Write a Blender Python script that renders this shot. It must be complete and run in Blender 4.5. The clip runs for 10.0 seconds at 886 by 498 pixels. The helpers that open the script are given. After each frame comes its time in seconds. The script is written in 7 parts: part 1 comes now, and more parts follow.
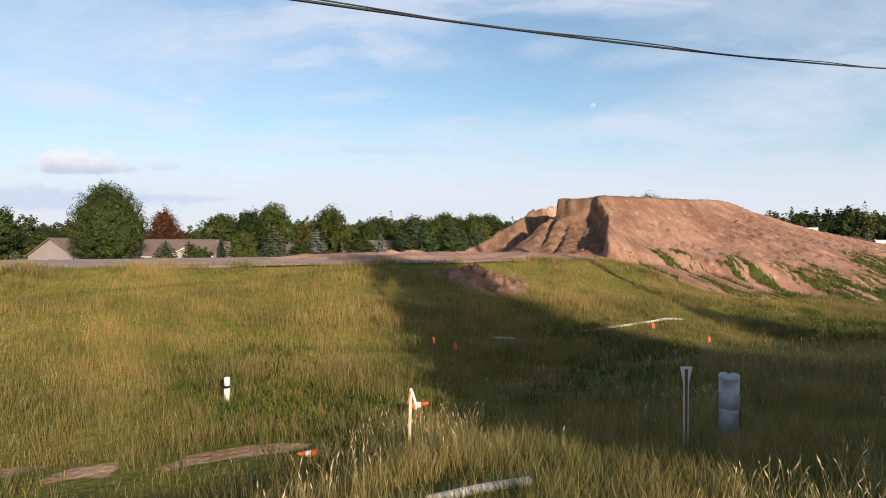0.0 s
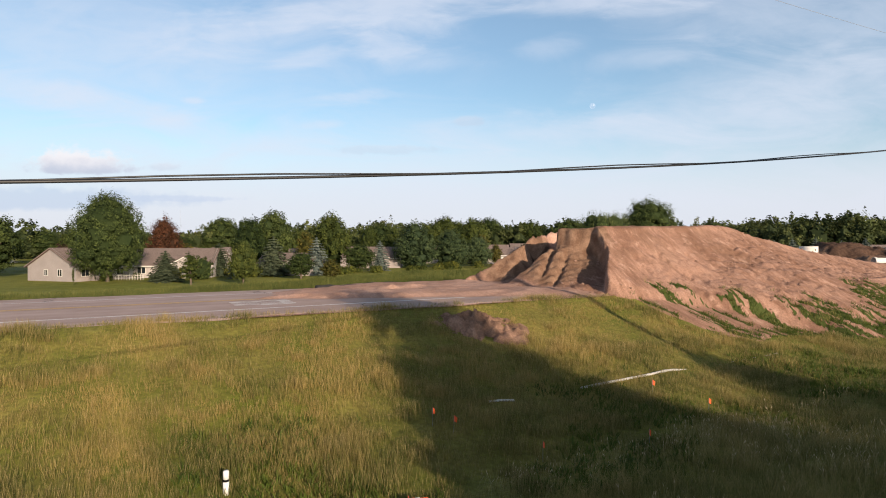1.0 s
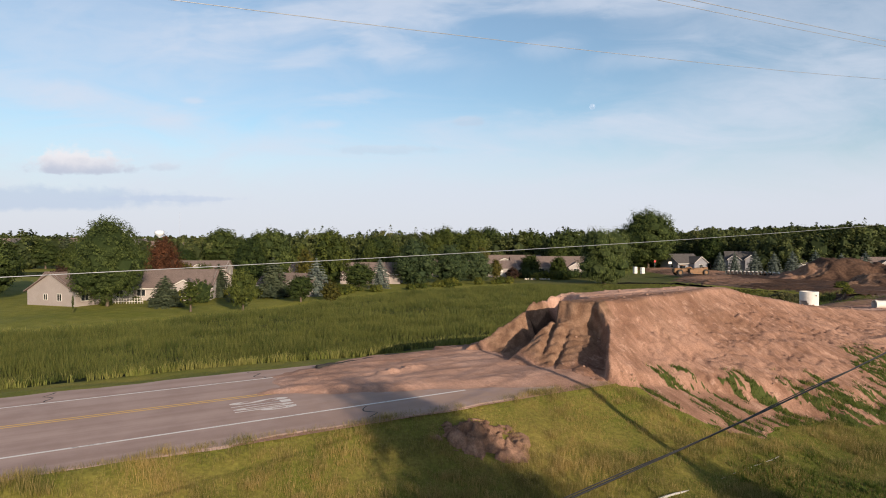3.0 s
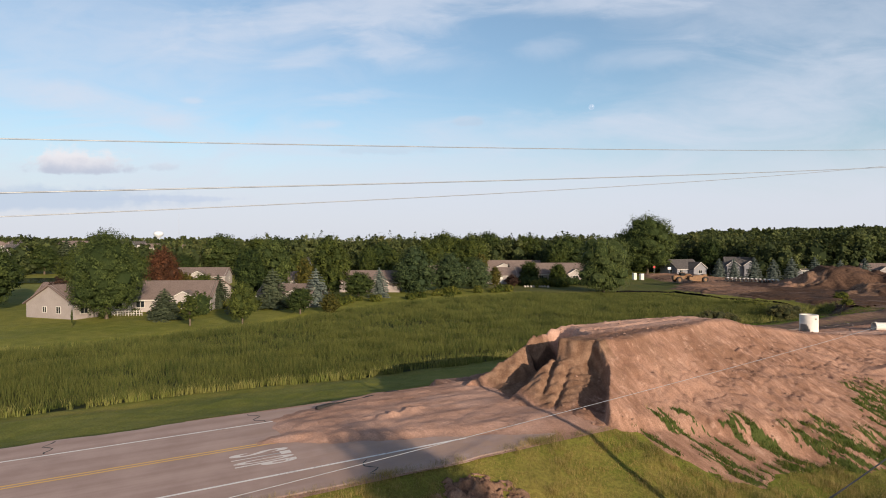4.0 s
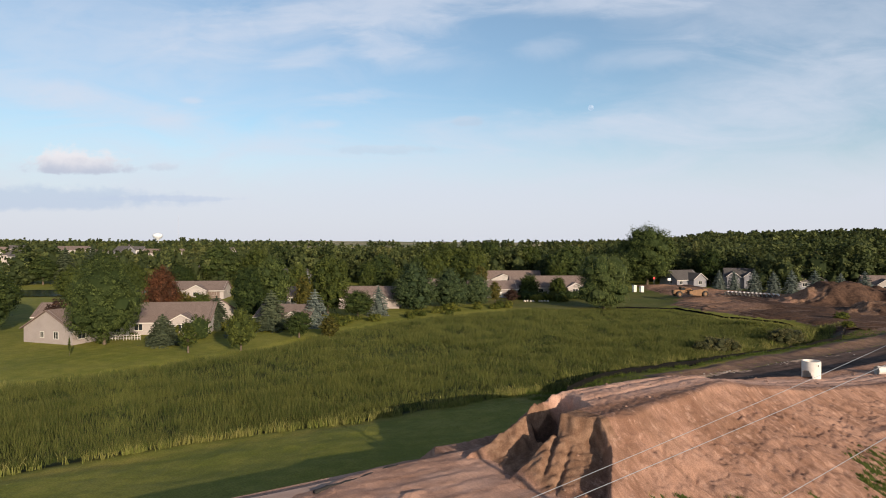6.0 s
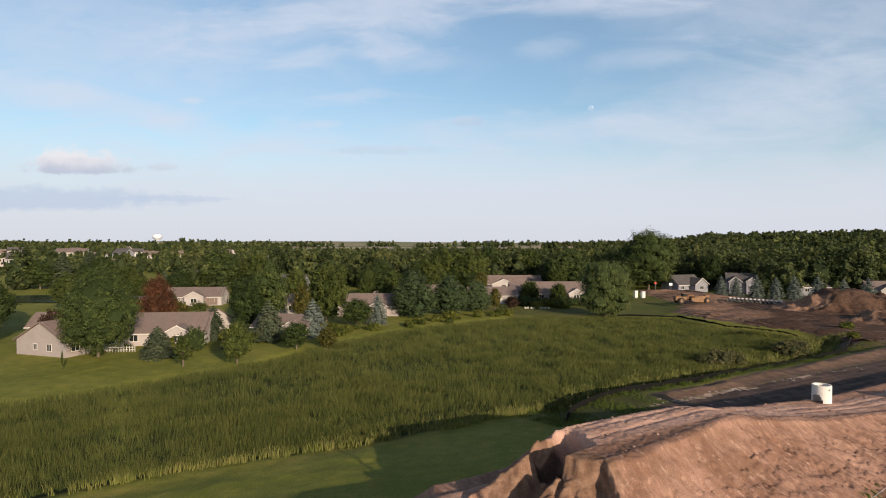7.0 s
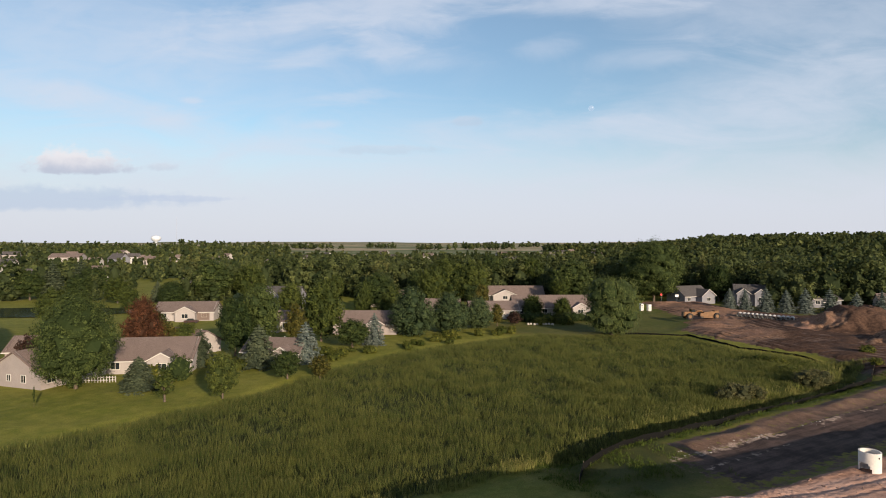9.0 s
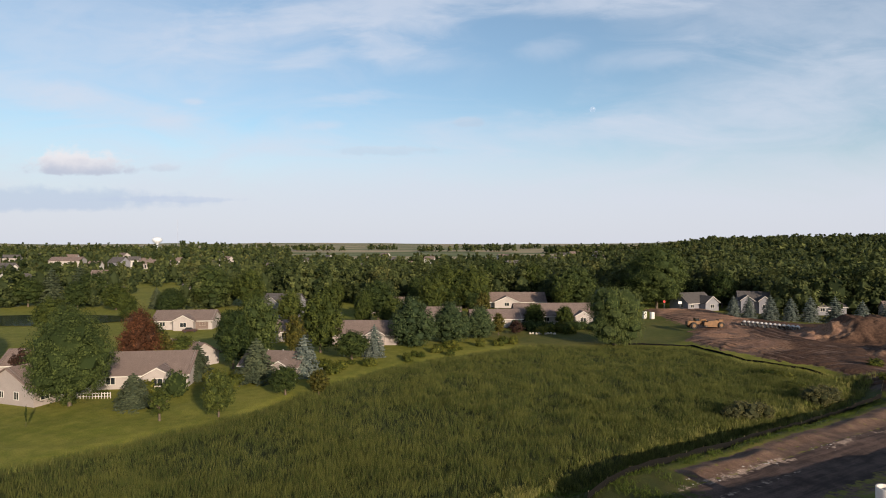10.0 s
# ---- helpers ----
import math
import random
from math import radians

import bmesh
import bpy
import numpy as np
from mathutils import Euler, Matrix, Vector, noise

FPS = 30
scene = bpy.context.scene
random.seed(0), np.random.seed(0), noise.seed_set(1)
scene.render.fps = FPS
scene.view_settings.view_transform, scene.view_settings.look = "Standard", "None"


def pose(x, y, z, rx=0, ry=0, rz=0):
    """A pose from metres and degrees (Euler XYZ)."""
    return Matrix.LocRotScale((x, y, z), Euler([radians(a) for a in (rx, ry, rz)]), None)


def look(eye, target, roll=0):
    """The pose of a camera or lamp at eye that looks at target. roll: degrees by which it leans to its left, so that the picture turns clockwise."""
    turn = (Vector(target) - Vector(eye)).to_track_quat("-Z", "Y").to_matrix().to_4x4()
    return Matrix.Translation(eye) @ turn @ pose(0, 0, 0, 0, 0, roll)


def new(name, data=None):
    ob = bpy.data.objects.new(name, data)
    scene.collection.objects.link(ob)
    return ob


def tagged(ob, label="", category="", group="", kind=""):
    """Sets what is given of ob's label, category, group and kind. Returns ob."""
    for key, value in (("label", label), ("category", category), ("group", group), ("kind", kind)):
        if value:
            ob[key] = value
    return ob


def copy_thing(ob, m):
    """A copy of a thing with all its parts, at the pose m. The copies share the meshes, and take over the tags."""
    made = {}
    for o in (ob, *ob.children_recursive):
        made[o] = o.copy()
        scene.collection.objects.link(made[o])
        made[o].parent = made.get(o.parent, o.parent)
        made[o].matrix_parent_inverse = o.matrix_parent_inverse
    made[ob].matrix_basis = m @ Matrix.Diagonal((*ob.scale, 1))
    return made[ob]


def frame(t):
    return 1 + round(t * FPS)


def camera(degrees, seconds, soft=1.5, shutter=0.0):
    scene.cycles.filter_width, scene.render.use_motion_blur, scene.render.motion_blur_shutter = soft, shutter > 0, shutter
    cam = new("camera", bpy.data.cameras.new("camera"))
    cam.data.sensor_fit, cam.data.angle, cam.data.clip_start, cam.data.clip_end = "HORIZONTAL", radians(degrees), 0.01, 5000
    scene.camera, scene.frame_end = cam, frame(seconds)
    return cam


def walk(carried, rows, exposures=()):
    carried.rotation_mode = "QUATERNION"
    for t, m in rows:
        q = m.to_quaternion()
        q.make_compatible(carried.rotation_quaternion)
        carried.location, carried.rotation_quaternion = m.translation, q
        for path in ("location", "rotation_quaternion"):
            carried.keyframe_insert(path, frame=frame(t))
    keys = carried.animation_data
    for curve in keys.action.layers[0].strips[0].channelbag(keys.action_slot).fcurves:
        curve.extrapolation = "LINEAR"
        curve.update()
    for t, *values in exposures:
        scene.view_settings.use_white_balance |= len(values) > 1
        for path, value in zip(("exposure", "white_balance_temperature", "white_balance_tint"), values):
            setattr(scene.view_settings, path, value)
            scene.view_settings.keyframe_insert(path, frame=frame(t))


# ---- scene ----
cam = camera(73.7, 10.0, soft=1.0)
PATH = [
    (0.0, 0.0, 0.0, 0.85, 0.0, -0.6),
    (0.5, 0.005, 0.038, 1.689, 0.0, -0.6),
    (1.0, 0.004, 0.061, 2.719, 0.0, -0.6),
    (1.5, 0.001, 0.108, 3.843, 0.0, -0.6),
    (2.0, 0.0, 0.14, 4.956, 0.0, -0.6),
    (2.5, -0.015, 0.16, 6.087, 0.0, -0.6),
    (4.0, -0.1, 0.25, 9.56, -0.1, -0.6),
    (4.5, -0.105, 0.31, 10.713, -0.1, -0.6),
    (5.0, -0.11, 0.36, 11.854, -0.1, -0.6),
    (5.5, -0.12, 0.43, 13.01, -0.15, -0.6),
    (7.0, -0.03, 2.552, 16.044, -0.15, -0.6),
    (7.5, 0.01, 3.902, 16.939, -0.15, -0.6),
    (8.0, 0.03, 5.496, 17.881, -0.15, -0.6),
    (8.5, 0.03, 7.348, 18.951, -0.15, -0.6),
    (9.0, 0.02, 9.084, 20.189, -0.15, -0.6),
    (9.5, 0.08, 10.512, 21.418, -0.1, -0.6),
    (10.0, 0.11, 11.029, 22.421, -0.03, -0.52),
]
walk(cam, [(t, pose(x, y, z, 90 + pitch, 0, yaw)) for t, x, y, z, yaw, pitch in PATH],
     exposures=[(0.0, 0.47), (1.5, 0.42), (2.5, 0.36), (4.5, 0.32), (10.0, 0.30)])

# ---- light: a low evening sun from behind, thin clouds ----
SUN_EL = 15.4
SUN_FROM = (0.48, -0.877)          # where the sun stands, on the ground plan
sun = new("sun", bpy.data.lights.new("sun", "SUN"))
sun.data.energy, sun.data.angle, sun.data.color = 4.75, radians(0.55), (1.0, 0.81, 0.61)
c_el, s_el = math.cos(radians(SUN_EL)), math.sin(radians(SUN_EL))
sun.matrix_basis = look((SUN_FROM[0] * c_el * 500, SUN_FROM[1] * c_el * 500, s_el * 500), (0, 0, 0))

world = bpy.data.worlds.new("evening_sky")
scene.world = world
world.use_nodes = True
wt = world.node_tree
wt.nodes.clear()


class Nodes:
    """Short hand for wiring shader nodes."""

    def __init__(self, tree):
        self.tree = tree

    def add(self, kind, **sets):
        node = self.tree.nodes.new(kind)
        for key, value in sets.items():
            if key == "operation":
                node.operation = value
            elif key == "blend_type":
                node.blend_type = value
            elif key == "data_type":
                node.data_type = value
            elif key == "attribute_name":
                node.attribute_name = value
        return node

    def link(self, a, b):
        self.tree.links.new(a, b)

    def feed(self, socket, value):
        if isinstance(value, (int, float, tuple, list)):
            socket.default_value = value
        else:
            self.link(value, socket)

    def math(self, op, a, b=0.0, clamp=False):
        node = self.add("ShaderNodeMath", operation=op)
        node.use_clamp = clamp
        self.feed(node.inputs[0], a)
        self.feed(node.inputs[1], b)
        return node.outputs[0]

    def mix(self, fac, a, b, blend="MIX"):
        node = self.add("ShaderNodeMix", data_type="RGBA", blend_type=blend)
        self.feed(node.inputs["Factor"], fac)
        for name, value in ((6, a), (7, b)):
            if isinstance(value, tuple) and len(value) == 3:
                value = (*value, 1.0)
            self.feed(node.inputs[name], value)
        return node.outputs[2]

    def noise(self, vector, scale, detail=4.0, rough=0.55, distortion=0.0):
        node = self.add("ShaderNodeTexNoise")
        if vector is not None:
            self.link(vector, node.inputs["Vector"])
        node.inputs["Scale"].default_value = scale
        node.inputs["Detail"].default_value = detail
        node.inputs["Roughness"].default_value = rough
        node.inputs["Distortion"].default_value = distortion
        return node.outputs["Fac"]

    def ramp(self, fac, lo, hi, to_lo=0.0, to_hi=1.0, smooth=True):
        node = self.add("ShaderNodeMapRange")
        node.interpolation_type = "SMOOTHSTEP" if smooth else "LINEAR"
        self.feed(node.inputs["Value"], fac)
        node.inputs["From Min"].default_value = lo
        node.inputs["From Max"].default_value = hi
        node.inputs["To Min"].default_value = to_lo
        node.inputs["To Max"].default_value = to_hi
        return node.outputs["Result"]

    def mapping(self, vector, scale=(1, 1, 1), loc=(0, 0, 0), rot=(0, 0, 0)):
        node = self.add("ShaderNodeMapping")
        self.link(vector, node.inputs["Vector"])
        node.inputs["Scale"].default_value = scale
        node.inputs["Location"].default_value = loc
        node.inputs["Rotation"].default_value = rot
        return node.outputs["Vector"]


def sky_world():
    n = Nodes(wt)
    out = n.add("ShaderNodeOutputWorld")
    back = n.add("ShaderNodeBackground")
    sky = n.add("ShaderNodeTexSky")
    sky.sky_type = "NISHITA"
    sky.sun_disc = False
    sky.sun_elevation = radians(SUN_EL)
    sky.sun_rotation = math.atan2(SUN_FROM[0], SUN_FROM[1])
    sky.air_density, sky.dust_density, sky.ozone_density = 1.0, 1.2, 1.6
    co = n.add("ShaderNodeTexCoord")
    sep = n.add("ShaderNodeSeparateXYZ")
    n.link(co.outputs["Generated"], sep.inputs[0])
    x, y, z = sep.outputs
    # a cloud sheet high above: direction divided by its height
    height = n.math("MAXIMUM", n.math("ADD", z, 0.12), 0.02)
    comb = n.add("ShaderNodeCombineXYZ")
    n.link(n.math("DIVIDE", x, height), comb.inputs[0])
    n.link(n.math("DIVIDE", y, height), comb.inputs[1])
    sheet = comb.outputs[0]
    wisp = n.noise(n.mapping(sheet, (0.42, 1.25, 1.0), (3.4, 0.2, 0.0), (0, 0, 0.30)), 1.0, 8.0, 0.56, 1.0)
    fleck = n.noise(n.mapping(sheet, (1.3, 2.6, 1.0), (1.4, 5.2, 0.0), (0, 0, 0.25)), 1.6, 8.0, 0.62, 0.8)
    veil = n.noise(n.mapping(sheet, (0.30, 0.62, 1.0), (7.4, 2.6, 0.0), (0, 0, -0.1)), 0.7, 4.0, 0.5, 0.4)
    mass = n.math("ADD", n.math("MULTIPLY", wisp, 0.60), n.math("ADD", n.math("MULTIPLY", veil, 0.32), n.math("MULTIPLY", fleck, 0.16)))
    cover = n.ramp(mass, 0.36, 0.69)
    cover = n.math("MULTIPLY", cover, n.ramp(z, 0.40, 0.75, 1.0, 0.1))
    # the sky ahead, by tangents: across (ay) and up (az)
    ay = n.math("DIVIDE", x, n.math("MAXIMUM", y, 0.05))
    az = n.math("DIVIDE", z, n.math("MAXIMUM", y, 0.05))
    ahead = n.ramp(y, 0.25, 0.55)
    pc = n.add("ShaderNodeCombineXYZ")
    n.link(ay, pc.inputs[0])
    n.link(az, pc.inputs[1])
    plane = pc.outputs[0]
    puff = n.noise(n.mapping(plane, (1, 1.4, 1)), 26.0, 6.0, 0.62)
    streaks = n.noise(n.mapping(plane, (4.2, 15.0, 1), (1.3, 0.4, 0), (0, 0, 0.22)), 1.0, 8.0, 0.62, 0.9)
    curds = n.noise(n.mapping(plane, (9.0, 24.0, 1), (4.3, 2.4, 0), (0, 0, 0.12)), 1.0, 7.0, 0.6, 0.5)

    def patch(cx, cz, wx, wz, lean, soft, rough):
        """A soft-edged leaning ellipse, torn by noise."""
        ux = n.math("SUBTRACT", ay, cx)
        dx = n.math("DIVIDE", ux, wx)
        dz = n.math("DIVIDE", n.math("SUBTRACT", n.math("SUBTRACT", az, cz), n.math("MULTIPLY", ux, lean)), wz)
        d = n.math("SQRT", n.math("ADD", n.math("MULTIPLY", dx, dx), n.math("MULTIPLY", dz, dz)))
        d = n.math("ADD", d, n.math("MULTIPLY", n.math("SUBTRACT", streaks, 0.5), rough))
        return n.ramp(d, 1.05 - soft, 1.05 + 0.25 * soft, 1.0, 0.0)

    # thin high cloud: centre, half size, lean, strength, softness, raggedness
    clear_sky = 1.0
    for cx, cz, wx, wz, lean, amount, soft, rough in (
            (-0.62, 0.33, 0.60, 0.16, -0.06, 0.47, 1.0, 1.3), (-0.58, 0.235, 0.24, 0.036, -0.20, 0.62, 0.8, 1.4), (-0.14, 0.395, 0.36, 0.055, 0.16, 0.66, 0.9, 1.8),
            (-0.22, 0.315, 0.075, 0.022, 0.25, 0.42, 0.9, 2.2), (-0.12, 0.335, 0.08, 0.026, -0.2, 0.46, 0.9, 2.4), (-0.03, 0.305, 0.10, 0.022, 0.05, 0.36, 0.9, 2.0),
            (0.25, 0.41, 0.20, 0.030, 0.06, 0.62, 0.8, 1.8), (0.36, 0.315, 0.13, 0.026, 0.12, 0.34, 1.0, 1.8), (0.18, 0.33, 0.06, 0.022, 0.1, 0.3, 1.0, 2.2), (-0.155, 0.245, 0.075, 0.013, 0.1, 0.40, 0.9, 2.0),
            (-0.42, 0.2395, 0.022, 0.008, 0.0, 0.60, 0.9, 1.6), (-0.20, 0.200, 0.040, 0.008, 0.05, 0.45, 0.9, 1.8), (0.62, 0.25, 0.36, 0.085, 0.10, 0.66, 1.0, 1.2),
            (0.16, 0.185, 0.26, 0.034, 0.03, 0.50, 1.0, 1.6), (-0.27, 0.165, 0.14, 0.022, 0.0, 0.40, 1.0, 1.6), (0.62, 0.38, 0.34, 0.09, -0.1, 0.44, 1.0, 1.8)):
        m = n.math("MULTIPLY", patch(cx, cz, wx, wz, lean, soft, rough), amount)
        m = n.math("MULTIPLY", m, n.ramp(curds, 0.28, 0.62, 0.62, 1.0))
        clear_sky = n.math("MULTIPLY", clear_sky, n.math("SUBTRACT", 1.0, m))
    haze = n.ramp(n.math("ADD", az, n.math("MULTIPLY", n.math("SUBTRACT", streaks, 0.5), 0.10)), 0.06, 0.255, 0.93, 0.10)
    clear_sky = n.math("MULTIPLY", clear_sky, n.math("SUBTRACT", 1.0, haze))
    low = n.ramp(z, 0.03, 0.27, 0.92, 0.0)
    around = n.math("ADD", n.math("MULTIPLY", cover, 0.82), n.math("MULTIPLY", low, n.math("SUBTRACT", 1.0, n.math("MULTIPLY", cover, 0.82))), clamp=True)
    cover = n.math("ADD", n.math("MULTIPLY", n.math("SUBTRACT", 1.0, clear_sky), ahead), n.math("MULTIPLY", around, n.math("SUBTRACT", 1.0, ahead)), clamp=True)
    base = n.mix(1.0, sky.outputs[0], n.mix(n.ramp(z, 0.36, 0.8), (1.18, 1.34, 1.38), (0.42, 0.47, 0.55)), "MULTIPLY")
    tone = n.mix(n.ramp(z, 0.0, 0.16), (6.15, 6.35, 7.1), (6.0, 6.42, 7.4))
    col = n.mix(cover, base, tone)

    # small heaps of cumulus low in the west with flat bases, and a grey bank below them
    def heap(cx, cz, wx, up, down, rough):
        dx = n.math("DIVIDE", n.math("SUBTRACT", ay, cx), wx)
        rise = n.math("SUBTRACT", az, cz)
        dz = n.math("ADD", n.math("DIVIDE", n.math("MAXIMUM", rise, 0.0), up), n.math("DIVIDE", n.math("MINIMUM", rise, 0.0), down))
        d = n.math("SQRT", n.math("ADD", n.math("MULTIPLY", dx, dx), n.math("MULTIPLY", dz, dz)))
        d = n.math("ADD", d, n.math("MULTIPLY", n.math("SUBTRACT", puff, 0.5), rough))
        return n.math("MULTIPLY", n.ramp(d, 0.50, 1.05, 1.0, 0.0), ahead)

    bank = heap(-0.69, 0.070, 0.30, 0.030, 0.018, 1.2)
    col = n.mix(n.math("MULTIPLY", bank, 0.62), col, (4.3, 5.2, 6.6))
    streak = heap(-0.47, 0.0745, 0.14, 0.007, 0.006, 1.6)
    col = n.mix(n.math("MULTIPLY", streak, 0.5), col, (4.7, 5.4, 6.8))
    for cx, cz, wx, up, strength in ((-0.615, 0.124, 0.105, 0.032, 0.95), (-0.635, 0.126, 0.055, 0.045, 0.9), (-0.47, 0.128, 0.032, 0.009, 0.45), (0.04, 0.205, 0.03, 0.010, 0.3), (-0.1, 0.158, 0.10, 0.009, 0.3)):
        white = heap(cx, cz, wx, up, 0.010, 1.6)
        shade = n.ramp(n.math("ADD", az, n.math("MULTIPLY", n.math("SUBTRACT", puff, 0.5), 0.03)), cz - 0.008, cz + 0.026)
        col = n.mix(n.math("MULTIPLY", white, strength), col, n.mix(shade, (4.7, 5.1, 6.1), (7.5, 7.25, 7.5)))
    n.link(col, back.inputs["Color"])
    back.inputs["Strength"].default_value = 0.092
    n.link(back.outputs[0], out.inputs["Surface"])


sky_world()

# ---- materials ----


def material(name):
    m = bpy.data.materials.new(name)
    m.use_nodes = True
    n = Nodes(m.node_tree)
    bsdf = m.node_tree.nodes["Principled BSDF"]
    return m, n, bsdf


def plain(name, colour, rough=0.7, metal=0.0, spread=0.18, scale=6.0, bump=0.0, fine=60.0):
    """Paint, wood or metal with two scales of wear."""
    m, n, b = material(name)
    co = n.add("ShaderNodeTexCoord").outputs["Object"]
    big = n.noise(co, scale, 4)
    small = n.noise(co, fine, 3)
    v = n.math("ADD", n.math("MULTIPLY", big, 0.6), n.math("MULTIPLY", small, 0.4))
    dark = tuple(c * (1 - spread) for c in colour)
    lite = tuple(min(1.0, c * (1 + spread)) for c in colour)
    n.link(n.mix(n.ramp(v, 0.3, 0.7), dark, lite), b.inputs["Base Color"])
    b.inputs["Roughness"].default_value = rough
    b.inputs["Metallic"].default_value = metal
    if bump:
        bn = n.add("ShaderNodeBump")
        bn.inputs["Strength"].default_value = bump
        bn.inputs["Distance"].default_value = 0.02
        n.link(v, bn.inputs["Height"])
        n.link(bn.outputs[0], b.inputs["Normal"])
    return m


def foliage(name, a, b_, c, per_tree=False, translucent=0.25, per_object=0.45):
    """Leaves: colour varies leaf by leaf and tree by tree."""
    m, n, b = material(name)
    geo = n.add("ShaderNodeNewGeometry")
    obj = n.add("ShaderNodeObjectInfo")
    r = geo.outputs["Random Per Island"]
    mid = n.mix(n.ramp(r, 0.0, 0.6, smooth=False), a, b_)
    col = n.mix(n.math("MULTIPLY", n.ramp(r, 0.7, 1.0), 0.55), mid, c)
    col = n.mix(per_object, col, n.mix(obj.outputs["Random"], tuple(v * 0.55 for v in a), c))
    if per_tree:
        tint = n.add("ShaderNodeAttribute", attribute_name="tint").outputs["Fac"]
        col = n.mix(0.6, col, n.mix(tint, tuple(v * 0.75 for v in a), tuple(v * 1.15 for v in c)))
        col = n.mix(n.math("MULTIPLY", n.ramp(tint, 0.95, 0.97), 0.35), col, (0.10, 0.085, 0.03))
    # Zero darkens the crown core as painted shade; tufts vary at random.
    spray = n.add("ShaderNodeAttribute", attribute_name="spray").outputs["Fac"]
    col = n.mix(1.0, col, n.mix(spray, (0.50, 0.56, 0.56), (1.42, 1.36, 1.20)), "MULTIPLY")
    n.link(col, b.inputs["Base Color"])
    b.inputs["Roughness"].default_value = 0.75
    b.inputs["Specular IOR Level"].default_value = 0.15
    if translucent:
        tr = n.add("ShaderNodeBsdfTranslucent")
        n.link(col, tr.inputs["Color"])
        mx = n.add("ShaderNodeMixShader")
        mx.inputs[0].default_value = translucent
        n.link(b.outputs[0], mx.inputs[1])
        n.link(tr.outputs[0], mx.inputs[2])
        out = m.node_tree.nodes["Material Output"]
        n.link(mx.outputs[0], out.inputs["Surface"])
    return m


def blades(name, low, mid, tip, zone_scale=0.18, ditch=False):
    """Grass blades: patches of green and straw, and paler tips."""
    m, n, b = material(name)
    geo = n.add("ShaderNodeNewGeometry")
    pos = geo.outputs["Position"]
    r = geo.outputs["Random Per Island"]
    at = n.add("ShaderNodeAttribute", attribute_name="tip").outputs["Fac"]
    patch = n.noise(pos, zone_scale, 5, 0.6)
    fac = n.math("ADD", n.math("MULTIPLY", n.ramp(patch, 0.38, 0.62), 0.72), n.math("MULTIPLY", r, 0.42), clamp=True)
    if ditch:
        sep = n.add("ShaderNodeSeparateXYZ")
        n.link(pos, sep.inputs[0])
        across = n.math("ADD", n.math("MULTIPLY", sep.outputs[0], -0.5), n.math("MULTIPLY", sep.outputs[1], 0.866))
        along = n.math("ADD", n.math("MULTIPLY", sep.outputs[0], 0.866), n.math("MULTIPLY", sep.outputs[1], 0.5))
        wet = n.ramp(n.math("ADD", across, n.math("MULTIPLY", n.math("SUBTRACT", patch, 0.5), 9.0)), 11.0, 19.0, 0.36, 1.0)
        wet = n.math("MULTIPLY", wet, n.ramp(along, 22.0, 30.0, 1.0, 0.75))
        fac = n.math("MULTIPLY", fac, wet)
    col = n.mix(fac, low, mid)
    col = n.mix(n.math("MULTIPLY", n.math("POWER", at, 1.6), n.ramp(r, 0.25, 0.85)), col, tip)
    n.link(col, b.inputs["Base Color"])
    b.inputs["Roughness"].default_value = 0.7
    b.inputs["Specular IOR Level"].default_value = 0.2
    tr = n.add("ShaderNodeBsdfTranslucent")
    n.link(col, tr.inputs["Color"])
    mx = n.add("ShaderNodeMixShader")
    mx.inputs[0].default_value = 0.25
    n.link(b.outputs[0], mx.inputs[1])
    n.link(tr.outputs[0], mx.inputs[2])
    n.link(mx.outputs[0], m.node_tree.nodes["Material Output"].inputs["Surface"])
    return m


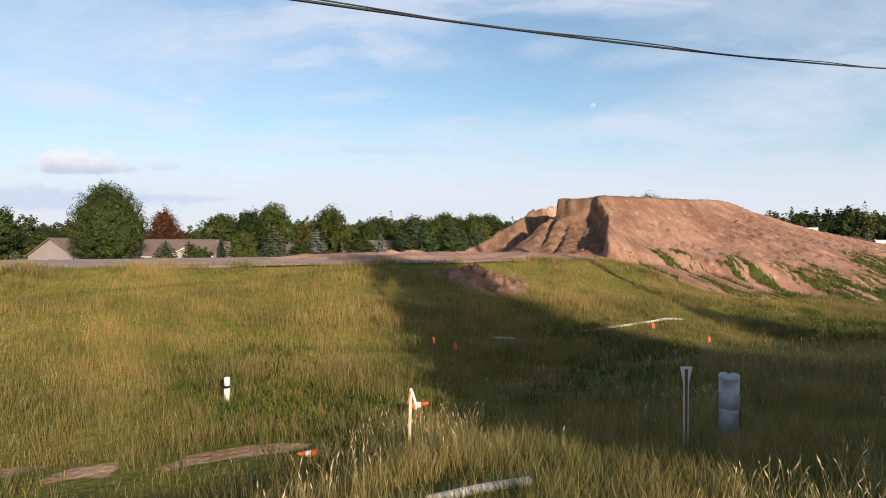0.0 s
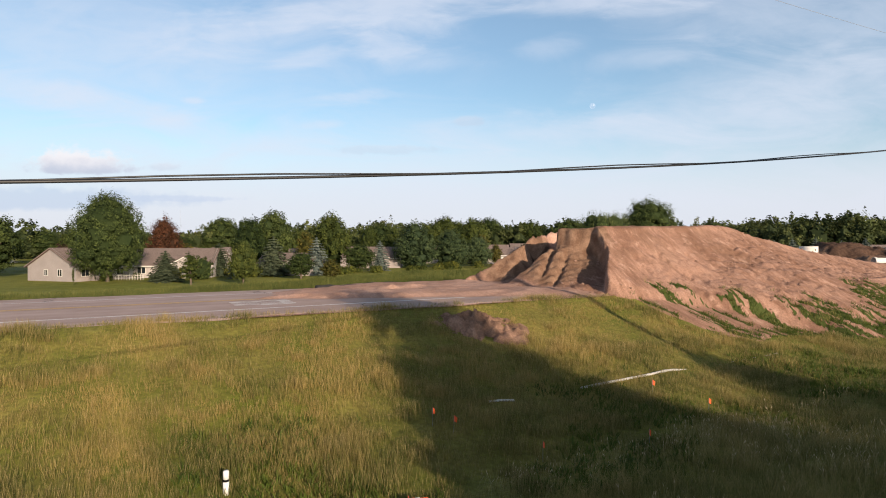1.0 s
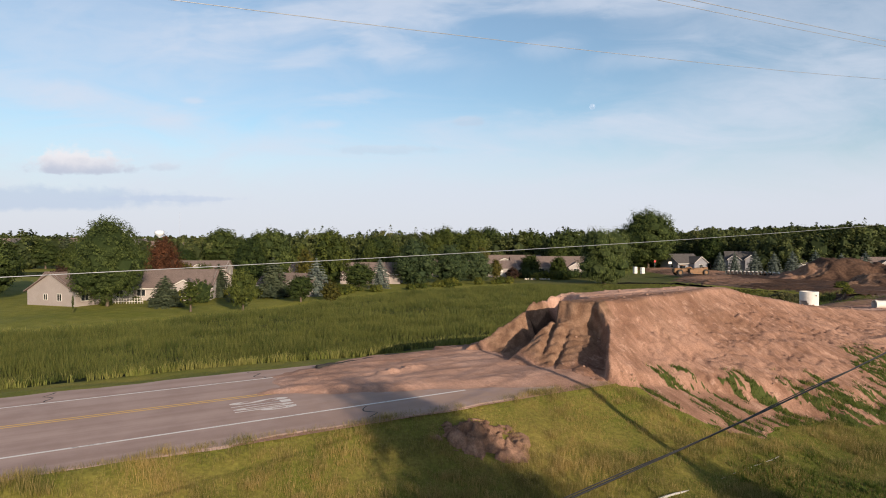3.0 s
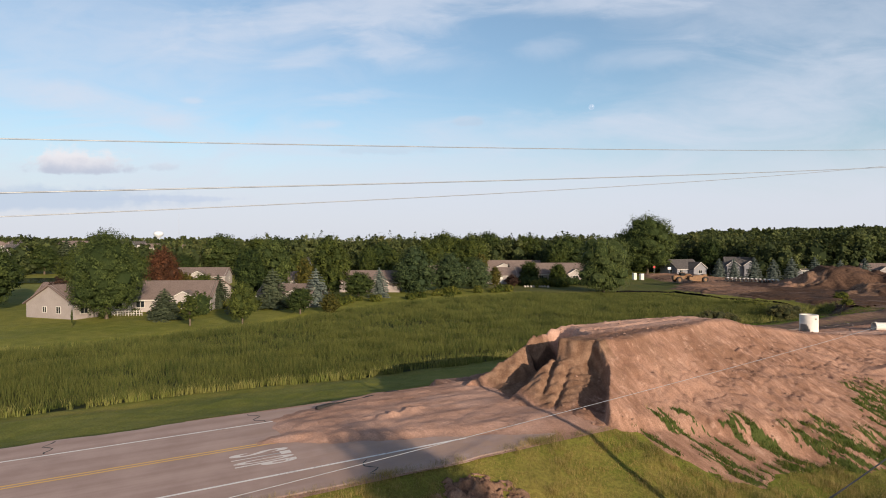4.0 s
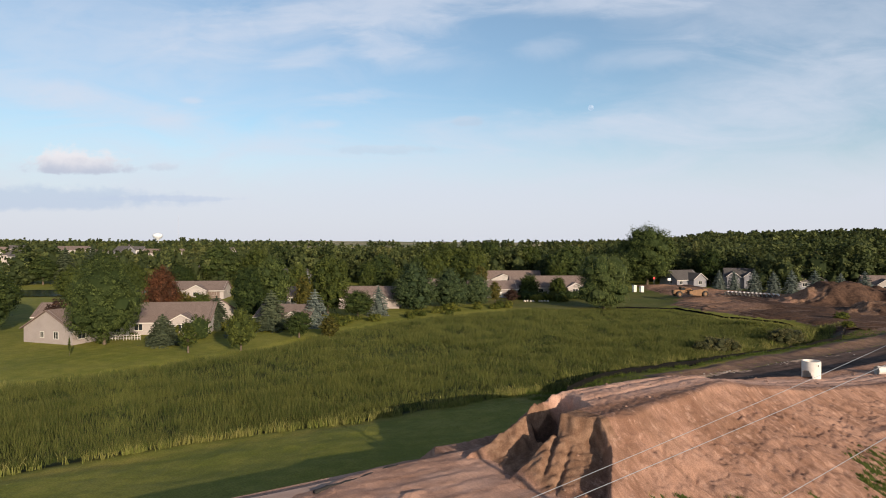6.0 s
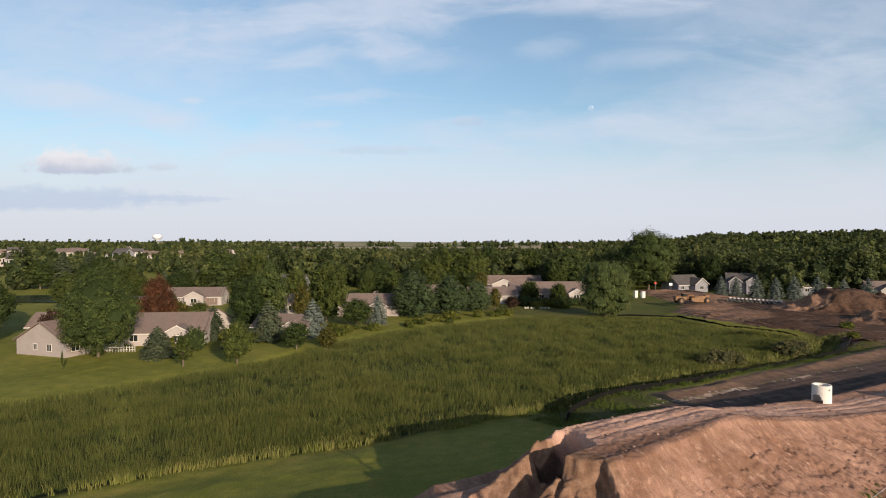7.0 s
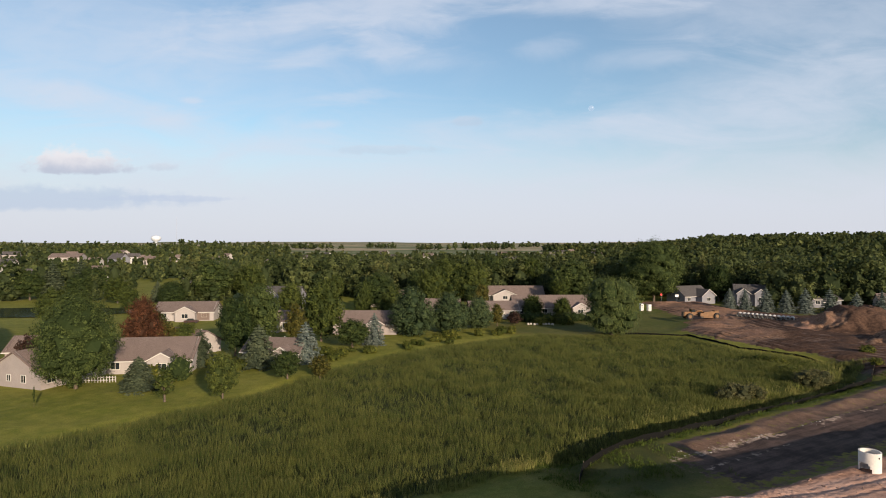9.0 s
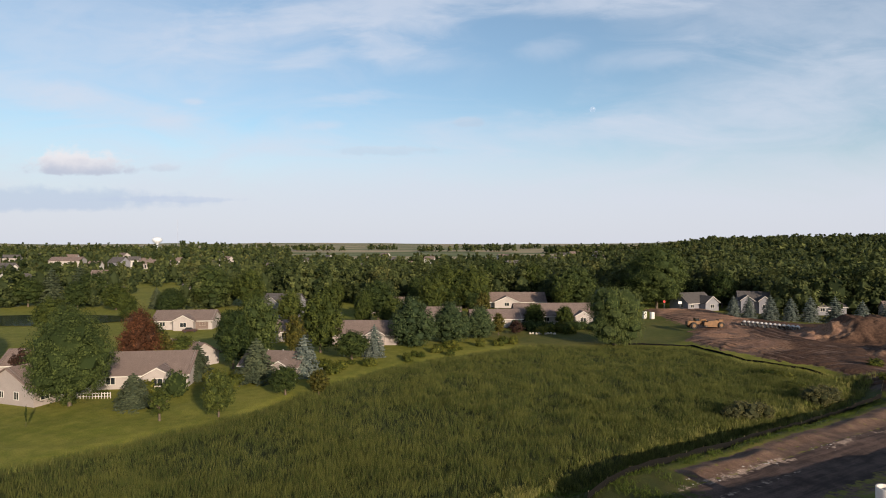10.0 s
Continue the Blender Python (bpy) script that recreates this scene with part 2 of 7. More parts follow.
def ground_material():
    m, n, b = material("ground")
    pos = n.add("ShaderNodeNewGeometry").outputs["Position"]

    def layer(name):
        return n.add("ShaderNodeAttribute", attribute_name=name).outputs["Fac"]

    big, mid, fine = n.noise(pos, 0.06, 5), n.noise(pos, 0.6, 5), n.noise(pos, 7.0, 4)
    ragged = n.math("MULTIPLY", n.math("SUBTRACT", n.noise(pos, 0.9, 6, 0.65), 0.5), 1.3)
    rough_grass = n.mix(n.ramp(n.math("ADD", n.math("MULTIPLY", big, 0.6), n.math("MULTIPLY", mid, 0.4)), 0.36, 0.64),
                        (0.115, 0.130, 0.020), (0.225, 0.185, 0.048))
    mown = n.mix(n.ramp(n.math("ADD", n.math("MULTIPLY", big, 0.5), n.math("MULTIPLY", mid, 0.5)), 0.35, 0.66),
                 (0.135, 0.150, 0.022), (0.225, 0.215, 0.042))
    col = n.mix(layer("mown"), rough_grass, mown)
    col = n.mix(layer("marsh"), col, (0.03, 0.04, 0.014))
    fields = n.noise(n.mapping(pos, (0.0011, 0.0042, 1)), 1.0, 1.0)
    far = n.mix(n.ramp(fields, 0.45, 0.55), (0.13, 0.155, 0.065), (0.37, 0.30, 0.19))
    col = n.mix(layer("field"), col, far)
    soil = n.mix(n.ramp(mid, 0.3, 0.7), (0.102, 0.064, 0.047), (0.178, 0.114, 0.084))
    soil = n.mix(n.ramp(fine, 0.62, 0.8), soil, (0.34, 0.24, 0.185))
    d = n.ramp(n.math("ADD", layer("dirt"), n.math("MULTIPLY", ragged, n.ramp(layer("dirt"), 0.02, 0.2))), 0.42, 0.58)
    col = n.mix(d, col, soil)
    sep = n.add("ShaderNodeSeparateXYZ")
    n.link(pos, sep.inputs[0])
    along = n.math("ADD", n.math("MULTIPLY", sep.outputs[0], 0.866), n.math("MULTIPLY", sep.outputs[1], 0.5))
    across = n.math("ADD", n.math("MULTIPLY", sep.outputs[0], -0.5), n.math("MULTIPLY", sep.outputs[1], 0.866))
    lane = n.add("ShaderNodeCombineXYZ")
    n.link(n.math("MULTIPLY", along, 0.10), lane.inputs[0])
    n.link(n.math("MULTIPLY", across, 1.1), lane.inputs[1])
    track = n.noise(lane.outputs[0], 1.0, 5, 0.6, 0.4)
    wet = n.mix(n.ramp(n.math("ADD", n.math("MULTIPLY", mid, 0.4), n.math("MULTIPLY", track, 0.6)), 0.38, 0.62), (0.048, 0.033, 0.028), (0.118, 0.079, 0.066))
    w = n.ramp(n.math("ADD", layer("mud"), n.math("MULTIPLY", ragged, n.ramp(layer("mud"), 0.02, 0.2))), 0.42, 0.58)
    col = n.mix(w, col, wet)
    silt = n.ramp(n.math("ADD", layer("silt"), n.math("MULTIPLY", ragged, n.ramp(layer("silt"), 0.02, 0.2))), 0.40, 0.62)
    col = n.mix(silt, col, n.mix(n.ramp(fine, 0.35, 0.65), (0.28, 0.200, 0.155), (0.50, 0.38, 0.30)))
    open_soil = n.ramp(n.math("ADD", layer("bare"), n.math("MULTIPLY", ragged, n.ramp(layer("bare"), 0.02, 0.2))), 0.35, 0.55)
    col = n.mix(open_soil, col, n.mix(n.ramp(mid, 0.35, 0.65), (0.38, 0.225, 0.13), (0.60, 0.41, 0.265)))
    col = n.mix(1.0, col, n.mix(n.ramp(fine, 0.3, 0.7), (0.78, 0.78, 0.78), (1.2, 1.2, 1.2)), "MULTIPLY")
    n.link(col, b.inputs["Base Color"])
    b.inputs["Roughness"].default_value = 0.9
    b.inputs["Specular IOR Level"].default_value = 0.15
    bump = n.add("ShaderNodeBump")
    bump.inputs["Strength"].default_value = 0.7
    bump.inputs["Distance"].default_value = 0.12
    n.link(n.math("ADD", n.math("MULTIPLY", fine, 0.5), mid), bump.inputs["Height"])
    n.link(bump.outputs[0], b.inputs["Normal"])
    return m


def soil_material():
    """Sandy clay: pinkish, streaked down the slopes, with paler dry crust, damp fresh cuts and some painted shade."""
    m, n, b = material("sandy_soil")
    pos = n.add("ShaderNodeNewGeometry").outputs["Position"]
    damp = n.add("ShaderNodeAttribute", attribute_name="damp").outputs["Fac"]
    green = n.add("ShaderNodeAttribute", attribute_name="green").outputs["Fac"]
    big, mid, fine = n.noise(pos, 0.22, 5), n.noise(pos, 1.6, 6, 0.6), n.noise(pos, 14.0, 4)
    flow = n.mapping(n.mapping(pos, (1, 1, 1), (0, 0, 0), (0, 0, radians(-34))), (1.0, 0.25, 0.35))
    run = n.noise(flow, 2.6, 7, 0.66, 0.5)
    scuff = n.noise(flow, 7.0, 5, 0.6, 0.9)
    crumb = n.noise(pos, 5.5, 6, 0.7)
    col = n.mix(n.ramp(n.math("ADD", n.math("MULTIPLY", big, 0.5), n.math("MULTIPLY", run, 0.5)), 0.36, 0.64),
                (0.215, 0.117, 0.080), (0.385, 0.230, 0.170))
    col = n.mix(n.ramp(n.math("ADD", n.math("MULTIPLY", mid, 0.6), n.math("MULTIPLY", run, 0.4)), 0.53, 0.66), col, (0.43, 0.272, 0.208))
    col = n.mix(n.math("MULTIPLY", n.ramp(scuff, 0.55, 0.68), 0.42), col, (0.20, 0.115, 0.08))
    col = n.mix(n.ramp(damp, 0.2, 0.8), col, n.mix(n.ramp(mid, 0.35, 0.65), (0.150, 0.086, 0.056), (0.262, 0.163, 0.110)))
    # Near-black tone: the wettest soil, and shade painted into the dug hollow.
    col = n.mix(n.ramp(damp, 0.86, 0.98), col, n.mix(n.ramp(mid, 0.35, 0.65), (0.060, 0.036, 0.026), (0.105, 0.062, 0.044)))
    dry = n.add("ShaderNodeAttribute", attribute_name="dry").outputs["Fac"]
    col = n.mix(n.math("MULTIPLY", dry, n.ramp(mid, 0.25, 0.5, 0.6, 1.0)), col, n.mix(n.ramp(big, 0.35, 0.65), (0.47, 0.285, 0.215), (0.57, 0.372, 0.300)))
    col = n.mix(1.0, col, n.mix(n.ramp(fine, 0.3, 0.7), (0.82, 0.82, 0.82), (1.15, 1.15, 1.15)), "MULTIPLY")
    col = n.mix(n.ramp(green, 0.3, 0.7), col, n.mix(mid, (0.036, 0.055, 0.013), (0.088, 0.10, 0.03)))
    n.link(col, b.inputs["Base Color"])
    b.inputs["Roughness"].default_value = 0.95
    b.inputs["Specular IOR Level"].default_value = 0.1
    bump = n.add("ShaderNodeBump")
    bump.inputs["Strength"].default_value = 1.0
    bump.inputs["Distance"].default_value = 0.065
    n.link(n.math("ADD", n.math("ADD", n.math("MULTIPLY", fine, 0.3), n.math("MULTIPLY", crumb, 0.55)), n.math("ADD", n.math("MULTIPLY", mid, 0.35), n.math("ADD", n.math("MULTIPLY", run, 0.7), n.math("MULTIPLY", scuff, -0.35)))), bump.inputs["Height"])
    n.link(bump.outputs[0], b.inputs["Normal"])
    return m


def asphalt_material():
    m, n, b = material("asphalt")
    pos = n.add("ShaderNodeTexCoord").outputs["Object"]
    sep = n.add("ShaderNodeSeparateXYZ")
    n.link(pos, sep.inputs[0])
    grit, stain = n.noise(pos, 55.0, 3), n.noise(pos, 0.5, 6, 0.6)
    lane = n.noise(n.mapping(pos, (0.03, 1.3, 1)), 1.0, 3)
    col = n.mix(n.ramp(n.math("ADD", n.math("MULTIPLY", stain, 0.5), n.math("MULTIPLY", lane, 0.5)), 0.35, 0.65), (0.335, 0.230, 0.195), (0.445, 0.322, 0.280))
    col = n.mix(1.0, col, n.mix(grit, (0.8, 0.8, 0.8), (1.2, 1.2, 1.2)), "MULTIPLY")
    dust = n.math("MULTIPLY", n.ramp(sep.outputs[0], 2.0, 16.0), n.ramp(n.noise(pos, 0.9, 6, 0.65), 0.38, 0.6))
    col = n.mix(n.math("MULTIPLY", dust, 0.75), col, (0.40, 0.265, 0.195))
    n.link(col, b.inputs["Base Color"])
    b.inputs["Roughness"].default_value = 0.85
    bump = n.add("ShaderNodeBump")
    bump.inputs["Strength"].default_value = 0.3
    bump.inputs["Distance"].default_value = 0.01
    n.link(grit, bump.inputs["Height"])
    n.link(bump.outputs[0], b.inputs["Normal"])
    return m


def worn_paint(name, colour, under=(0.2, 0.16, 0.15)):
    m, n, b = material(name)
    pos = n.add("ShaderNodeTexCoord").outputs["Object"]
    wear = n.ramp(n.math("ADD", n.math("MULTIPLY", n.noise(pos, 9.0, 5, 0.65), 0.6), n.math("MULTIPLY", n.noise(pos, 0.8, 3), 0.4)), 0.30, 0.46)
    n.link(n.mix(wear, under, colour), b.inputs["Base Color"])
    b.inputs["Roughness"].default_value = 0.6
    return m


def shingle_material(name, a, c):
    m, n, b = material(name)
    pos = n.add("ShaderNodeTexCoord").outputs["Object"]
    brick = n.add("ShaderNodeTexBrick")
    n.link(pos, brick.inputs["Vector"])
    brick.inputs["Scale"].default_value = 3.0
    brick.inputs["Color1"].default_value = (*a, 1)
    brick.inputs["Color2"].default_value = (*c, 1)
    brick.inputs["Mortar"].default_value = (*[v * 0.5 for v in a], 1)
    brick.inputs["Mortar Size"].default_value = 0.03
    big = n.noise(pos, 0.7, 4)
    info = n.add("ShaderNodeObjectInfo").outputs["Random"]
    col = n.mix(1.0, brick.outputs["Color"], n.mix(big, (0.8, 0.8, 0.8), (1.2, 1.2, 1.2)), "MULTIPLY")
    col = n.mix(1.0, col, n.mix(info, (0.9, 0.88, 0.86), (1.08, 1.04, 1.02)), "MULTIPLY")
    n.link(col, b.inputs["Base Color"])
    b.inputs["Roughness"].default_value = 0.9
    return m


def siding_material(name, colour):
    m, n, b = material(name)
    pos = n.add("ShaderNodeTexCoord").outputs["Object"]
    sep = n.add("ShaderNodeSeparateXYZ")
    n.link(pos, sep.inputs[0])
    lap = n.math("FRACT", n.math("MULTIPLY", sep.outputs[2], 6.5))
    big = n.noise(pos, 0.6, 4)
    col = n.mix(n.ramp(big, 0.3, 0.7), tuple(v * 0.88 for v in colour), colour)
    # Shade under each lap, painted as a darker line along the board's top.
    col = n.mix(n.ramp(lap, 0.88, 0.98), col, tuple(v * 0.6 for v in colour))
    n.link(col, b.inputs["Base Color"])
    b.inputs["Roughness"].default_value = 0.7
    bump = n.add("ShaderNodeBump")
    bump.inputs["Distance"].default_value = 0.02
    n.link(lap, bump.inputs["Height"])
    n.link(bump.outputs[0], b.inputs["Normal"])
    return m


def pane_material():
    m, n, b = material("window_glass")
    b.inputs["Base Color"].default_value = (0.02, 0.025, 0.03, 1)
    b.inputs["Roughness"].default_value = 0.08
    b.inputs["Specular IOR Level"].default_value = 0.7
    return m


M = {
    "ground": ground_material(), "soil": soil_material(), "asphalt": asphalt_material(),
    "white_line": worn_paint("white_road_paint", (0.78, 0.75, 0.72)), "yellow_line": worn_paint("yellow_road_paint", (0.72, 0.44, 0.10)),
    "worn_white": worn_paint("worn_white_paint", (0.72, 0.66, 0.62)),
    "tar": plain("crack_tar", (0.03, 0.027, 0.025), 0.7),
    "maple": foliage("maple_leaves", (0.030, 0.052, 0.016), (0.056, 0.082, 0.024), (0.105, 0.130, 0.042)),
    "oak": foliage("ash_leaves", (0.036, 0.058, 0.013), (0.066, 0.090, 0.020), (0.125, 0.138, 0.038)),
    "autumn": foliage("turning_leaves", (0.075, 0.080, 0.018), (0.11, 0.098, 0.024), (0.165, 0.125, 0.04), per_object=0.2),
    "red": foliage("red_leaves", (0.075, 0.034, 0.020), (0.115, 0.046, 0.026), (0.165, 0.075, 0.036), per_object=0.1),
    "spruce": foliage("spruce_needles", (0.046, 0.064, 0.036), (0.078, 0.098, 0.058), (0.135, 0.155, 0.10), translucent=0.08),
    "pine": foliage("pine_needles", (0.034, 0.056, 0.024), (0.062, 0.090, 0.038), (0.115, 0.142, 0.066), translucent=0.1, per_object=0.25),
    "scrub": foliage("willow_scrub_leaves", (0.07, 0.075, 0.030), (0.115, 0.11, 0.05), (0.19, 0.17, 0.085), per_object=0.2),
    "blue_spruce": foliage("blue_spruce_needles", (0.085, 0.108, 0.098), (0.145, 0.172, 0.16), (0.25, 0.28, 0.265), translucent=0.08, per_object=0.15),
    "willow": foliage("willow_leaves", (0.064, 0.092, 0.028), (0.105, 0.134, 0.044), (0.17, 0.19, 0.075), per_object=0.2),
    "shrub": foliage("shrub_leaves", (0.06, 0.085, 0.018), (0.105, 0.13, 0.025), (0.21, 0.19, 0.04)),
    "purple": foliage("plum_leaves", (0.035, 0.022, 0.018), (0.062, 0.034, 0.028), (0.10, 0.055, 0.04), per_object=0.1),
    "woods": foliage("woodland_leaves", (0.038, 0.058, 0.021), (0.066, 0.087, 0.030), (0.122, 0.136, 0.052), True, per_object=0.0),
    "tall_grass": blades("tall_grass", (0.095, 0.118, 0.024), (0.260, 0.215, 0.070), (0.54, 0.42, 0.20), 0.5),
    "seed": blades("seed_heads", (0.20, 0.19, 0.07), (0.34, 0.27, 0.12), (0.66, 0.54, 0.36), 0.5),
    "slope_grass": blades("slope_grass", (0.080, 0.094, 0.020), (0.345, 0.248, 0.082), (0.54, 0.40, 0.19), 0.45, True),
    "cattail": blades("cattail_leaves", (0.050, 0.073, 0.017), (0.106, 0.121, 0.028), (0.21, 0.19, 0.06), 0.22),
    "weed": blades("ditch_weed", (0.045, 0.075, 0.012), (0.085, 0.12, 0.018), (0.14, 0.16, 0.03), 0.5),
    "mown_blades": blades("mown_grass", (0.11, 0.125, 0.02), (0.18, 0.175, 0.036), (0.21, 0.2, 0.05), 0.1),
    "fringe": blades("reed_fringe", (0.13, 0.16, 0.03), (0.25, 0.24, 0.07), (0.36, 0.31, 0.12), 0.3),
    "bark": plain("bark", (0.12, 0.09, 0.065), 0.95, spread=0.35, scale=3.0, bump=0.6),
    "pole_wood": plain("weathered_pole_wood", (0.20, 0.15, 0.11), 0.9, spread=0.3, scale=2.0, bump=0.3),
    "lath": plain("pine_lath", (0.66, 0.52, 0.36), 0.8, spread=0.12),
    "wire": plain("aluminium_wire", (0.36, 0.38, 0.42), 0.5, 0.3),
    "cable": plain("black_cable_sheath", (0.018, 0.018, 0.02), 0.5),
    "steel": plain("galvanised_steel", (0.26, 0.27, 0.31), 0.5, 0.5, spread=0.25, bump=0.1),
    "grey_plastic": plain("grey_plastic", (0.36, 0.37, 0.42), 0.5, spread=0.2),
    "white_plastic": plain("white_plastic", (0.80, 0.79, 0.76), 0.5, spread=0.08),
    "pvc": plain("dirty_pvc", (0.52, 0.50, 0.47), 0.5, spread=0.2, scale=3.0),
    "orange": plain("orange_plastic", (0.75, 0.10, 0.02), 0.5, spread=0.15),
    "concrete": plain("precast_concrete", (0.66, 0.62, 0.58), 0.85, spread=0.14, scale=1.2, bump=0.3),
    "black": plain("black_fabric", (0.010, 0.010, 0.010), 1.0),
    "dark": plain("hollow_shade", (0.02, 0.018, 0.016), 0.9),
    "rubber": plain("tyre_rubber", (0.035, 0.03, 0.027), 0.9, spread=0.3),
    "machine": plain("machine_yellow", (0.18, 0.088, 0.032), 0.6, spread=0.3, scale=1.0),
    "machine_dark": plain("machine_steel", (0.10, 0.075, 0.055), 0.7, 0.2, spread=0.3),
    "roof": shingle_material("brown_shingles", (0.185, 0.142, 0.127), (0.240, 0.186, 0.167)),
    "roof_grey": shingle_material("grey_shingles", (0.088, 0.082, 0.085), (0.125, 0.115, 0.115)),
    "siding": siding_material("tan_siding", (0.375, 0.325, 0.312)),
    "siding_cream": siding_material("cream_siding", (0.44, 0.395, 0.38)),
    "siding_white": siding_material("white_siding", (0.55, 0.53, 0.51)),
    # Grey with tree shade put into the colour: darker and bluer.
    "siding_grey_shaded": siding_material("shaded_grey_siding", (0.24, 0.24, 0.27)),
    "trim": plain("white_trim", (0.60, 0.57, 0.53), 0.6, spread=0.06),
    "glass": pane_material(),
    "garage": plain("garage_door_paint", (0.17, 0.125, 0.105), 0.6),
    "hose": plain("black_rubber_sleeve", (0.022, 0.020, 0.019), 0.8),
    "gravel": plain("pale_gravel", (0.36, 0.335, 0.315), 0.9, spread=0.25),
    "clod": plain("clay_clods", (0.27, 0.165, 0.12), 0.95, spread=0.3, scale=2.0, bump=0.5),
    "water": plain("pond_water", (0.02, 0.03, 0.028), 0.12, spread=0.1),
    "tower": plain("tower_paint", (0.66, 0.70, 0.76), 0.5, spread=0.04),
    "red_sign": plain("red_sign_face", (0.6, 0.02, 0.02), 0.5),
    "car": plain("dark_car_paint", (0.04, 0.012, 0.012), 0.3),
    "stone": plain("field_stone", (0.50, 0.45, 0.38), 0.9, spread=0.2),
}
M["black"].node_tree.nodes["Principled BSDF"].inputs["Specular IOR Level"].default_value = 0.05
mm, mn, mb = material("moon_face")
mb.inputs["Base Color"].default_value = (0, 0, 0, 1)
mo = mn.add("ShaderNodeTexCoord").outputs["Object"]
mn.link(mn.mix(mn.ramp(mn.noise(mo, 0.06, 3), 0.4, 0.6), (0.36, 0.50, 0.66), (0.46, 0.58, 0.72)), mb.inputs["Emission Color"])
mb.inputs["Emission Strength"].default_value = 0.94
M["moon"] = mm

# ---- small builders ----
D = np.array((0.866, 0.5))         # along the road
N = np.array((-0.5, 0.866))        # across it, away from the start
ROAD = Matrix(((0.866, -0.5, 0, 0), (0.5, 0.866, 0, 0), (0, 0, 1, 0), (0, 0, 0, 1)))


def sn(x, y):
    return x * D[0] + y * D[1], x * N[0] + y * N[1]


def xy(s, n):
    return s * D[0] + n * N[0], s * D[1] + n * N[1]


def mesh(name, verts, faces, mat, smooth=False, layers=None):
    me = bpy.data.meshes.new(name)
    me.from_pydata(verts if isinstance(verts, list) else verts.tolist(), [], faces if isinstance(faces, list) else faces.tolist())
    for m in (mat if isinstance(mat, (list, tuple)) else (mat,)):
        me.materials.append(m)
    if smooth:
        me.polygons.foreach_set("use_smooth", np.ones(len(me.polygons), bool))
    for key, values in (layers or {}).items():
        a = me.attributes.new(key, "FLOAT", "POINT")
        a.data.foreach_set("value", np.asarray(values, np.float32))
    me.update()
    return me


def bm_mesh(name, bm, mat, smooth=False):
    me = bpy.data.meshes.new(name)
    bm.to_mesh(me)
    bm.free()
    me.materials.append(mat)
    if smooth:
        me.polygons.foreach_set("use_smooth", np.ones(len(me.polygons), bool))
    return me


def part(name, bm, mat, parent, label="", smooth=False):
    data = bm if isinstance(bm, bpy.types.Mesh) else bm_mesh(name, bm, mat, smooth)
    ob = new(name, data)
    ob.parent = parent
    if label:
        tagged(ob, label)
    return ob


def thing(name, m, label, category, group="", kind=""):
    ob = new(name)
    ob.empty_display_size = 0.2
    ob.matrix_basis = m
    return tagged(ob, label, category, group, kind)


def box(bm, lo, hi, bevel=0.0):
    size = [b - a for a, b in zip(lo, hi)]
    mid = [(a + b) / 2 for a, b in zip(lo, hi)]
    r = bmesh.ops.create_cube(bm, size=1.0, matrix=Matrix.Translation(mid) @ Matrix.Diagonal((*size, 1)))
    if bevel:
        edges = list({e for v in r["verts"] for e in v.link_edges})
        bmesh.ops.bevel(bm, geom=edges, offset=bevel, segments=1, affect="EDGES")
    return bm


def tube(bm, points, radii, sides=8, cap=True):
    """A tapering tube along points."""
    rings = []
    pts = [Vector(p) for p in points]
    for i, p in enumerate(pts):
        d = (pts[min(i + 1, len(pts) - 1)] - pts[max(i - 1, 0)]).normalized()
        a = d.orthogonal().normalized() if i == 0 else (side - d * side.dot(d)).normalized()
        side = a
        b = d.cross(a)
        r = radii[i] if isinstance(radii, (list, tuple)) else radii
        rings.append([bm.verts.new(p + (a * math.cos(k * math.tau / sides) + b * math.sin(k * math.tau / sides)) * r) for k in range(sides)])
    for u, v in zip(rings, rings[1:]):
        for k in range(sides):
            bm.faces.new((u[k], u[(k + 1) % sides], v[(k + 1) % sides], v[k]))
    if cap:
        bm.faces.new(rings[0][::-1])
        bm.faces.new(rings[-1])
    return bm


def prism(bm, outline, depth, axis_matrix=None):
    """A flat outline (x, z) given thickness along y."""
    m = axis_matrix or Matrix.Identity(4)
    a = [bm.verts.new(m @ Vector((x, 0, z))) for x, z in outline]
    b = [bm.verts.new(m @ Vector((x, depth, z))) for x, z in outline]
    k = len(outline)
    bm.faces.new(a)
    bm.faces.new(b[::-1])
    for i in range(k):
        bm.faces.new((a[(i + 1) % k], a[i], b[i], b[(i + 1) % k]))
    return bm


# ---- smooth noise on arrays ----
def lattice(seed):
    return np.random.RandomState(seed).rand(64, 64)


TABLES = [lattice(i) for i in range(12)]


def value_noise(x, y, seed=0):
    t = TABLES[seed % 12]
    xi, yi = np.floor(x).astype(int), np.floor(y).astype(int)
    fx, fy = x - xi, y - yi
    fx, fy = fx * fx * (3 - 2 * fx), fy * fy * (3 - 2 * fy)
    a, b = t[xi % 64, yi % 64], t[(xi + 1) % 64, yi % 64]
    c, d = t[xi % 64, (yi + 1) % 64], t[(xi + 1) % 64, (yi + 1) % 64]
    return (a * (1 - fx) + b * fx) * (1 - fy) + (c * (1 - fx) + d * fx) * fy - 0.5


def fbm(x, y, seed=0, octaves=4, gain=0.5):
    total, amp = 0.0, 1.0
    for i in range(octaves):
        total = total + amp * value_noise(x + 17.3 * i, y - 9.1 * i, seed + i)
        x, y, amp = x * 2.03, y * 2.03, amp * gain
    return total


def step(a, b, v):
    t = np.clip((v - a) / (b - a), 0, 1)
    return t * t * (3 - 2 * t)


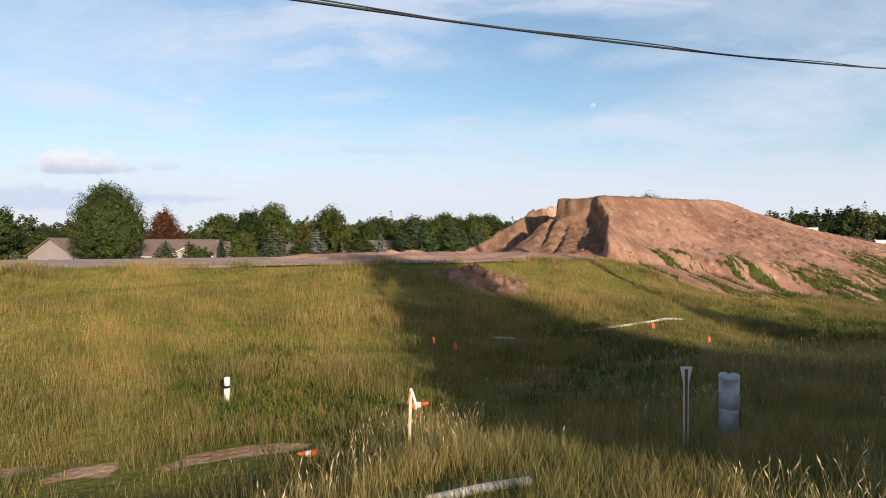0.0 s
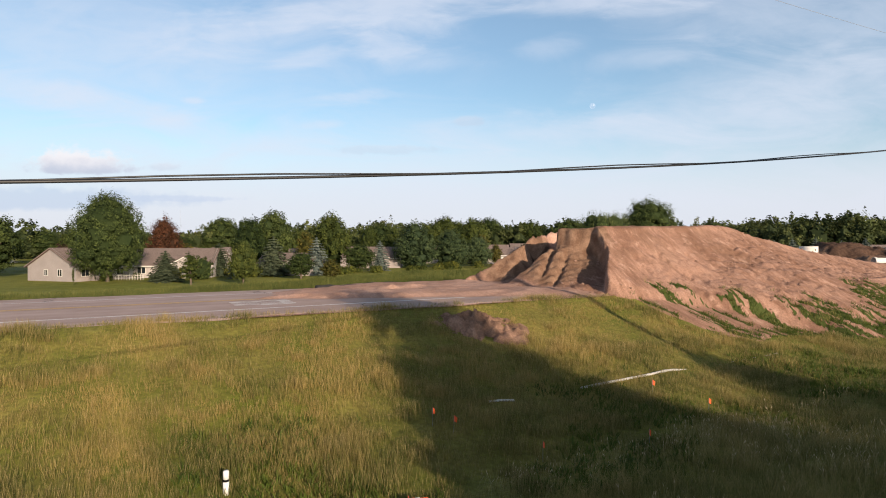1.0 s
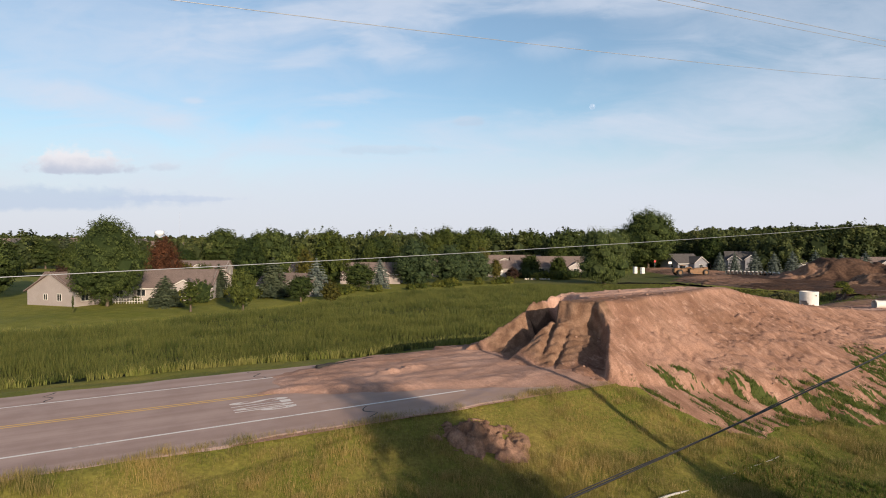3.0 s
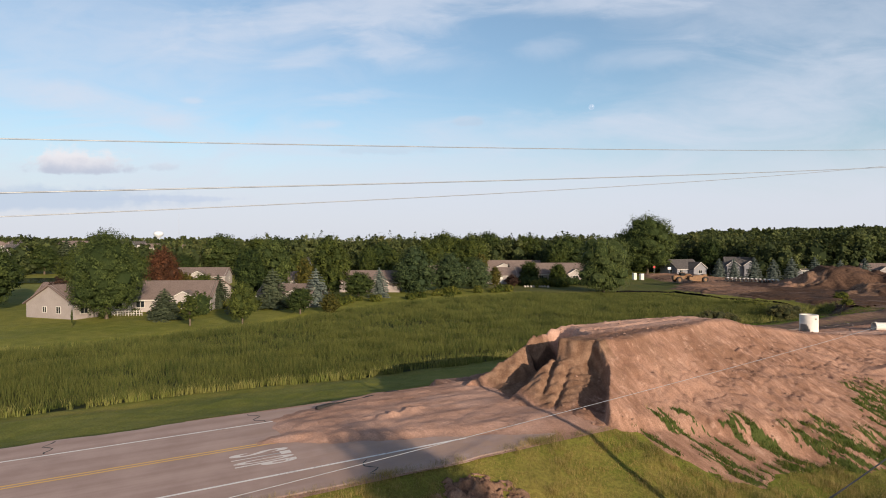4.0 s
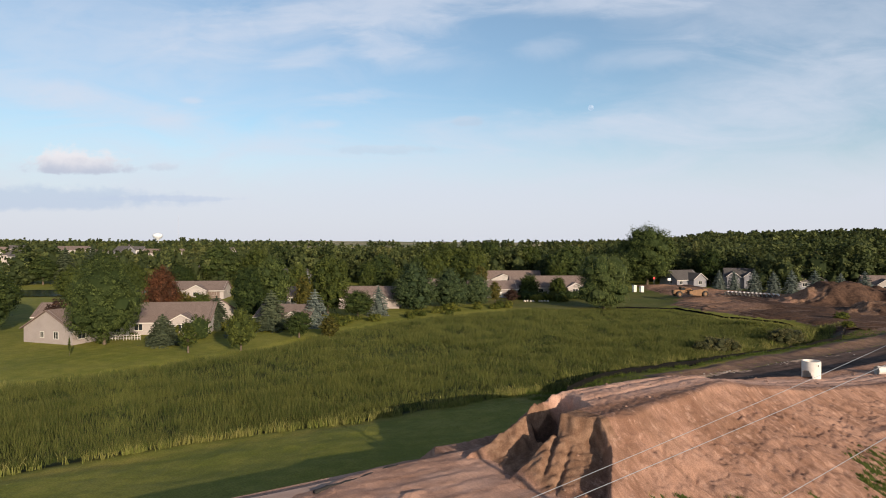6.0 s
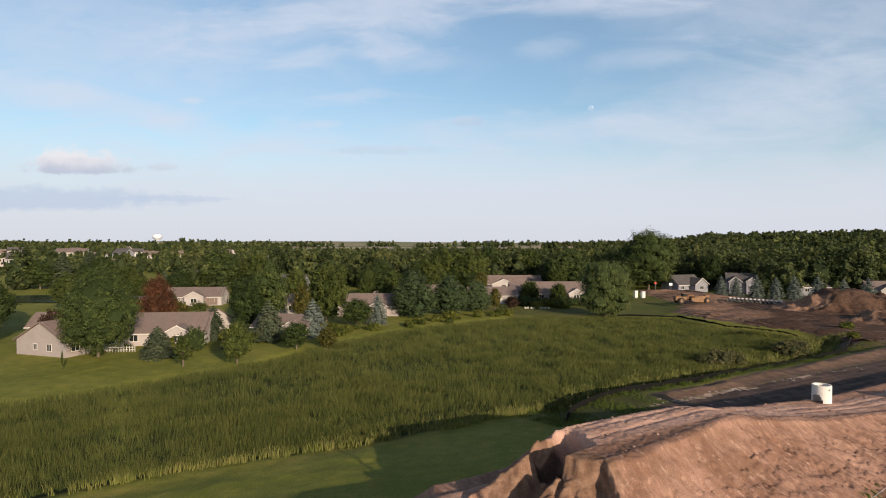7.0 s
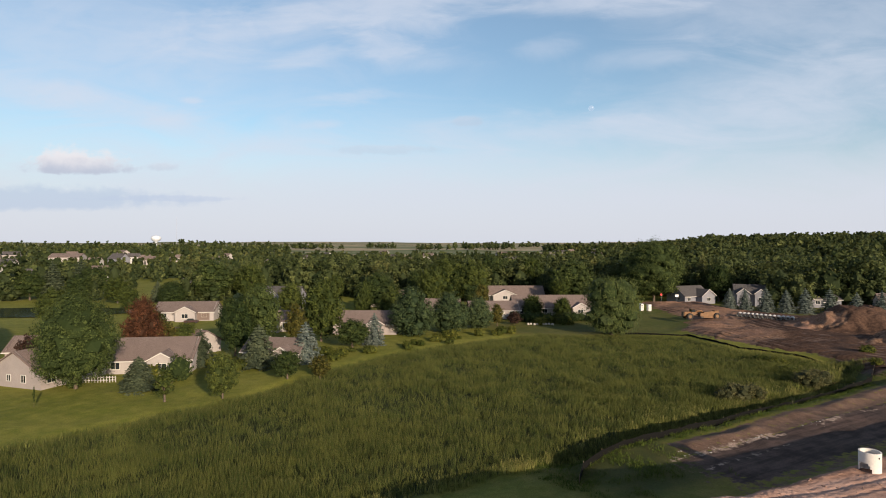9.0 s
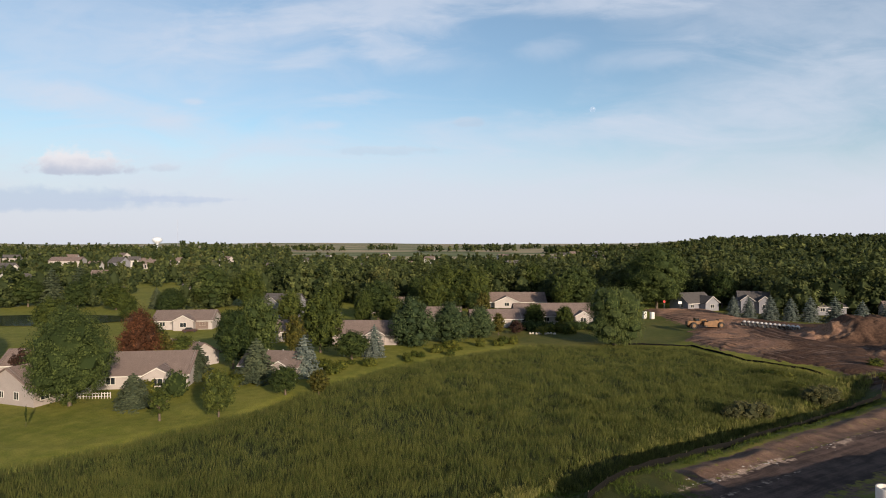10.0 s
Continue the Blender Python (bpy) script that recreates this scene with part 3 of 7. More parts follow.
# ---- the lie of the land, in road coordinates ----
MARSH = np.array([(-90, 58.5), (-20, 59), (8, 61), (28, 59), (50, 60), (66, 60.8), (90, 61.6), (120, 64), (137, 68), (133, 80), (131, 92), (137, 110),
                  (124, 120), (111, 127), (106, 133), (84, 131), (62, 127), (45, 119), (26, 106), (6, 99), (-8, 95.5), (-90, 88)], float)
PAD = np.array([(126, 61), (137.5, 72), (138, 80), (137, 91), (140, 108), (143, 116), (151, 120), (163, 127), (179, 151), (192, 175), (215, 161), (200, 134), (205, 116), (270, 80), (240, 20), (150, 40)], float)


def inside(poly, s, n):
    s, n = np.asarray(s, float), np.asarray(n, float)
    hit = np.zeros(s.shape, bool)
    dist = np.full(s.shape, 1e9)
    for (ax, ay), (bx, by) in zip(poly, np.roll(poly, -1, 0)):
        cross = ((ay > n) != (by > n)) & (s < (bx - ax) * (n - ay) / (by - ay + 1e-12) + ax)
        hit ^= cross
        k = np.clip(((s - ax) * (bx - ax) + (n - ay) * (by - ay)) / ((bx - ax) ** 2 + (by - ay) ** 2), 0, 1)
        dist = np.minimum(dist, np.hypot(s - ax - k * (bx - ax), n - ay - k * (by - ay)))
    return np.where(hit, dist, -dist)


BARE = ((1.9, 9.75, 1.05, 0.42), (-0.3, 9.85, 0.6, 0.4), (-1.5, 10.6, 0.7, 0.45), (0.9, 9.4, 0.4, 0.3), (-4.0, 10.9, 1.2, 0.5))


def bare(s, n):
    """How bare the ditch bottom is."""
    out = np.zeros(np.shape(s))
    for bs, bn, rs, rn in BARE:
        out = np.maximum(out, 1 - step(0.45, 1.25, np.hypot((s - bs) / rs, (n - bn) / (0.8 * rn)) + 1.3 * fbm(s * 1.5, n * 2.4, 5, 4)))
    return out


PROFILE_N = [-80, -20, -4, 0, 4, 6, 8, 11, 13, 15, 19, 22.2, 22.9, 33.6, 34.3, 36, 41, 44, 52, 58, 62]
PROFILE_Z = [0.2, 0, -1.0, -1.5, -1.75, -1.95, -2.35, -2.5, -2.3, -2.05, -1.0, 0.03, -0.05, -0.2, -0.10, -0.75, -2.75, -3.0, -4.0, -4.65, -4.6]


def land(s, n):
    s, n = np.asarray(s, float), np.asarray(n, float)
    z = np.interp(n, PROFILE_N, PROFILE_Z)
    # the verge widens towards the mound
    wide = step(16, 34, s)
    z = np.where(n < 22.2, z * (1 - wide) + wide * np.interp(n, [-80, -4, 4, 8, 14, 18, 22.2], [0.2, -1.0, -1.8, -2.4, -2.45, -1.9, -0.02]), z)
    # haul track behind the mound
    haul = step(46, 58, s) * step(36, 42, n) * (1 - step(55.5, 59, n))
    z = z * (1 - haul) + haul * (-3.35)
    lip = step(59, 64, s) * np.exp(-((n - 52.3 - 0.02 * (s - 60)) / 1.1) ** 2) * (0.26 + 0.8 * fbm(s * 0.25, n * 0.2, 4, 3))
    z = z + lip
    m = inside(MARSH, s, n)
    flat = step(56, 66, n)
    z = np.where(n > 56, z * (1 - flat) + flat * (-4.4), z)
    bank = step(46, 52, s) * (1 - step(72, 80, n))
    z = z - (step(-2.0, 4.0, m) * (1 - bank) + step(-3.9, -1.2, m) * bank) * (z + 5.6)
    fill = step(15.0, 17.0, s) * (1 - step(23.5, 25.5, s)) * step(21.4, 22.4, n) * (1 - step(26.0, 27.0, n))
    z = z + (0.01 - z) * fill
    p = step(-4, 6, inside(PAD, s, n))
    z = z * (1 - p) + p * (-3.2)
    near = (1 - step(160, 400, np.hypot(s, n)))
    on_road = step(22.0, 22.6, n) * (1 - step(33.8, 34.6, n))
    z = z + near * (1 - on_road) * 0.28 * fbm(s * 0.22, n * 0.22, 3, 3) * step(-3, 3, 22 - n + 100 * (n > 35))
    r = np.hypot(s, n - 40)
    x, y = xy(s, n)
    swell = step(900, 2600, r) * (19 + 26 * fbm(x * 0.0011 + 4.2, y * 0.0007, 5, 3)) + step(350, 1100, r) * 3.0
    swell = swell + step(300, 900, r) * step(0.1, 0.7, x / np.maximum(y, 1)) * 7.0 + step(700, 1250, r) * step(0.36, 0.46, x / np.maximum(y, 1)) * 12.0 + step(300, 620, r) * step(0.28, 0.5, -x / np.maximum(y, 1)) * 3.5
    return z + swell


def land_xy(x, y):
    s, n = sn(x, y)
    return float(land(np.array([s]), np.array([n]))[0])


def spread(edges):
    """Grid lines from pieces of (start, end, step)."""
    out = []
    for a, b, d in edges:
        out += list(np.arange(a, b - 1e-6, d))
    return np.array(out + [edges[-1][1]])


def grid_faces(nu, nv):
    i = np.arange(nu - 1)[:, None] * nv + np.arange(nv - 1)[None, :]
    return np.stack([i, i + nv, i + nv + 1, i + 1], -1).reshape(-1, 4)


us = spread([(-4600, -1000, 200), (-1000, -200, 50), (-200, -40, 8), (-40, -8, 1.0), (-8, 24, 0.4), (24, 150, 1.0), (150, 300, 5), (300, 1000, 40), (1000, 4600, 200)])
vs = spread([(-1500, -200, 130), (-200, -40, 16), (-40, -5, 2.5), (-5, 6, 0.6), (6, 13, 0.25), (13, 24, 0.6), (24, 33, 3.0), (33, 48, 1.0), (48, 60, 0.45), (60, 70, 0.8), (70, 140, 1.8), (140, 300, 6), (300, 1000, 35), (1000, 4600, 150)])
U, V = np.meshgrid(us, vs, indexing="ij")
Zg = land(U, V)
Xg, Yg = xy(U, V)
m_in = inside(MARSH, U, V)
p_in = inside(PAD, U, V)
l_marsh = step(-1, 1.5, m_in)
l_marsh = np.maximum(l_marsh, 0.75 * step(42, 50, U) * (1 - step(60, 63, U)) * step(43, 47, V) * (1 - step(58, 60, V)))
l_marsh = np.maximum(l_marsh, 0.7 * step(46, 52, U) * step(54.6, 55.6, V) * (1 - step(72, 80, V)) * (m_in < 0.5))
l_marsh = np.maximum(l_marsh, 0.5 * step(96, 106, U) * step(112, 118, V) * (1 - step(150, 165, V)))
l_mown = step(57, 60, V) * (1 - l_marsh) * (1 - step(46, 54, U) * (1 - step(72, 84, V))) + step(36.5, 38, V) * (1 - step(56, 58.5, V)) * (1 - step(38, 46, U)) + step(20.8, 22.0, V) * (1 - step(22.6, 23, V)) * 0.6
l_dirt = np.maximum(step(-3, 4, p_in), np.maximum(step(50, 60, U) * step(36, 40, V) * (1 - step(49.5, 51, V)) * 0.5, step(58, 63, U) * step(49.6, 50.6, V) * (1 - step(53.6 + 0.02 * (U - 60), 54.8 + 0.02 * (U - 60), V)) * 0.68))
l_dirt = np.maximum(l_dirt, 0.7 * step(100, 130, U) * (1 - step(30, 36, V)) * step(10, 20, V))
l_mud = step(52, 64, U) * step(40, 43.5, V) * (1 - step(49.8, 50.9, V)) * 0.85
l_mud = np.maximum(l_mud, np.exp(-((m_in + 3.0) / 3.0) ** 2) * step(-3, 2, p_in) * 0.8)
l_silt = np.exp(-((V - np.interp(U, [56, 75, 97], [50.4, 50.0, 49.2])) / 1.25) ** 2) * step(55, 58, U) * (1 - step(99, 106, U)) * 0.56
l_silt = np.maximum(l_silt, 0.46 * np.exp(-((V - 47.2) / 0.7) ** 2) * step(54, 57, U) * (1 - step(76, 84, U)))
l_silt = l_silt * step(-0.22, 0.12, fbm(U * 0.16, V * 0.45, 8, 3))
l_field = step(700, 1100, np.hypot(U, V))
ground = new("ground", mesh("ground", np.stack([Xg, Yg, Zg], -1).reshape(-1, 3), grid_faces(len(us), len(vs)), M["ground"], True,
             {"marsh": l_marsh.ravel(), "mown": np.clip(l_mown, 0, 1).ravel(), "dirt": l_dirt.ravel(), "mud": l_mud.ravel(), "silt": l_silt.ravel(), "bare": bare(U, V).ravel(), "field": l_field.ravel()}))
tagged(ground, "rough grass verge, mown banks, marsh bed and farmland to the horizon", "ground", kind="structure")

# ---- the road ----
ROAD_IN, ROAD_OUT = 22.35, 34.1


def strip(name, s0, s1, n0, n1, z, mat, parent=None, step_s=3.0, edge=0.0, thick=0.0):
    """A flat band along the road, following its crown."""
    ss = np.arange(s0, s1 + 1e-6, max((s1 - s0) / max(1, round((s1 - s0) / step_s)), 0.05))
    nn = np.linspace(n0, n1, max(2, int((n1 - n0) / 1.2) + 1))
    A, B = np.meshgrid(ss, nn, indexing="ij")
    W = B.copy()
    if edge:
        W[:, 0] += edge * fbm(A[:, 0] * 0.6, A[:, 0] * 0.0, 1, 3)
        W[:, -1] += edge * fbm(A[:, -1] * 0.6, A[:, -1] * 0.0 + 9, 2, 3)
        W[:, 0] += np.interp(A[:, 0], [16.5, 20, 22.8], [0, 0.5, 2.6])
    Z = crown(W) + z
    v = np.stack([A, W, Z], -1).reshape(-1, 3)
    f = grid_faces(len(ss), len(nn))
    if thick:
        k = len(v)
        ring = [i * len(nn) for i in range(len(ss))]
        ring2 = [i * len(nn) + len(nn) - 1 for i in range(len(ss))]
        low = np.concatenate([v[ring] - (0, 0.15, thick), v[ring2] + (0, 0.15, -thick)])
        v = np.concatenate([v, low])
        r = len(ss)
        extra = [(ring[i], k + i, k + i + 1, ring[i + 1]) for i in range(r - 1)] + [(ring2[i], ring2[i + 1], k + r + i + 1, k + r + i) for i in range(r - 1)]
        f = np.concatenate([f, np.array(extra)])
    me = mesh(name, v, f, mat)
    ob = new(name, me)
    ob.matrix_basis = ROAD
    if parent:
        ob.matrix_basis = Matrix.Identity(4)
        ob.parent = parent
    return ob


def crown(n):
    return 0.06 - 0.0035 * np.abs(n - 28.6) ** 1.35 * 0.5


road = strip("road", -150, 22.8, ROAD_IN, ROAD_OUT, 0.0, M["asphalt"], step_s=1.0, edge=0.35, thick=0.06)
tagged(road, "faded two-lane asphalt road with paved shoulders, dusty with soil", "road", kind="structure")
for n0, w, mat, s1, name, lab in ((24.55, 0.14, "white_line", 15.4, "edge_line", "white edge line"), (31.95, 0.13, "white_line", 13.5, "edge_line", "faded white edge line"),
                                  (28.45, 0.11, "yellow_line", 8.2, "centre_line", "yellow centre line"), (28.72, 0.11, "yellow_line", 8.2, "centre_line", "yellow centre line")):
    tagged(strip(name, -150, s1, n0 - w / 2, n0 + w / 2, 0.005, M[mat], road, 2.0), lab)


def road_word(word, s0, s1, n_far, n_near):
    """Tall letters across the lane, their tops towards the mound."""
    w = (n_far - n_near) / len(word)
    for i, ch in enumerate(word):
        cu = bpy.data.curves.new("letter", "FONT")
        cu.body = ch
        cu.size = 1.0
        cu.offset = 0.022
        tmp = new("letter", cu)
        dg = bpy.context.evaluated_depsgraph_get()
        me = bpy.data.meshes.new_from_object(tmp.evaluated_get(dg))
        bpy.data.objects.remove(tmp)
        co = np.zeros(len(me.vertices) * 3)
        me.vertices.foreach_get("co", co)
        co = co.reshape(-1, 3)
        lo, hi = co.min(0), co.max(0)
        u = (co[:, 0] - lo[0]) / (hi[0] - lo[0])
        v = (co[:, 1] - lo[1]) / (hi[1] - lo[1])
        ns = n_far - w * (i + 0.10 + 0.80 * u)
        ss = s0 + (s1 - s0) * v
        me.vertices.foreach_set("co", np.stack([ss, ns, crown(ns) + 0.006], -1).ravel())
        me.materials.clear()
        me.materials.append(M["worn_white"])
        me.update()
        part("road_letter", me, None, road, "worn white painted letter " + ch)


road_word("STOP", 4.9, 7.5, 27.75, 25.75)


def crack(points, width=0.035):
    bm = bmesh.new()
    left, right = [], []
    pts = [Vector((s, n, 0)) for s, n in points]
    for i, p in enumerate(pts):
        d = (pts[min(i + 1, len(pts) - 1)] - pts[max(i - 1, 0)]).normalized()
        o = Vector((-d.y, d.x, 0)) * width * (0.6 + 0.8 * random.random())
        for row, q in ((left, p + o), (right, p - o)):
            row.append(bm.verts.new((q.x, q.y, float(crown(np.array(q.y))) + 0.004)))
    for a, b, c, d in zip(left, left[1:], right[1:], right):
        bm.faces.new((a, b, c, d))
    part("crack", bm, M["tar"], road, "tarred crack")


def wander(s, n0, n1, k=9):
    return [(s + 0.25 * math.sin(i * 1.3 + s) + random.uniform(-0.12, 0.12), n0 + (n1 - n0) * i / (k - 1)) for i in range(k)]


for s, n0, n1 in ((-2.1, 32.2, 34.0), (7.3, 32.1, 34.0), (9.9, 22.6, 24.3), (-11, 22.5, 33.9), (-20, 24, 34)):
    crack(wander(s, n0, n1))

# ---- the soil mound ----


def mound_height(s, n):
    base = land(s, n)
    # crest line sinks to the far end, and the flat top tips backwards
    crest = np.interp(s, [20, 26, 32, 36, 39, 40.2, 42.0, 45, 47.5, 50.7, 55.5, 60, 64, 70, 84, 92], [3.55, 3.60, 3.70, 3.78, 3.86, 3.80, 3.36, 2.88, 2.50, 1.94, 1.48, 1.00, 0.68, 0.5, 0.2, -1.0])
    front_n = np.interp(s, [24, 26, 32, 39, 42, 50, 60, 75], [25.7, 25.9, 26.5, 27.2, 27.4, 27.4, 27.4, 27.5])
    back_n = np.interp(s, [24, 33, 42, 60, 80], [32.6, 32.7, 32.6, 34.5, 35.5])
    steep = np.interp(s, [25, 30, 36, 40, 45, 60, 80], [0.88, 0.72, 0.64, 0.61, 0.49, 0.35, 0.28])
    wob = 0.9 * fbm(s * 0.35, n * 0.2, 4, 3) + 0.35 * fbm(s * 1.3, n * 0.3, 2, 3)
    lipd = front_n + 0.6 * wob - n
    top = crest + 0.08 * np.clip(n - front_n, 0, 3.2) * (1 - step(39, 44, s)) - np.interp(s, [30, 36, 40, 46, 54], [0.17, 0.24, 0.34, 0.16, 0.09]) * np.clip(n - 30, 0, 6)
    front = crest - np.maximum(0, lipd) * steep * (1 - 0.22 * step(1.5, 7.0, lipd))
    # raw scarp under the lip, with slumped blocks below it
    front = front - 0.12 * step(0.0, 0.35, lipd) * (1 - step(48, 60, s)) * (0.6 + 1.3 * np.clip(fbm(s * 0.55, n * 0.1, 6, 3) + 0.3, 0, 1))
    back = top - np.maximum(0, n - back_n - 0.4 * wob) * 0.75
    z = np.minimum(np.minimum(front, back), top)
    rim = np.exp(-((n - front_n - 0.5) / 0.5) ** 2) * 0.12 + np.exp(-((n - back_n + 0.5) / 0.6) ** 2) * 0.15
    rut = 0.10 * np.exp(-((n - 30.0) / 0.25) ** 2) + 0.10 * np.exp(-((n - 31.5) / 0.25) ** 2)
    z = z + step(25.4, 26.6, s) * (rim - rut)
    z = z - 1.6 * step(0.0, 1.8, np.interp(s, [23, 25, 28, 33], [22.6, 22.1, 21.0, 19.0]) - n) * (1 - step(29, 34, s))
    # the dug end: a raw wall with a slumped apron at its foot
    wall_s = np.interp(n, [22.4, 23.3, 25.1, 26.6, 27.6, 28.5, 28.9, 31.0, 33.0, 36], [23.0, 23.6, 25.4, 25.9, 25.0, 24.6, 27.4, 28.1, 28.4, 28.8]) + 0.35 * fbm(n * 1.1, n * 0 + 2.0, 6, 3)
    foot = np.interp(n, [22.4, 23.3, 24.2, 25.2, 26.2, 27.0, 27.8, 28.5, 29.1, 31.5, 32.8, 34.2], [-0.05, 0.2, 0.65, 1.2, 1.85, 2.4, 2.75, 2.7, 1.9, 1.8, 1.3, 0.0])
    start = 20.3 + 0.35 * fbm(n * 0.5, n * 0.0 + 5, 7, 3)
    k = np.clip((s - start) / np.maximum(wall_s - start, 0.5), 0, 1)
    apron = -0.02 + (foot + 0.02) * k ** 1.15
    arc = n + 0.085 * (s - 20.5) ** 2
    groove = 0.085 * np.sin(arc * 11.5 + 1.5 * fbm(s * 0.5, n * 0.5, 3, 2)) * step(21.3, 22.6, s) * (1 - step(24.8, 25.6, s)) * step(25.4, 26.2, n) * (1 - step(30.4, 31.4, n))
    gully = -0.55 * np.exp(-((n - 28.9 + 0.55 * (25.5 - s)) / 0.20) ** 2) * step(21.8, 23.0, s)
    gully = gully - 0.42 * np.exp(-((n - 27.9 + 0.60 * (25.5 - s)) / 0.17) ** 2) * step(21.4, 22.4, s) * (1 - step(24.0, 25.0, s))
    ledge = 0.42 * step(0, 0.2, n - 31.0 - 0.55 * (s - 23.2) + 0.5 * fbm(s * 1.4, n * 1.4, 5, 2)) * step(21.6, 23.0, s)
    apron = apron - 1.2 * np.maximum(0, 22.6 - n)
    # a ridge of spoil running up to the back of the hole
    mid_n = np.interp(s, [19.5, 22.5, 25, 28], [33.0, 32.2, 32.0, 32.6]) + 0.35 * fbm(s * 0.9, s * 0 + 3, 5, 3)
    ridge = np.interp(s, [19.6, 21, 22.5, 24.5, 26, 27.6, 30], [-0.1, 0.55, 1.3, 2.4, 3.05, 3.45, 3.65]) - np.where(n < mid_n, np.interp(s, [20, 24, 25.5], [0.8, 1.0, 2.2]), 0.8) * np.abs(n - mid_n) + 0.15 * fbm(s * 1.5, n * 1.5, 4, 4, 0.6) - 0.25 * np.maximum(0, fbm(s * 0.8 + n * 0.7, n * 1.6, 9, 3) - 0.1)
    ledge = ledge * (1 - step(-0.3, 0.3, n - mid_n))
    apron = np.maximum(apron, ridge)
    apron = apron + 0.6 * groove + 0.75 * gully + 0.5 * ledge + 0.20 * fbm(s * 1.0, n * 1.0, 8, 4) * step(20.5, 22.4, s)
    wall = step(wall_s - 0.10, wall_s + 0.16, s)
    z = np.where(s < wall_s + 0.25, np.minimum(z, apron * (1 - wall) + z * wall), z)
    tail = step(31.5, 33.5, n) * (1 - step(29, 33, s))
    z = np.where(s >= wall_s, z * (1 - tail) + tail * np.minimum(z, ridge + 0.3), z)
    # rills, slumps and lumps
    down = step(0.2, 1.4, lipd) * step(25.5, 27.5, s)
    lean_ = s - (28 - n) * 0.10
    rill = fbm(lean_ * 1.35, n * 0.26, 1, 5, 0.62)
    z = z + down * (0.11 * rill - 0.7 * np.maximum(0, rill - 0.30) - 0.30 * np.maximum(0, fbm(lean_ * 2.6, n * 0.5, 9, 3) - 0.22))
    z = z + (0.05 * fbm(s * 1.7, n * 1.7, 2, 4, 0.6) + 0.07 * fbm(s * 4.5, n * 4.5, 7, 3, 0.6)) * step(20.6, 22.5, s)
    z = z - down * 0.15 * (1 - step(0.0, 0.10, np.abs(fbm(lean_ * 0.75, n * 0.16, 6, 4)))) * step(-0.1, 0.15, fbm(s * 0.4, n * 0.4, 2, 2))
    z = z - down * 0.07 * np.floor(3 * np.clip(fbm(lean_ * 0.5, n * 0.9, 11, 4, 0.6) + 0.5, 0, 1))
    z = z - down * 0.05 * np.maximum(0, np.abs(fbm(lean_ * 2.1, n * 1.5, 5, 3)) - 0.12) * 3.0 * (1 - step(6.5, 9.0, lipd))
    z = z - 0.6 * np.exp(-((s - 40.3 - 0.4 * (28.2 - n)) / 0.45) ** 2) * np.exp(-((n - 25.8) / 0.8) ** 2)
    # soil washed thinly over the verge below the toe
    low = np.interp(s, [23.5, 26, 30, 33, 40, 60], [22.4, 18.6, 17.4, 16.0, 14.5, 13.5]) + 3.4 * fbm(s * 0.22 - n * 0.16, n * 0.05, 6, 3)
    wash = step(-0.6, 0.6, n - low) * step(23.2, 24.8, s) * (1 - step(60, 80, s)) * (n < 23)
    z = np.where(wash > 0.02, np.maximum(z, base - 0.06 + 0.11 * wash + 0.05 * fbm(s * 1.6, n * 0.7, 3, 3)), z)
    return z, base


def weeds(s, n, over):
    """Where weeds have taken the toe of the mound."""
    line = np.interp(s, [23, 26, 30, 34, 43, 50, 60], [21.7, 21.5, 20.6, 19.4, 20.6, 21.2, 22.0])
    depth = line - n + 1.6 * fbm(s * 0.5, n * 0.3, 4, 3)
    run = fbm((s - (20 - n) * 0.25) * 2.9, n * 0.75, 10, 4, 0.62) + 0.5 * fbm(s * 0.35, n * 0.35, 2, 2)
    w = run + np.interp(depth, [-1.0, -0.2, 0.5, 2.0, 4.0], [-0.9, -0.42, -0.18, -0.06, 0.10])
    return step(0.0, 0.07, w) * step(23.4, 24.4, s) * (n < 22.5)


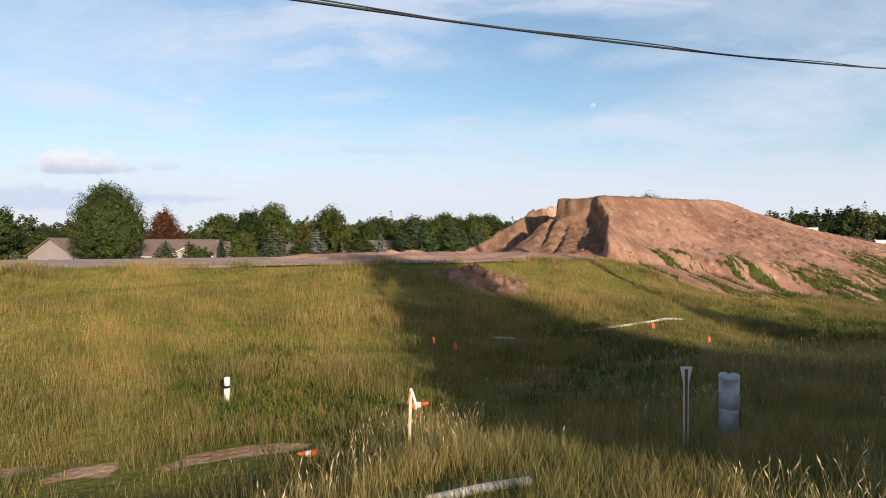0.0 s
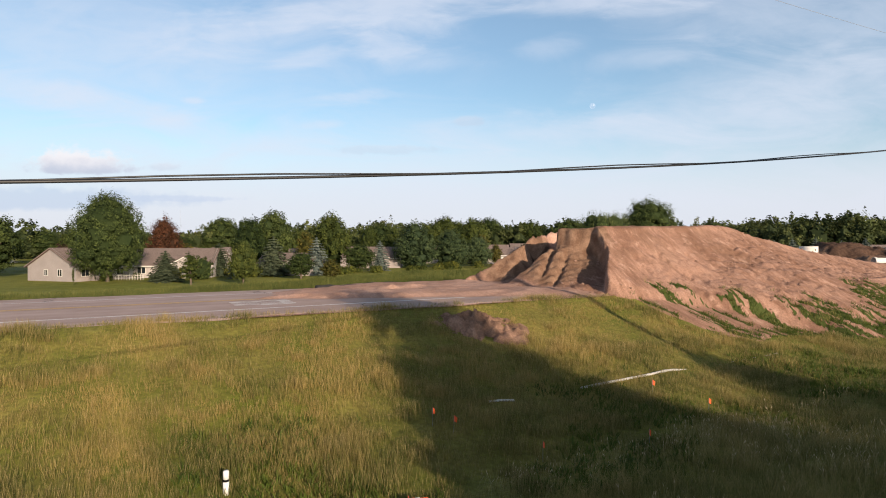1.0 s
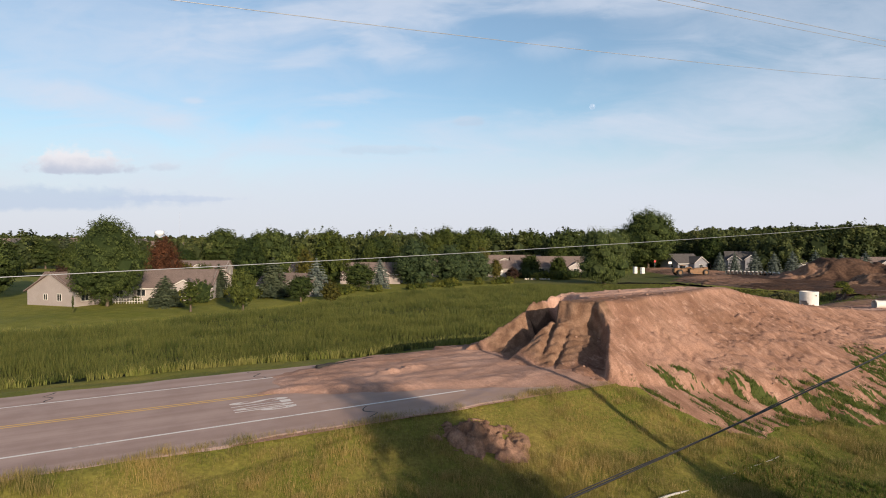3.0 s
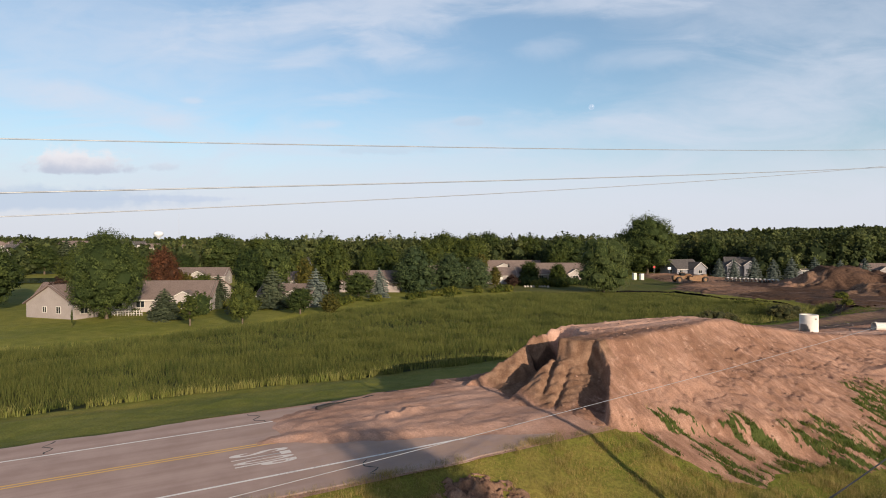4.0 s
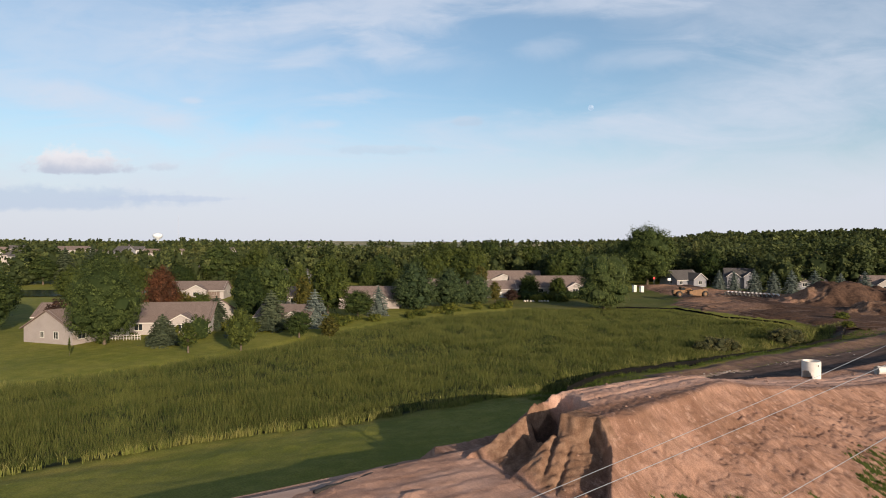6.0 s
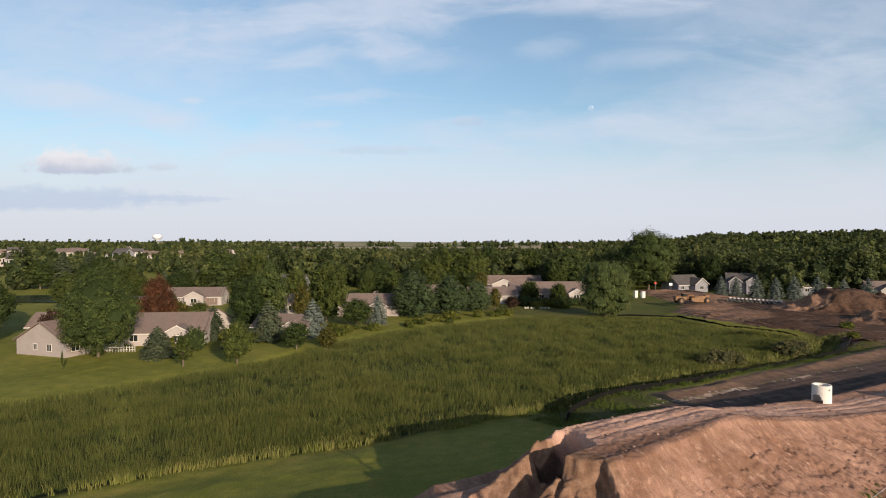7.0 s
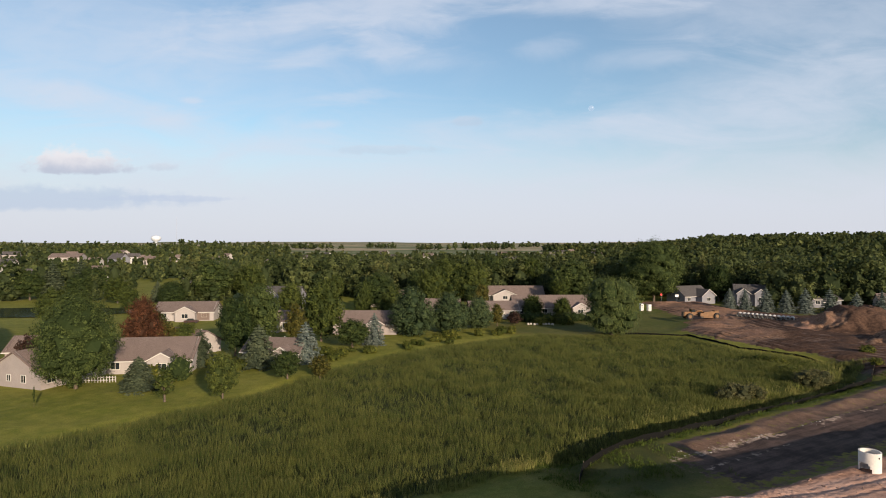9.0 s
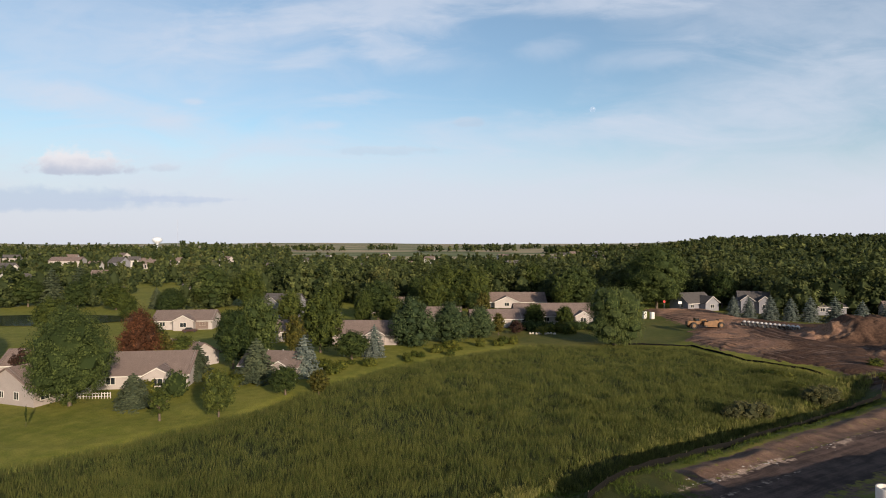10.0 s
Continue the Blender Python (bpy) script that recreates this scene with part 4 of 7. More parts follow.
def build_mound():
    ss = spread([(19.6, 26.5, 0.075), (26.5, 30, 0.10), (30, 48, 0.13), (48, 70, 0.25), (70, 92, 0.5)])
    nn = spread([(9, 16, 0.3), (16, 22, 0.13), (22, 34.5, 0.10), (34.5, 36.5, 0.2), (36.5, 46, 0.4)])
    A, B = np.meshgrid(ss, nn, indexing="ij")
    z, base = mound_height(A, B)
    over = z - base
    # the skirt feathers out under the verge
    zz = np.where(over > -0.25, z, base - 0.25)
    edge = (A < 20.2)
    zz = np.where(edge, np.minimum(zz, base - 0.1 + 0.1 * step(19.6, 20.2, A)), zz)
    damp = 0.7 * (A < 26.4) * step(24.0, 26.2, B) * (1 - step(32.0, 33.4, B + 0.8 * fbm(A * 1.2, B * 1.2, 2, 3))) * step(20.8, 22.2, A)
    # Damp soil of the hollow, darkened further with its shade painted in.
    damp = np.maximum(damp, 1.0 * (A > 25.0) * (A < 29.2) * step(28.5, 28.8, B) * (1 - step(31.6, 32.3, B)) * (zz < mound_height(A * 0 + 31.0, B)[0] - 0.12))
    # Darker streaks down the slope, painted to make up for weak relief shading.
    damp = np.maximum(damp, 0.38 * step(0.10, 0.30, fbm((A - (28 - B) * 0.10) * 0.55, B * 0.2, 9, 4)))
    damp = np.maximum(damp, 0.30 * step(0.16, 0.30, fbm((A - (28 - B) * 0.10) * 1.7, B * 0.45, 3, 4)) * (B < 28) * step(27, 29, A))
    green = weeds(A, B, over)
    x, y = xy(A, B)
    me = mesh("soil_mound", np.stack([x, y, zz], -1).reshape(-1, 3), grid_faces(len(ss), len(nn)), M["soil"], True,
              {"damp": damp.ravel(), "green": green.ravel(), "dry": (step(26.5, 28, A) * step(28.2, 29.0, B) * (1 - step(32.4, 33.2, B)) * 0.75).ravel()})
    ob = new("soil_mound", me)
    return tagged(ob, "long pinkish mound of sandy soil, dug open at its end", "soil mound")


mound = build_mound()


def heap(name, label, cx, cy, hfun, span, cell, category="soil mound", wet=0.9):
    k = np.arange(-span, span + 1e-6, cell)
    A, B = np.meshgrid(k, k, indexing="ij")
    x, y = cx + A, cy + B
    s, n = sn(x, y)
    base = land(s, n)
    h = hfun(A, B)
    z = np.where(h > 0.02, base + h, base - 0.3)
    me = mesh(name, np.stack([x, y, z], -1).reshape(-1, 3), grid_faces(len(k), len(k)), M["soil"], True,
              {"damp": np.clip(wet + 1.2 * fbm(A * 0.12, B * 0.12, 4, 4), 0, 0.97).ravel(), "green": np.zeros(A.size), "dry": np.zeros(A.size)})
    return tagged(new(name, me), label, category)


def verge_heap(a, b):
    r = np.hypot(a * 0.8, b * 1.1)
    return 0.5 * (1 - step(0.3, 1.75, r + 0.9 * fbm(a * 1.1, b * 1.1, 3, 3))) + 0.45 * fbm(a * 2.3, b * 2.3, 6, 4, 0.65) * (1 - step(0.8, 1.7, r)) - 0.16 * np.abs(fbm(a * 4.5, b * 4.5, 2, 2)) * (r < 1.5) - 0.03


heap("clay_mound", "small lumpy mound of reddish clay on the verge", 1.35, 23.9, verge_heap, 2.6, 0.07, wet=-0.05)


def far_heap(a, b):
    warp = 0.30 * fbm(a * 0.10, b * 0.10, 2, 4)
    h = 6.0 * (1 - step(0.05, 1.0, np.hypot((a - 4) / 24.0, (b - 9) / 15.0) + warp))
    h = np.maximum(h, 5.4 * (1 - step(0.15, 1.0, np.hypot((a - 20) / 16.0, (b - 2) / 13.0) + warp)))
    h = np.maximum(h, 3.0 * (1 - step(0.1, 1.0, np.hypot((a + 4) / 12.0, (b + 16) / 10.0) + 1.4 * warp)))
    h = np.maximum(h, 3.2 * (1 - step(0.1, 1.0, np.hypot((a - 13) / 13.0, (b + 20) / 11.0) + 1.4 * warp)))
    rough = 1 - 2.4 * np.abs(fbm(a * 0.22, b * 0.22, 7, 4))
    h = h + step(0.15, 1.2, h) * (0.75 * rough - 0.55 + 0.45 * fbm(a * 0.9, b * 0.9, 4, 3))
    # a fresh cut on the sunny side
    return h - 1.1 * step(0, 0.8, a - 14 - 0.4 * b) * (1 - step(3.0, 7.0, a - 14 - 0.4 * b)) * step(1.5, 3.0, h) - 0.05


heap("spoil_mound", "broad rugged mound of dark brown excavated soil on the site", 112.0, 163.0, far_heap, 36, 0.42)


def site_soil():
    """Churned soil over the site, rutted by the earth-movers."""
    ss, nn = np.arange(132, 214, 0.45), np.arange(60, 172, 0.45)
    A, B = np.meshgrid(ss, nn, indexing="ij")
    p = inside(PAD, A, B) + 5.0 * fbm(A * 0.15, B * 0.15, 6, 4)
    r = np.hypot(A - 205, B - 88)
    sweep = r + 5 * fbm(A * 0.05, B * 0.05, 2, 2)
    other = 0.75 * B + 0.6 * A + 9 * fbm(A * 0.04, B * 0.04, 5, 2)
    pick = step(-0.08, 0.08, fbm(A * 0.06, B * 0.06, 8, 2))
    rut = np.where(pick > 0.5, np.sin(sweep * 2.6), np.sin(other * 2.3))
    h = 0.10 + 0.16 * rut * step(-0.25, 0.15, fbm(A * 0.09, B * 0.09, 3, 3)) + 0.35 * fbm(A * 0.25, B * 0.25, 1, 4)
    z = land(A, B) + np.where(p > 0, h * step(0, 2.5, p), -0.6)
    x, y = xy(A, B)
    wet = 1 - step(-3.0, 5.0, B - np.interp(A, [138, 148, 158, 170, 190, 215], [96, 90, 92, 118, 128, 128]) + 9 * fbm(A * 0.1, B * 0.1, 7, 3))
    # Long shadows over the site painted in as even darkening; wet ground darker.
    damp = np.clip(0.52 + 0.46 * wet + 0.55 * step(0.0, 0.3, -rut) * step(-0.1, 0.2, fbm(A * 0.12, B * 0.12, 9, 3)), 0, 0.97)
    me = mesh("site_soil", np.stack([x, y, z], -1).reshape(-1, 3), grid_faces(len(ss), len(nn)), M["soil"], True,
              {"damp": damp.ravel(), "green": np.zeros(A.size), "dry": np.zeros(A.size)})
    return tagged(new("site_soil", me), "churned bare soil rutted by earth-moving machines", "soil", kind="stuff")


site_soil()


def soil_spread():
    """Soil dragged out over the road end."""
    ss, nn = np.arange(4.0, 23.4, 0.12), np.arange(22.0, 35.4, 0.12)
    A, B = np.meshgrid(ss, nn, indexing="ij")
    reach = np.interp(A, [4, 8, 10, 14, 18, 21.6], [-0.5, -0.2, 0.05, 0.15, 0.3, 0.4])
    inner = step(np.interp(A, [4, 14, 18, 21], [25.4, 24.9, 23.0, 22.0]), np.interp(A, [4, 14, 18, 21], [27.3, 26.8, 25.6, 24.2]), B)
    cut = np.interp(B, [22.5, 24.5, 27, 29, 31, 33.5, 35], [17, 15.5, 9.5, 7.2, 8.0, 10.5, 15])
    lead = step(-1.2, 1.8, A - cut + 2.4 * fbm(A * 0.35, B * 0.5, 3, 4))
    h = 0.22 * lead * inner * (1 - step(33.8, 35.2, B + 0.6 * fbm(A * 0.6, B * 0, 5, 2)))
    h = h + lead * inner * (0.09 * fbm(A * 0.8, B * 1.3, 6, 4) + 0.03 * np.maximum(0, np.sin(B * 2.6 + 0.25 * A + 2 * fbm(A * 0.3, B * 0.3, 1, 2))) * step(9, 14, A))
    h = h + 0.22 * np.exp(-((A - 14 + (B - 29) * 1.3) / 2.6) ** 2) * np.exp(-((B - 29.4 - 0.14 * (A - 14)) / 0.35) ** 2) * np.maximum(0, 0.4 + 2.2 * fbm(A * 1.4, B * 2, 2, 3))
    z = crown(B) - 0.03 + h - 0.25 * step(33.9, 35.0, B)
    x, y = xy(A, B)
    damp = step(0.02, 0.30, fbm(A * 0.22, B * 1.1, 8, 4)) * 0.22
    damp = np.maximum(damp, 0.3 * step(0.55, 0.95, np.sin(B * 3.3 + 0.5 * A + 3 * fbm(A * 0.2, B * 0.2, 2, 2))) * step(0.0, 0.2, fbm(A * 0.3, B * 0.3, 4, 2)))
    me = mesh("soil_spread", np.stack([x, y, z], -1).reshape(-1, 3), grid_faces(len(ss), len(nn)), M["soil"], True, {"damp": damp.ravel(), "green": np.zeros(A.size), "dry": np.clip(0.62 - 0.9 * damp, 0, 1).ravel()})
    return tagged(new("soil_spread", me), "thin layer of soil dragged across the road end", "soil", kind="stuff")


soil_spread()


def clods(count):
    """Loose lumps of soil on and round the mound."""
    rng = np.random.RandomState(4)
    ico = bmesh.new()
    bmesh.ops.create_icosphere(ico, subdivisions=1, radius=1.0)
    base_v = np.array([v.co[:] for v in ico.verts])
    base_f = np.array([[v.index for v in f.verts] for f in ico.faces])
    ico.free()
    V_, F_ = [], []
    k = 0
    while k < count:
        s, n = rng.uniform(10, 70), rng.uniform(15, 34)
        z, b = mound_height(np.array([s]), np.array([n]))
        z0 = max(z[0], b[0]) if s > 20.4 else float(crown(np.array(n))) + 0.12
        if s > 20.4 and z[0] < b[0] - 0.05:
            continue
        if s <= 20.4 and (n < 27 or n > 33.5):
            continue
        r = 0.02 + 0.10 * rng.rand() ** 4
        x, y = xy(s, n)
        jig = base_v * (1 + 0.5 * (rng.rand(*base_v.shape) - 0.5)) * (r, r * 0.9, r * 0.7)
        V_.append(jig + (x, y, z0 + r * 0.2))
        F_.append(base_f + len(base_v) * k)
        k += 1
    ob = new("soil_clods", mesh("soil_clods", np.concatenate(V_), np.concatenate(F_), M["clod"]))
    tagged(ob, "loose lumps of clay scattered over the soil", "soil lumps", kind="stuff")


clods(900)

# ---- grass ----


def grass_mesh(name, pts, height, width, lean, mat, seed, bent=True):
    """One blade for each root point: a bent, tapering ribbon, or a plain sliver where it stands far off."""
    rng = np.random.RandomState(seed)
    k = len(pts)
    a = rng.rand(k) * math.tau
    side = np.stack([np.cos(a), np.sin(a), np.zeros(k)], -1)
    b = rng.rand(k) * math.tau
    bend = np.stack([np.cos(b), np.sin(b), np.zeros(k)], -1) * (lean * (0.3 + rng.rand(k)))[:, None]
    h, w = height[:, None], width[:, None]
    up = np.array((0, 0, 1.0))
    tip = pts + up * h * (1 - 0.15 * lean) + bend * h
    if not bent:
        v = np.stack([pts - side * w, pts + side * w, tip], 1).reshape(-1, 3)
        return mesh(name, v, np.arange(3 * k).reshape(-1, 3), mat, False, {"tip": np.tile(np.array([0, 0, 1.0]), k)})
    mid = pts + up * h * 0.55 + bend * h * 0.3
    rows = [pts - side * w, pts + side * w, mid + side * w * 0.75, mid - side * w * 0.75, tip]
    v = np.stack(rows, 1).reshape(-1, 3)
    o = np.arange(k)[:, None] * 5
    quads = (o + np.array([[0, 1, 2, 3]])).tolist()
    tris = (o + np.array([[3, 2, 4]])).tolist()
    t = np.tile(np.array([0, 0, 0.5, 0.5, 1.0]), k)
    return mesh(name, v, quads + tris, mat, False, {"tip": t})


def scatter(rng, count, s0, s1, n0, n1, keep=None):
    s, n = rng.uniform(s0, s1, count), rng.uniform(n0, n1, count)
    if keep is not None:
        ok = rng.rand(count) < keep(s, n)
        s, n = s[ok], n[ok]
    x, y = xy(s, n)
    z = land(s, n)
    if s1 > 20 and n0 < 22:
        mz, _ = mound_height(s, n)
        z = np.where((s > 22.5) & (mz > z), mz, z)
    return s, n, np.stack([x, y, z - 0.03], -1)


def clump(rng, pts, k, radius):
    """k roots round each point."""
    p = np.repeat(pts, k, 0)
    a, r = rng.rand(len(p)) * math.tau, radius * np.sqrt(rng.rand(len(p)))
    p[:, 0] += np.cos(a) * r
    p[:, 1] += np.sin(a) * r
    return p


def off_soil(s, n):
    z, b = mound_height(s, n)
    free = np.where((s > 20.0) & (z > b - 0.04), 0.22 * weeds(s, n, z - b), 1.0)
    x, y = xy(s, n)
    pile = 1 - (np.hypot(x - 1.35, y - 23.9) < 1.5)
    worn = (1 - bare(s, n)) * (1 - 0.9 * bare(s, n + 0.45)) * (1 - 0.6 * bare(s, n + 0.8))
    near_pipe = 1 - 0.85 * (np.abs(n - 5.6 - 0.03 * s) < 0.3) * (s > 2.6) * (s < 4.6)
    return free * pile * worn * near_pipe


rng = np.random.RandomState(11)
# long straw-tipped grass on the near side of the ditch
def long_grass(s, n):
    return off_soil(s, n) * np.clip(0.75 + 1.6 * fbm(s * 0.3, n * 0.3, 4, 3), 0, 1) * step(1.6, 4.2, s + (7.5 - n) * 0.8)


s, n, p = scatter(rng, 5000, -12, 26, 2.0, 9.2, long_grass)
p = clump(rng, p, 36, 0.22)
tuft = np.clip(0.22 * np.repeat(fbm(s * 1.3, n * 1.3, 5, 3), 36), -0.1, 0.15)
g = new("tall_grass", grass_mesh("tall_grass", p, 0.2 + 0.34 * rng.rand(len(p)) ** 1.5 + tuft, 0.0016 + 0.0024 * rng.rand(len(p)), 0.42, M["tall_grass"], 1))
tagged(g, "long green and straw grass beside the ditch", "grass", kind="stuff")


def seed_stalks(name, pts, height, seed):
    """Thin bowed stems, each with a slim seed head."""
    r = np.random.RandomState(seed)
    k = len(pts)
    a, b = r.rand(k) * math.tau, r.rand(k) * math.tau
    side = np.stack([np.cos(a), np.sin(a), np.zeros(k)], -1)
    bow = np.stack([np.cos(b), np.sin(b), np.zeros(k)], -1) * (0.05 + 0.16 * r.rand(k))[:, None]
    h = height[:, None]
    up = np.array((0, 0, 1.0))
    mid, top = pts + up * h * 0.6 + bow * h * 0.35, pts + up * h * 0.93 + bow * h
    head = (0.05 + 0.06 * r.rand(k))[:, None]
    out = (up + bow * 4) / np.linalg.norm(up + bow * 4, axis=1)[:, None]
    w, hw = 0.0011, (0.004 + 0.004 * r.rand(k))[:, None]
    rows = [pts - side * w, pts + side * w, mid + side * w, mid - side * w, top + side * w, top - side * w, top + out * head * 0.4 + side * hw, top + out * head, top + out * head * 0.4 - side * hw]
    v = np.stack(rows, 1).reshape(-1, 3)
    o = np.arange(k)[:, None] * 9
    f = [(o + np.array([q])).tolist() for q in ([0, 1, 2, 3], [3, 2, 4, 5], [5, 4, 6, 7], [5, 7, 8])]
    return mesh(name, v, sum(f, []), M["seed"], False, {"tip": np.tile(np.array([0, 0, 0.4, 0.4, 0.7, 0.7, 1, 1, 1.0]), k)})


s, n, p = scatter(rng, 3000, -12, 26, 2.0, 10.0, lambda s, n: long_grass(s, n) * step(-0.15, 0.2, fbm(s * 0.5, n * 0.5, 8, 3)))
p = clump(rng, p, 7, 0.2)
g = new("grass_seed_heads", seed_stalks("grass_seed_heads", p, 0.42 + 0.36 * rng.rand(len(p)), 17))
tagged(g, "thin grass stalks with pale straw-coloured seed heads", "grass", kind="stuff")
# lower green grass in the ditch and up the bank
s, n, p = scatter(rng, 46000, -24, 60, 1.5, 25.0, lambda s, n: off_soil(s, n) * (n < 22.62 + np.interp(s, [16.5, 20, 22.8, 23], [0, 0.5, 2.4, 0])) * np.where((n < 9) & (s > 3), 0.6, 1.0) * np.where((s > 34) | (s < -14), 0.5, 1.0))
K = 21
k = clump(rng, p, K, 0.24)
hgt = 0.10 + 0.20 * rng.rand(len(k)) ** 1.4 + np.clip(0.30 * np.repeat(fbm(s * 0.25, n * 0.25, 7, 4), K), -0.06, 0.16) + np.clip(0.42 * np.repeat(fbm(s * 0.9, n * 0.9, 3, 3), K), -0.06, 0.2)
g = new("verge_grass", grass_mesh("verge_grass", k, np.maximum(hgt, 0.08), 0.0034 + 0.0040 * rng.rand(len(k)), 0.32, M["slope_grass"], 2, False))
tagged(g, "mixed green and straw grass on the road bank", "grass", kind="stuff")
# broad-leaved weeds in the ditch bottom
s, n, p = scatter(rng, 5200, -10, 30, 8.4, 15.5, lambda s, n: off_soil(s, n) * step(-0.05, 0.2, fbm(s * 0.3, n * 0.3, 6, 3)))
k = clump(rng, p, 8, 0.12)
g = new("ditch_weeds", grass_mesh("ditch_weeds", k, 0.10 + 0.22 * rng.rand(len(k)), 0.012 + 0.014 * rng.rand(len(k)), 0.75, M["weed"], 9))
tagged(g, "dark green broad-leaved weeds in the ditch bottom", "weeds", kind="stuff")
# weeds in streaks over the washed soil at the mound's toe
s, n, p = scatter(rng, 16000, 23, 60, 12, 22.4, lambda s, n: np.where(mound_height(s, n)[0] > land(s, n) - 0.04, weeds(s, n, 0), 0.0))
k = clump(rng, p, 9, 0.16)
g = new("toe_weeds", grass_mesh("toe_weeds", k, 0.08 + 0.22 * rng.rand(len(k)) ** 1.4, 0.008 + 0.012 * rng.rand(len(k)), 0.6, M["weed"], 19, False))
tagged(g, "dark green weeds growing in streaks over washed soil", "weeds", kind="stuff")
# tufts on the far bank
s, n, p = scatter(rng, 9000, -45, 50, 34.4, 58.5, lambda s, n: 0.35 + 0.65 * step(54, 58, n))
k = clump(rng, p, 5, 0.15)
g = new("bank_grass", grass_mesh("bank_grass", k, 0.05 + 0.08 * rng.rand(len(k)), np.full(len(k), 0.015), 0.5, M["mown_blades"], 3, False))
tagged(g, "short mown grass on the far road bank", "grass", kind="stuff")


# rough weeds on the bank by the haul track
s, n, p = scatter(rng, 15000, 44, 134, 44, 61, lambda s, n: (1 - step(46, 50, s) * (1 - step(54.2 + 0.02 * (s - 60), 55.0 + 0.02 * (s - 60), n)) * step(56, 62, s)) * np.clip(0.55 + 1.6 * fbm(s * 0.35, n * 0.35, 2, 3), 0, 1) * np.where((s < 60) & (n < 50), step(-0.05, 0.15, fbm(s * 0.25, n * 0.25, 9, 2)), 1))
k = clump(rng, p, 8, 0.3)
g = new("bank_weeds", grass_mesh("bank_weeds", k, 0.18 + 0.45 * rng.rand(len(k)) ** 1.5, 0.012 + 0.02 * rng.rand(len(k)), 0.6, M["weed"], 14, False))
tagged(g, "rough dark green weeds on the bank beside the haul track", "weeds", kind="stuff")


def cattails():
    r = np.random.RandomState(21)
    s, n = r.uniform(-60, 140, 220000), r.uniform(56, 135, 220000)
    m = inside(MARSH, s, n)
    dense = np.clip(0.72 + 1.1 * fbm(s * 0.12, n * 0.12, 2, 4), 0.5, 1.0)
    near = np.where(n < 84, 1.0, 0.62)
    keep = (m > 0.2) & (r.rand(len(s)) < dense * near * np.where(s < -45, 0.5, 1))
    s, n, m = s[keep][:76000], n[keep][:76000], m[keep][:76000]
    x, y = xy(s, n)
    p = np.stack([x, y, land(s, n) - 0.05], -1)
    k = clump(r, p, 8, 0.40)
    tall = 1.2 + 0.9 * r.rand(len(k)) + np.repeat(0.95 * fbm(s * 0.3, n * 0.3, 5, 4), 8)
    tall *= np.repeat(0.6 + 0.4 * step(0, 5, m) - 0.3 * step(95, 135, s) * step(0.0, 0.2, fbm(s * 0.05, n * 0.05, 6, 2)), 8)
    tall = np.maximum(tall, 0.85)
    lower = np.repeat(np.where(m < 2.5, 0.35, 0.60), 8)
    k[:, 2] += tall * lower
    tall = tall * (1 - lower)
    ob = new("cattail_marsh", grass_mesh("cattail_marsh", k, tall, 0.012 + 0.014 * r.rand(len(k)), 0.34, M["cattail"], 5, False))
    tagged(ob, "dense stand of tall green cattails filling the marsh", "cattails", kind="stuff")
    # a paler fringe along its edges
    s, n = r.uniform(-60, 138, 90000), r.uniform(55, 100, 90000)
    m = inside(MARSH, s, n)
    keep = ((np.abs(m - 0.3) < 1.3) | ((s > 56) & (n < 74) & (m > 0) & (m < 7) & (r.rand(len(s)) < 0.55 - 0.07 * m))) & (r.rand(len(s)) < 0.15 + 1.6 * np.clip(fbm(s * 0.8, n * 0.3, 3, 2) + 0.15, 0, 1)) & (n < 96)
    s, n, m = s[keep][:9500], n[keep][:9500], m[keep][:9500]
    x, y = xy(s, n)
    k = clump(r, np.stack([x, y, land(s, n) - 0.03 + 0.75 * step(0.8, 2.0, m)], -1), 7, 0.3)
    ob = new("reed_fringe", grass_mesh("reed_fringe", k, 0.4 + 0.7 * r.rand(len(k)), 0.018 + 0.015 * r.rand(len(k)), 0.35, M["fringe"], 6))
    tagged(ob, "pale yellow-green reeds fringing the marsh", "reeds", kind="stuff")


cattails()

# ---- trees ----


def leaf_cards(centres, normals, size, seed, loose=1.3, slim=0.55):
    """Small three-cornered leaf sprays facing roughly outwards."""
    r = np.random.RandomState(seed)
    k = len(centres)
    nrm = normals + loose * (r.rand(k, 3) - 0.5)
    nrm /= np.linalg.norm(nrm, axis=1)[:, None] + 1e-9
    t = np.cross(nrm, r.rand(k, 3) - 0.5)
    t /= np.linalg.norm(t, axis=1)[:, None] + 1e-9
    b = np.cross(nrm, t)
    w = (size * (0.6 + 0.8 * r.rand(k)))[:, None]
    v = np.stack([centres - t * w - b * w * slim, centres + t * w - b * w * slim * 0.6, centres + b * w * slim * 1.7 + t * w * (0.6 * (r.rand(k, 1) - 0.5))], 1).reshape(-1, 3)
    f = np.arange(k * 3).reshape(-1, 3)
    return v, f


def blob_shell(r, lobes, count):
    """Points on the outside of a cluster of ellipsoids."""
    C = np.array([l[:3] for l in lobes])
    R = np.array([l[3:] for l in lobes])
    area = R.prod(1) ** (2 / 3)
    which = r.choice(len(lobes), count * 2, p=area / area.sum())
    d = r.randn(count * 2, 3)
    d /= np.linalg.norm(d, axis=1)[:, None]
    p = C[which] + d * R[which] * (0.86 + 0.2 * r.rand(count * 2))[:, None]
    inner = np.zeros(len(p), bool)
    for c, q in zip(C, R):
        inner |= (((p - c) / q) ** 2).sum(1) < 0.62
    keep = ~inner
    return p[keep][:count], d[keep][:count]


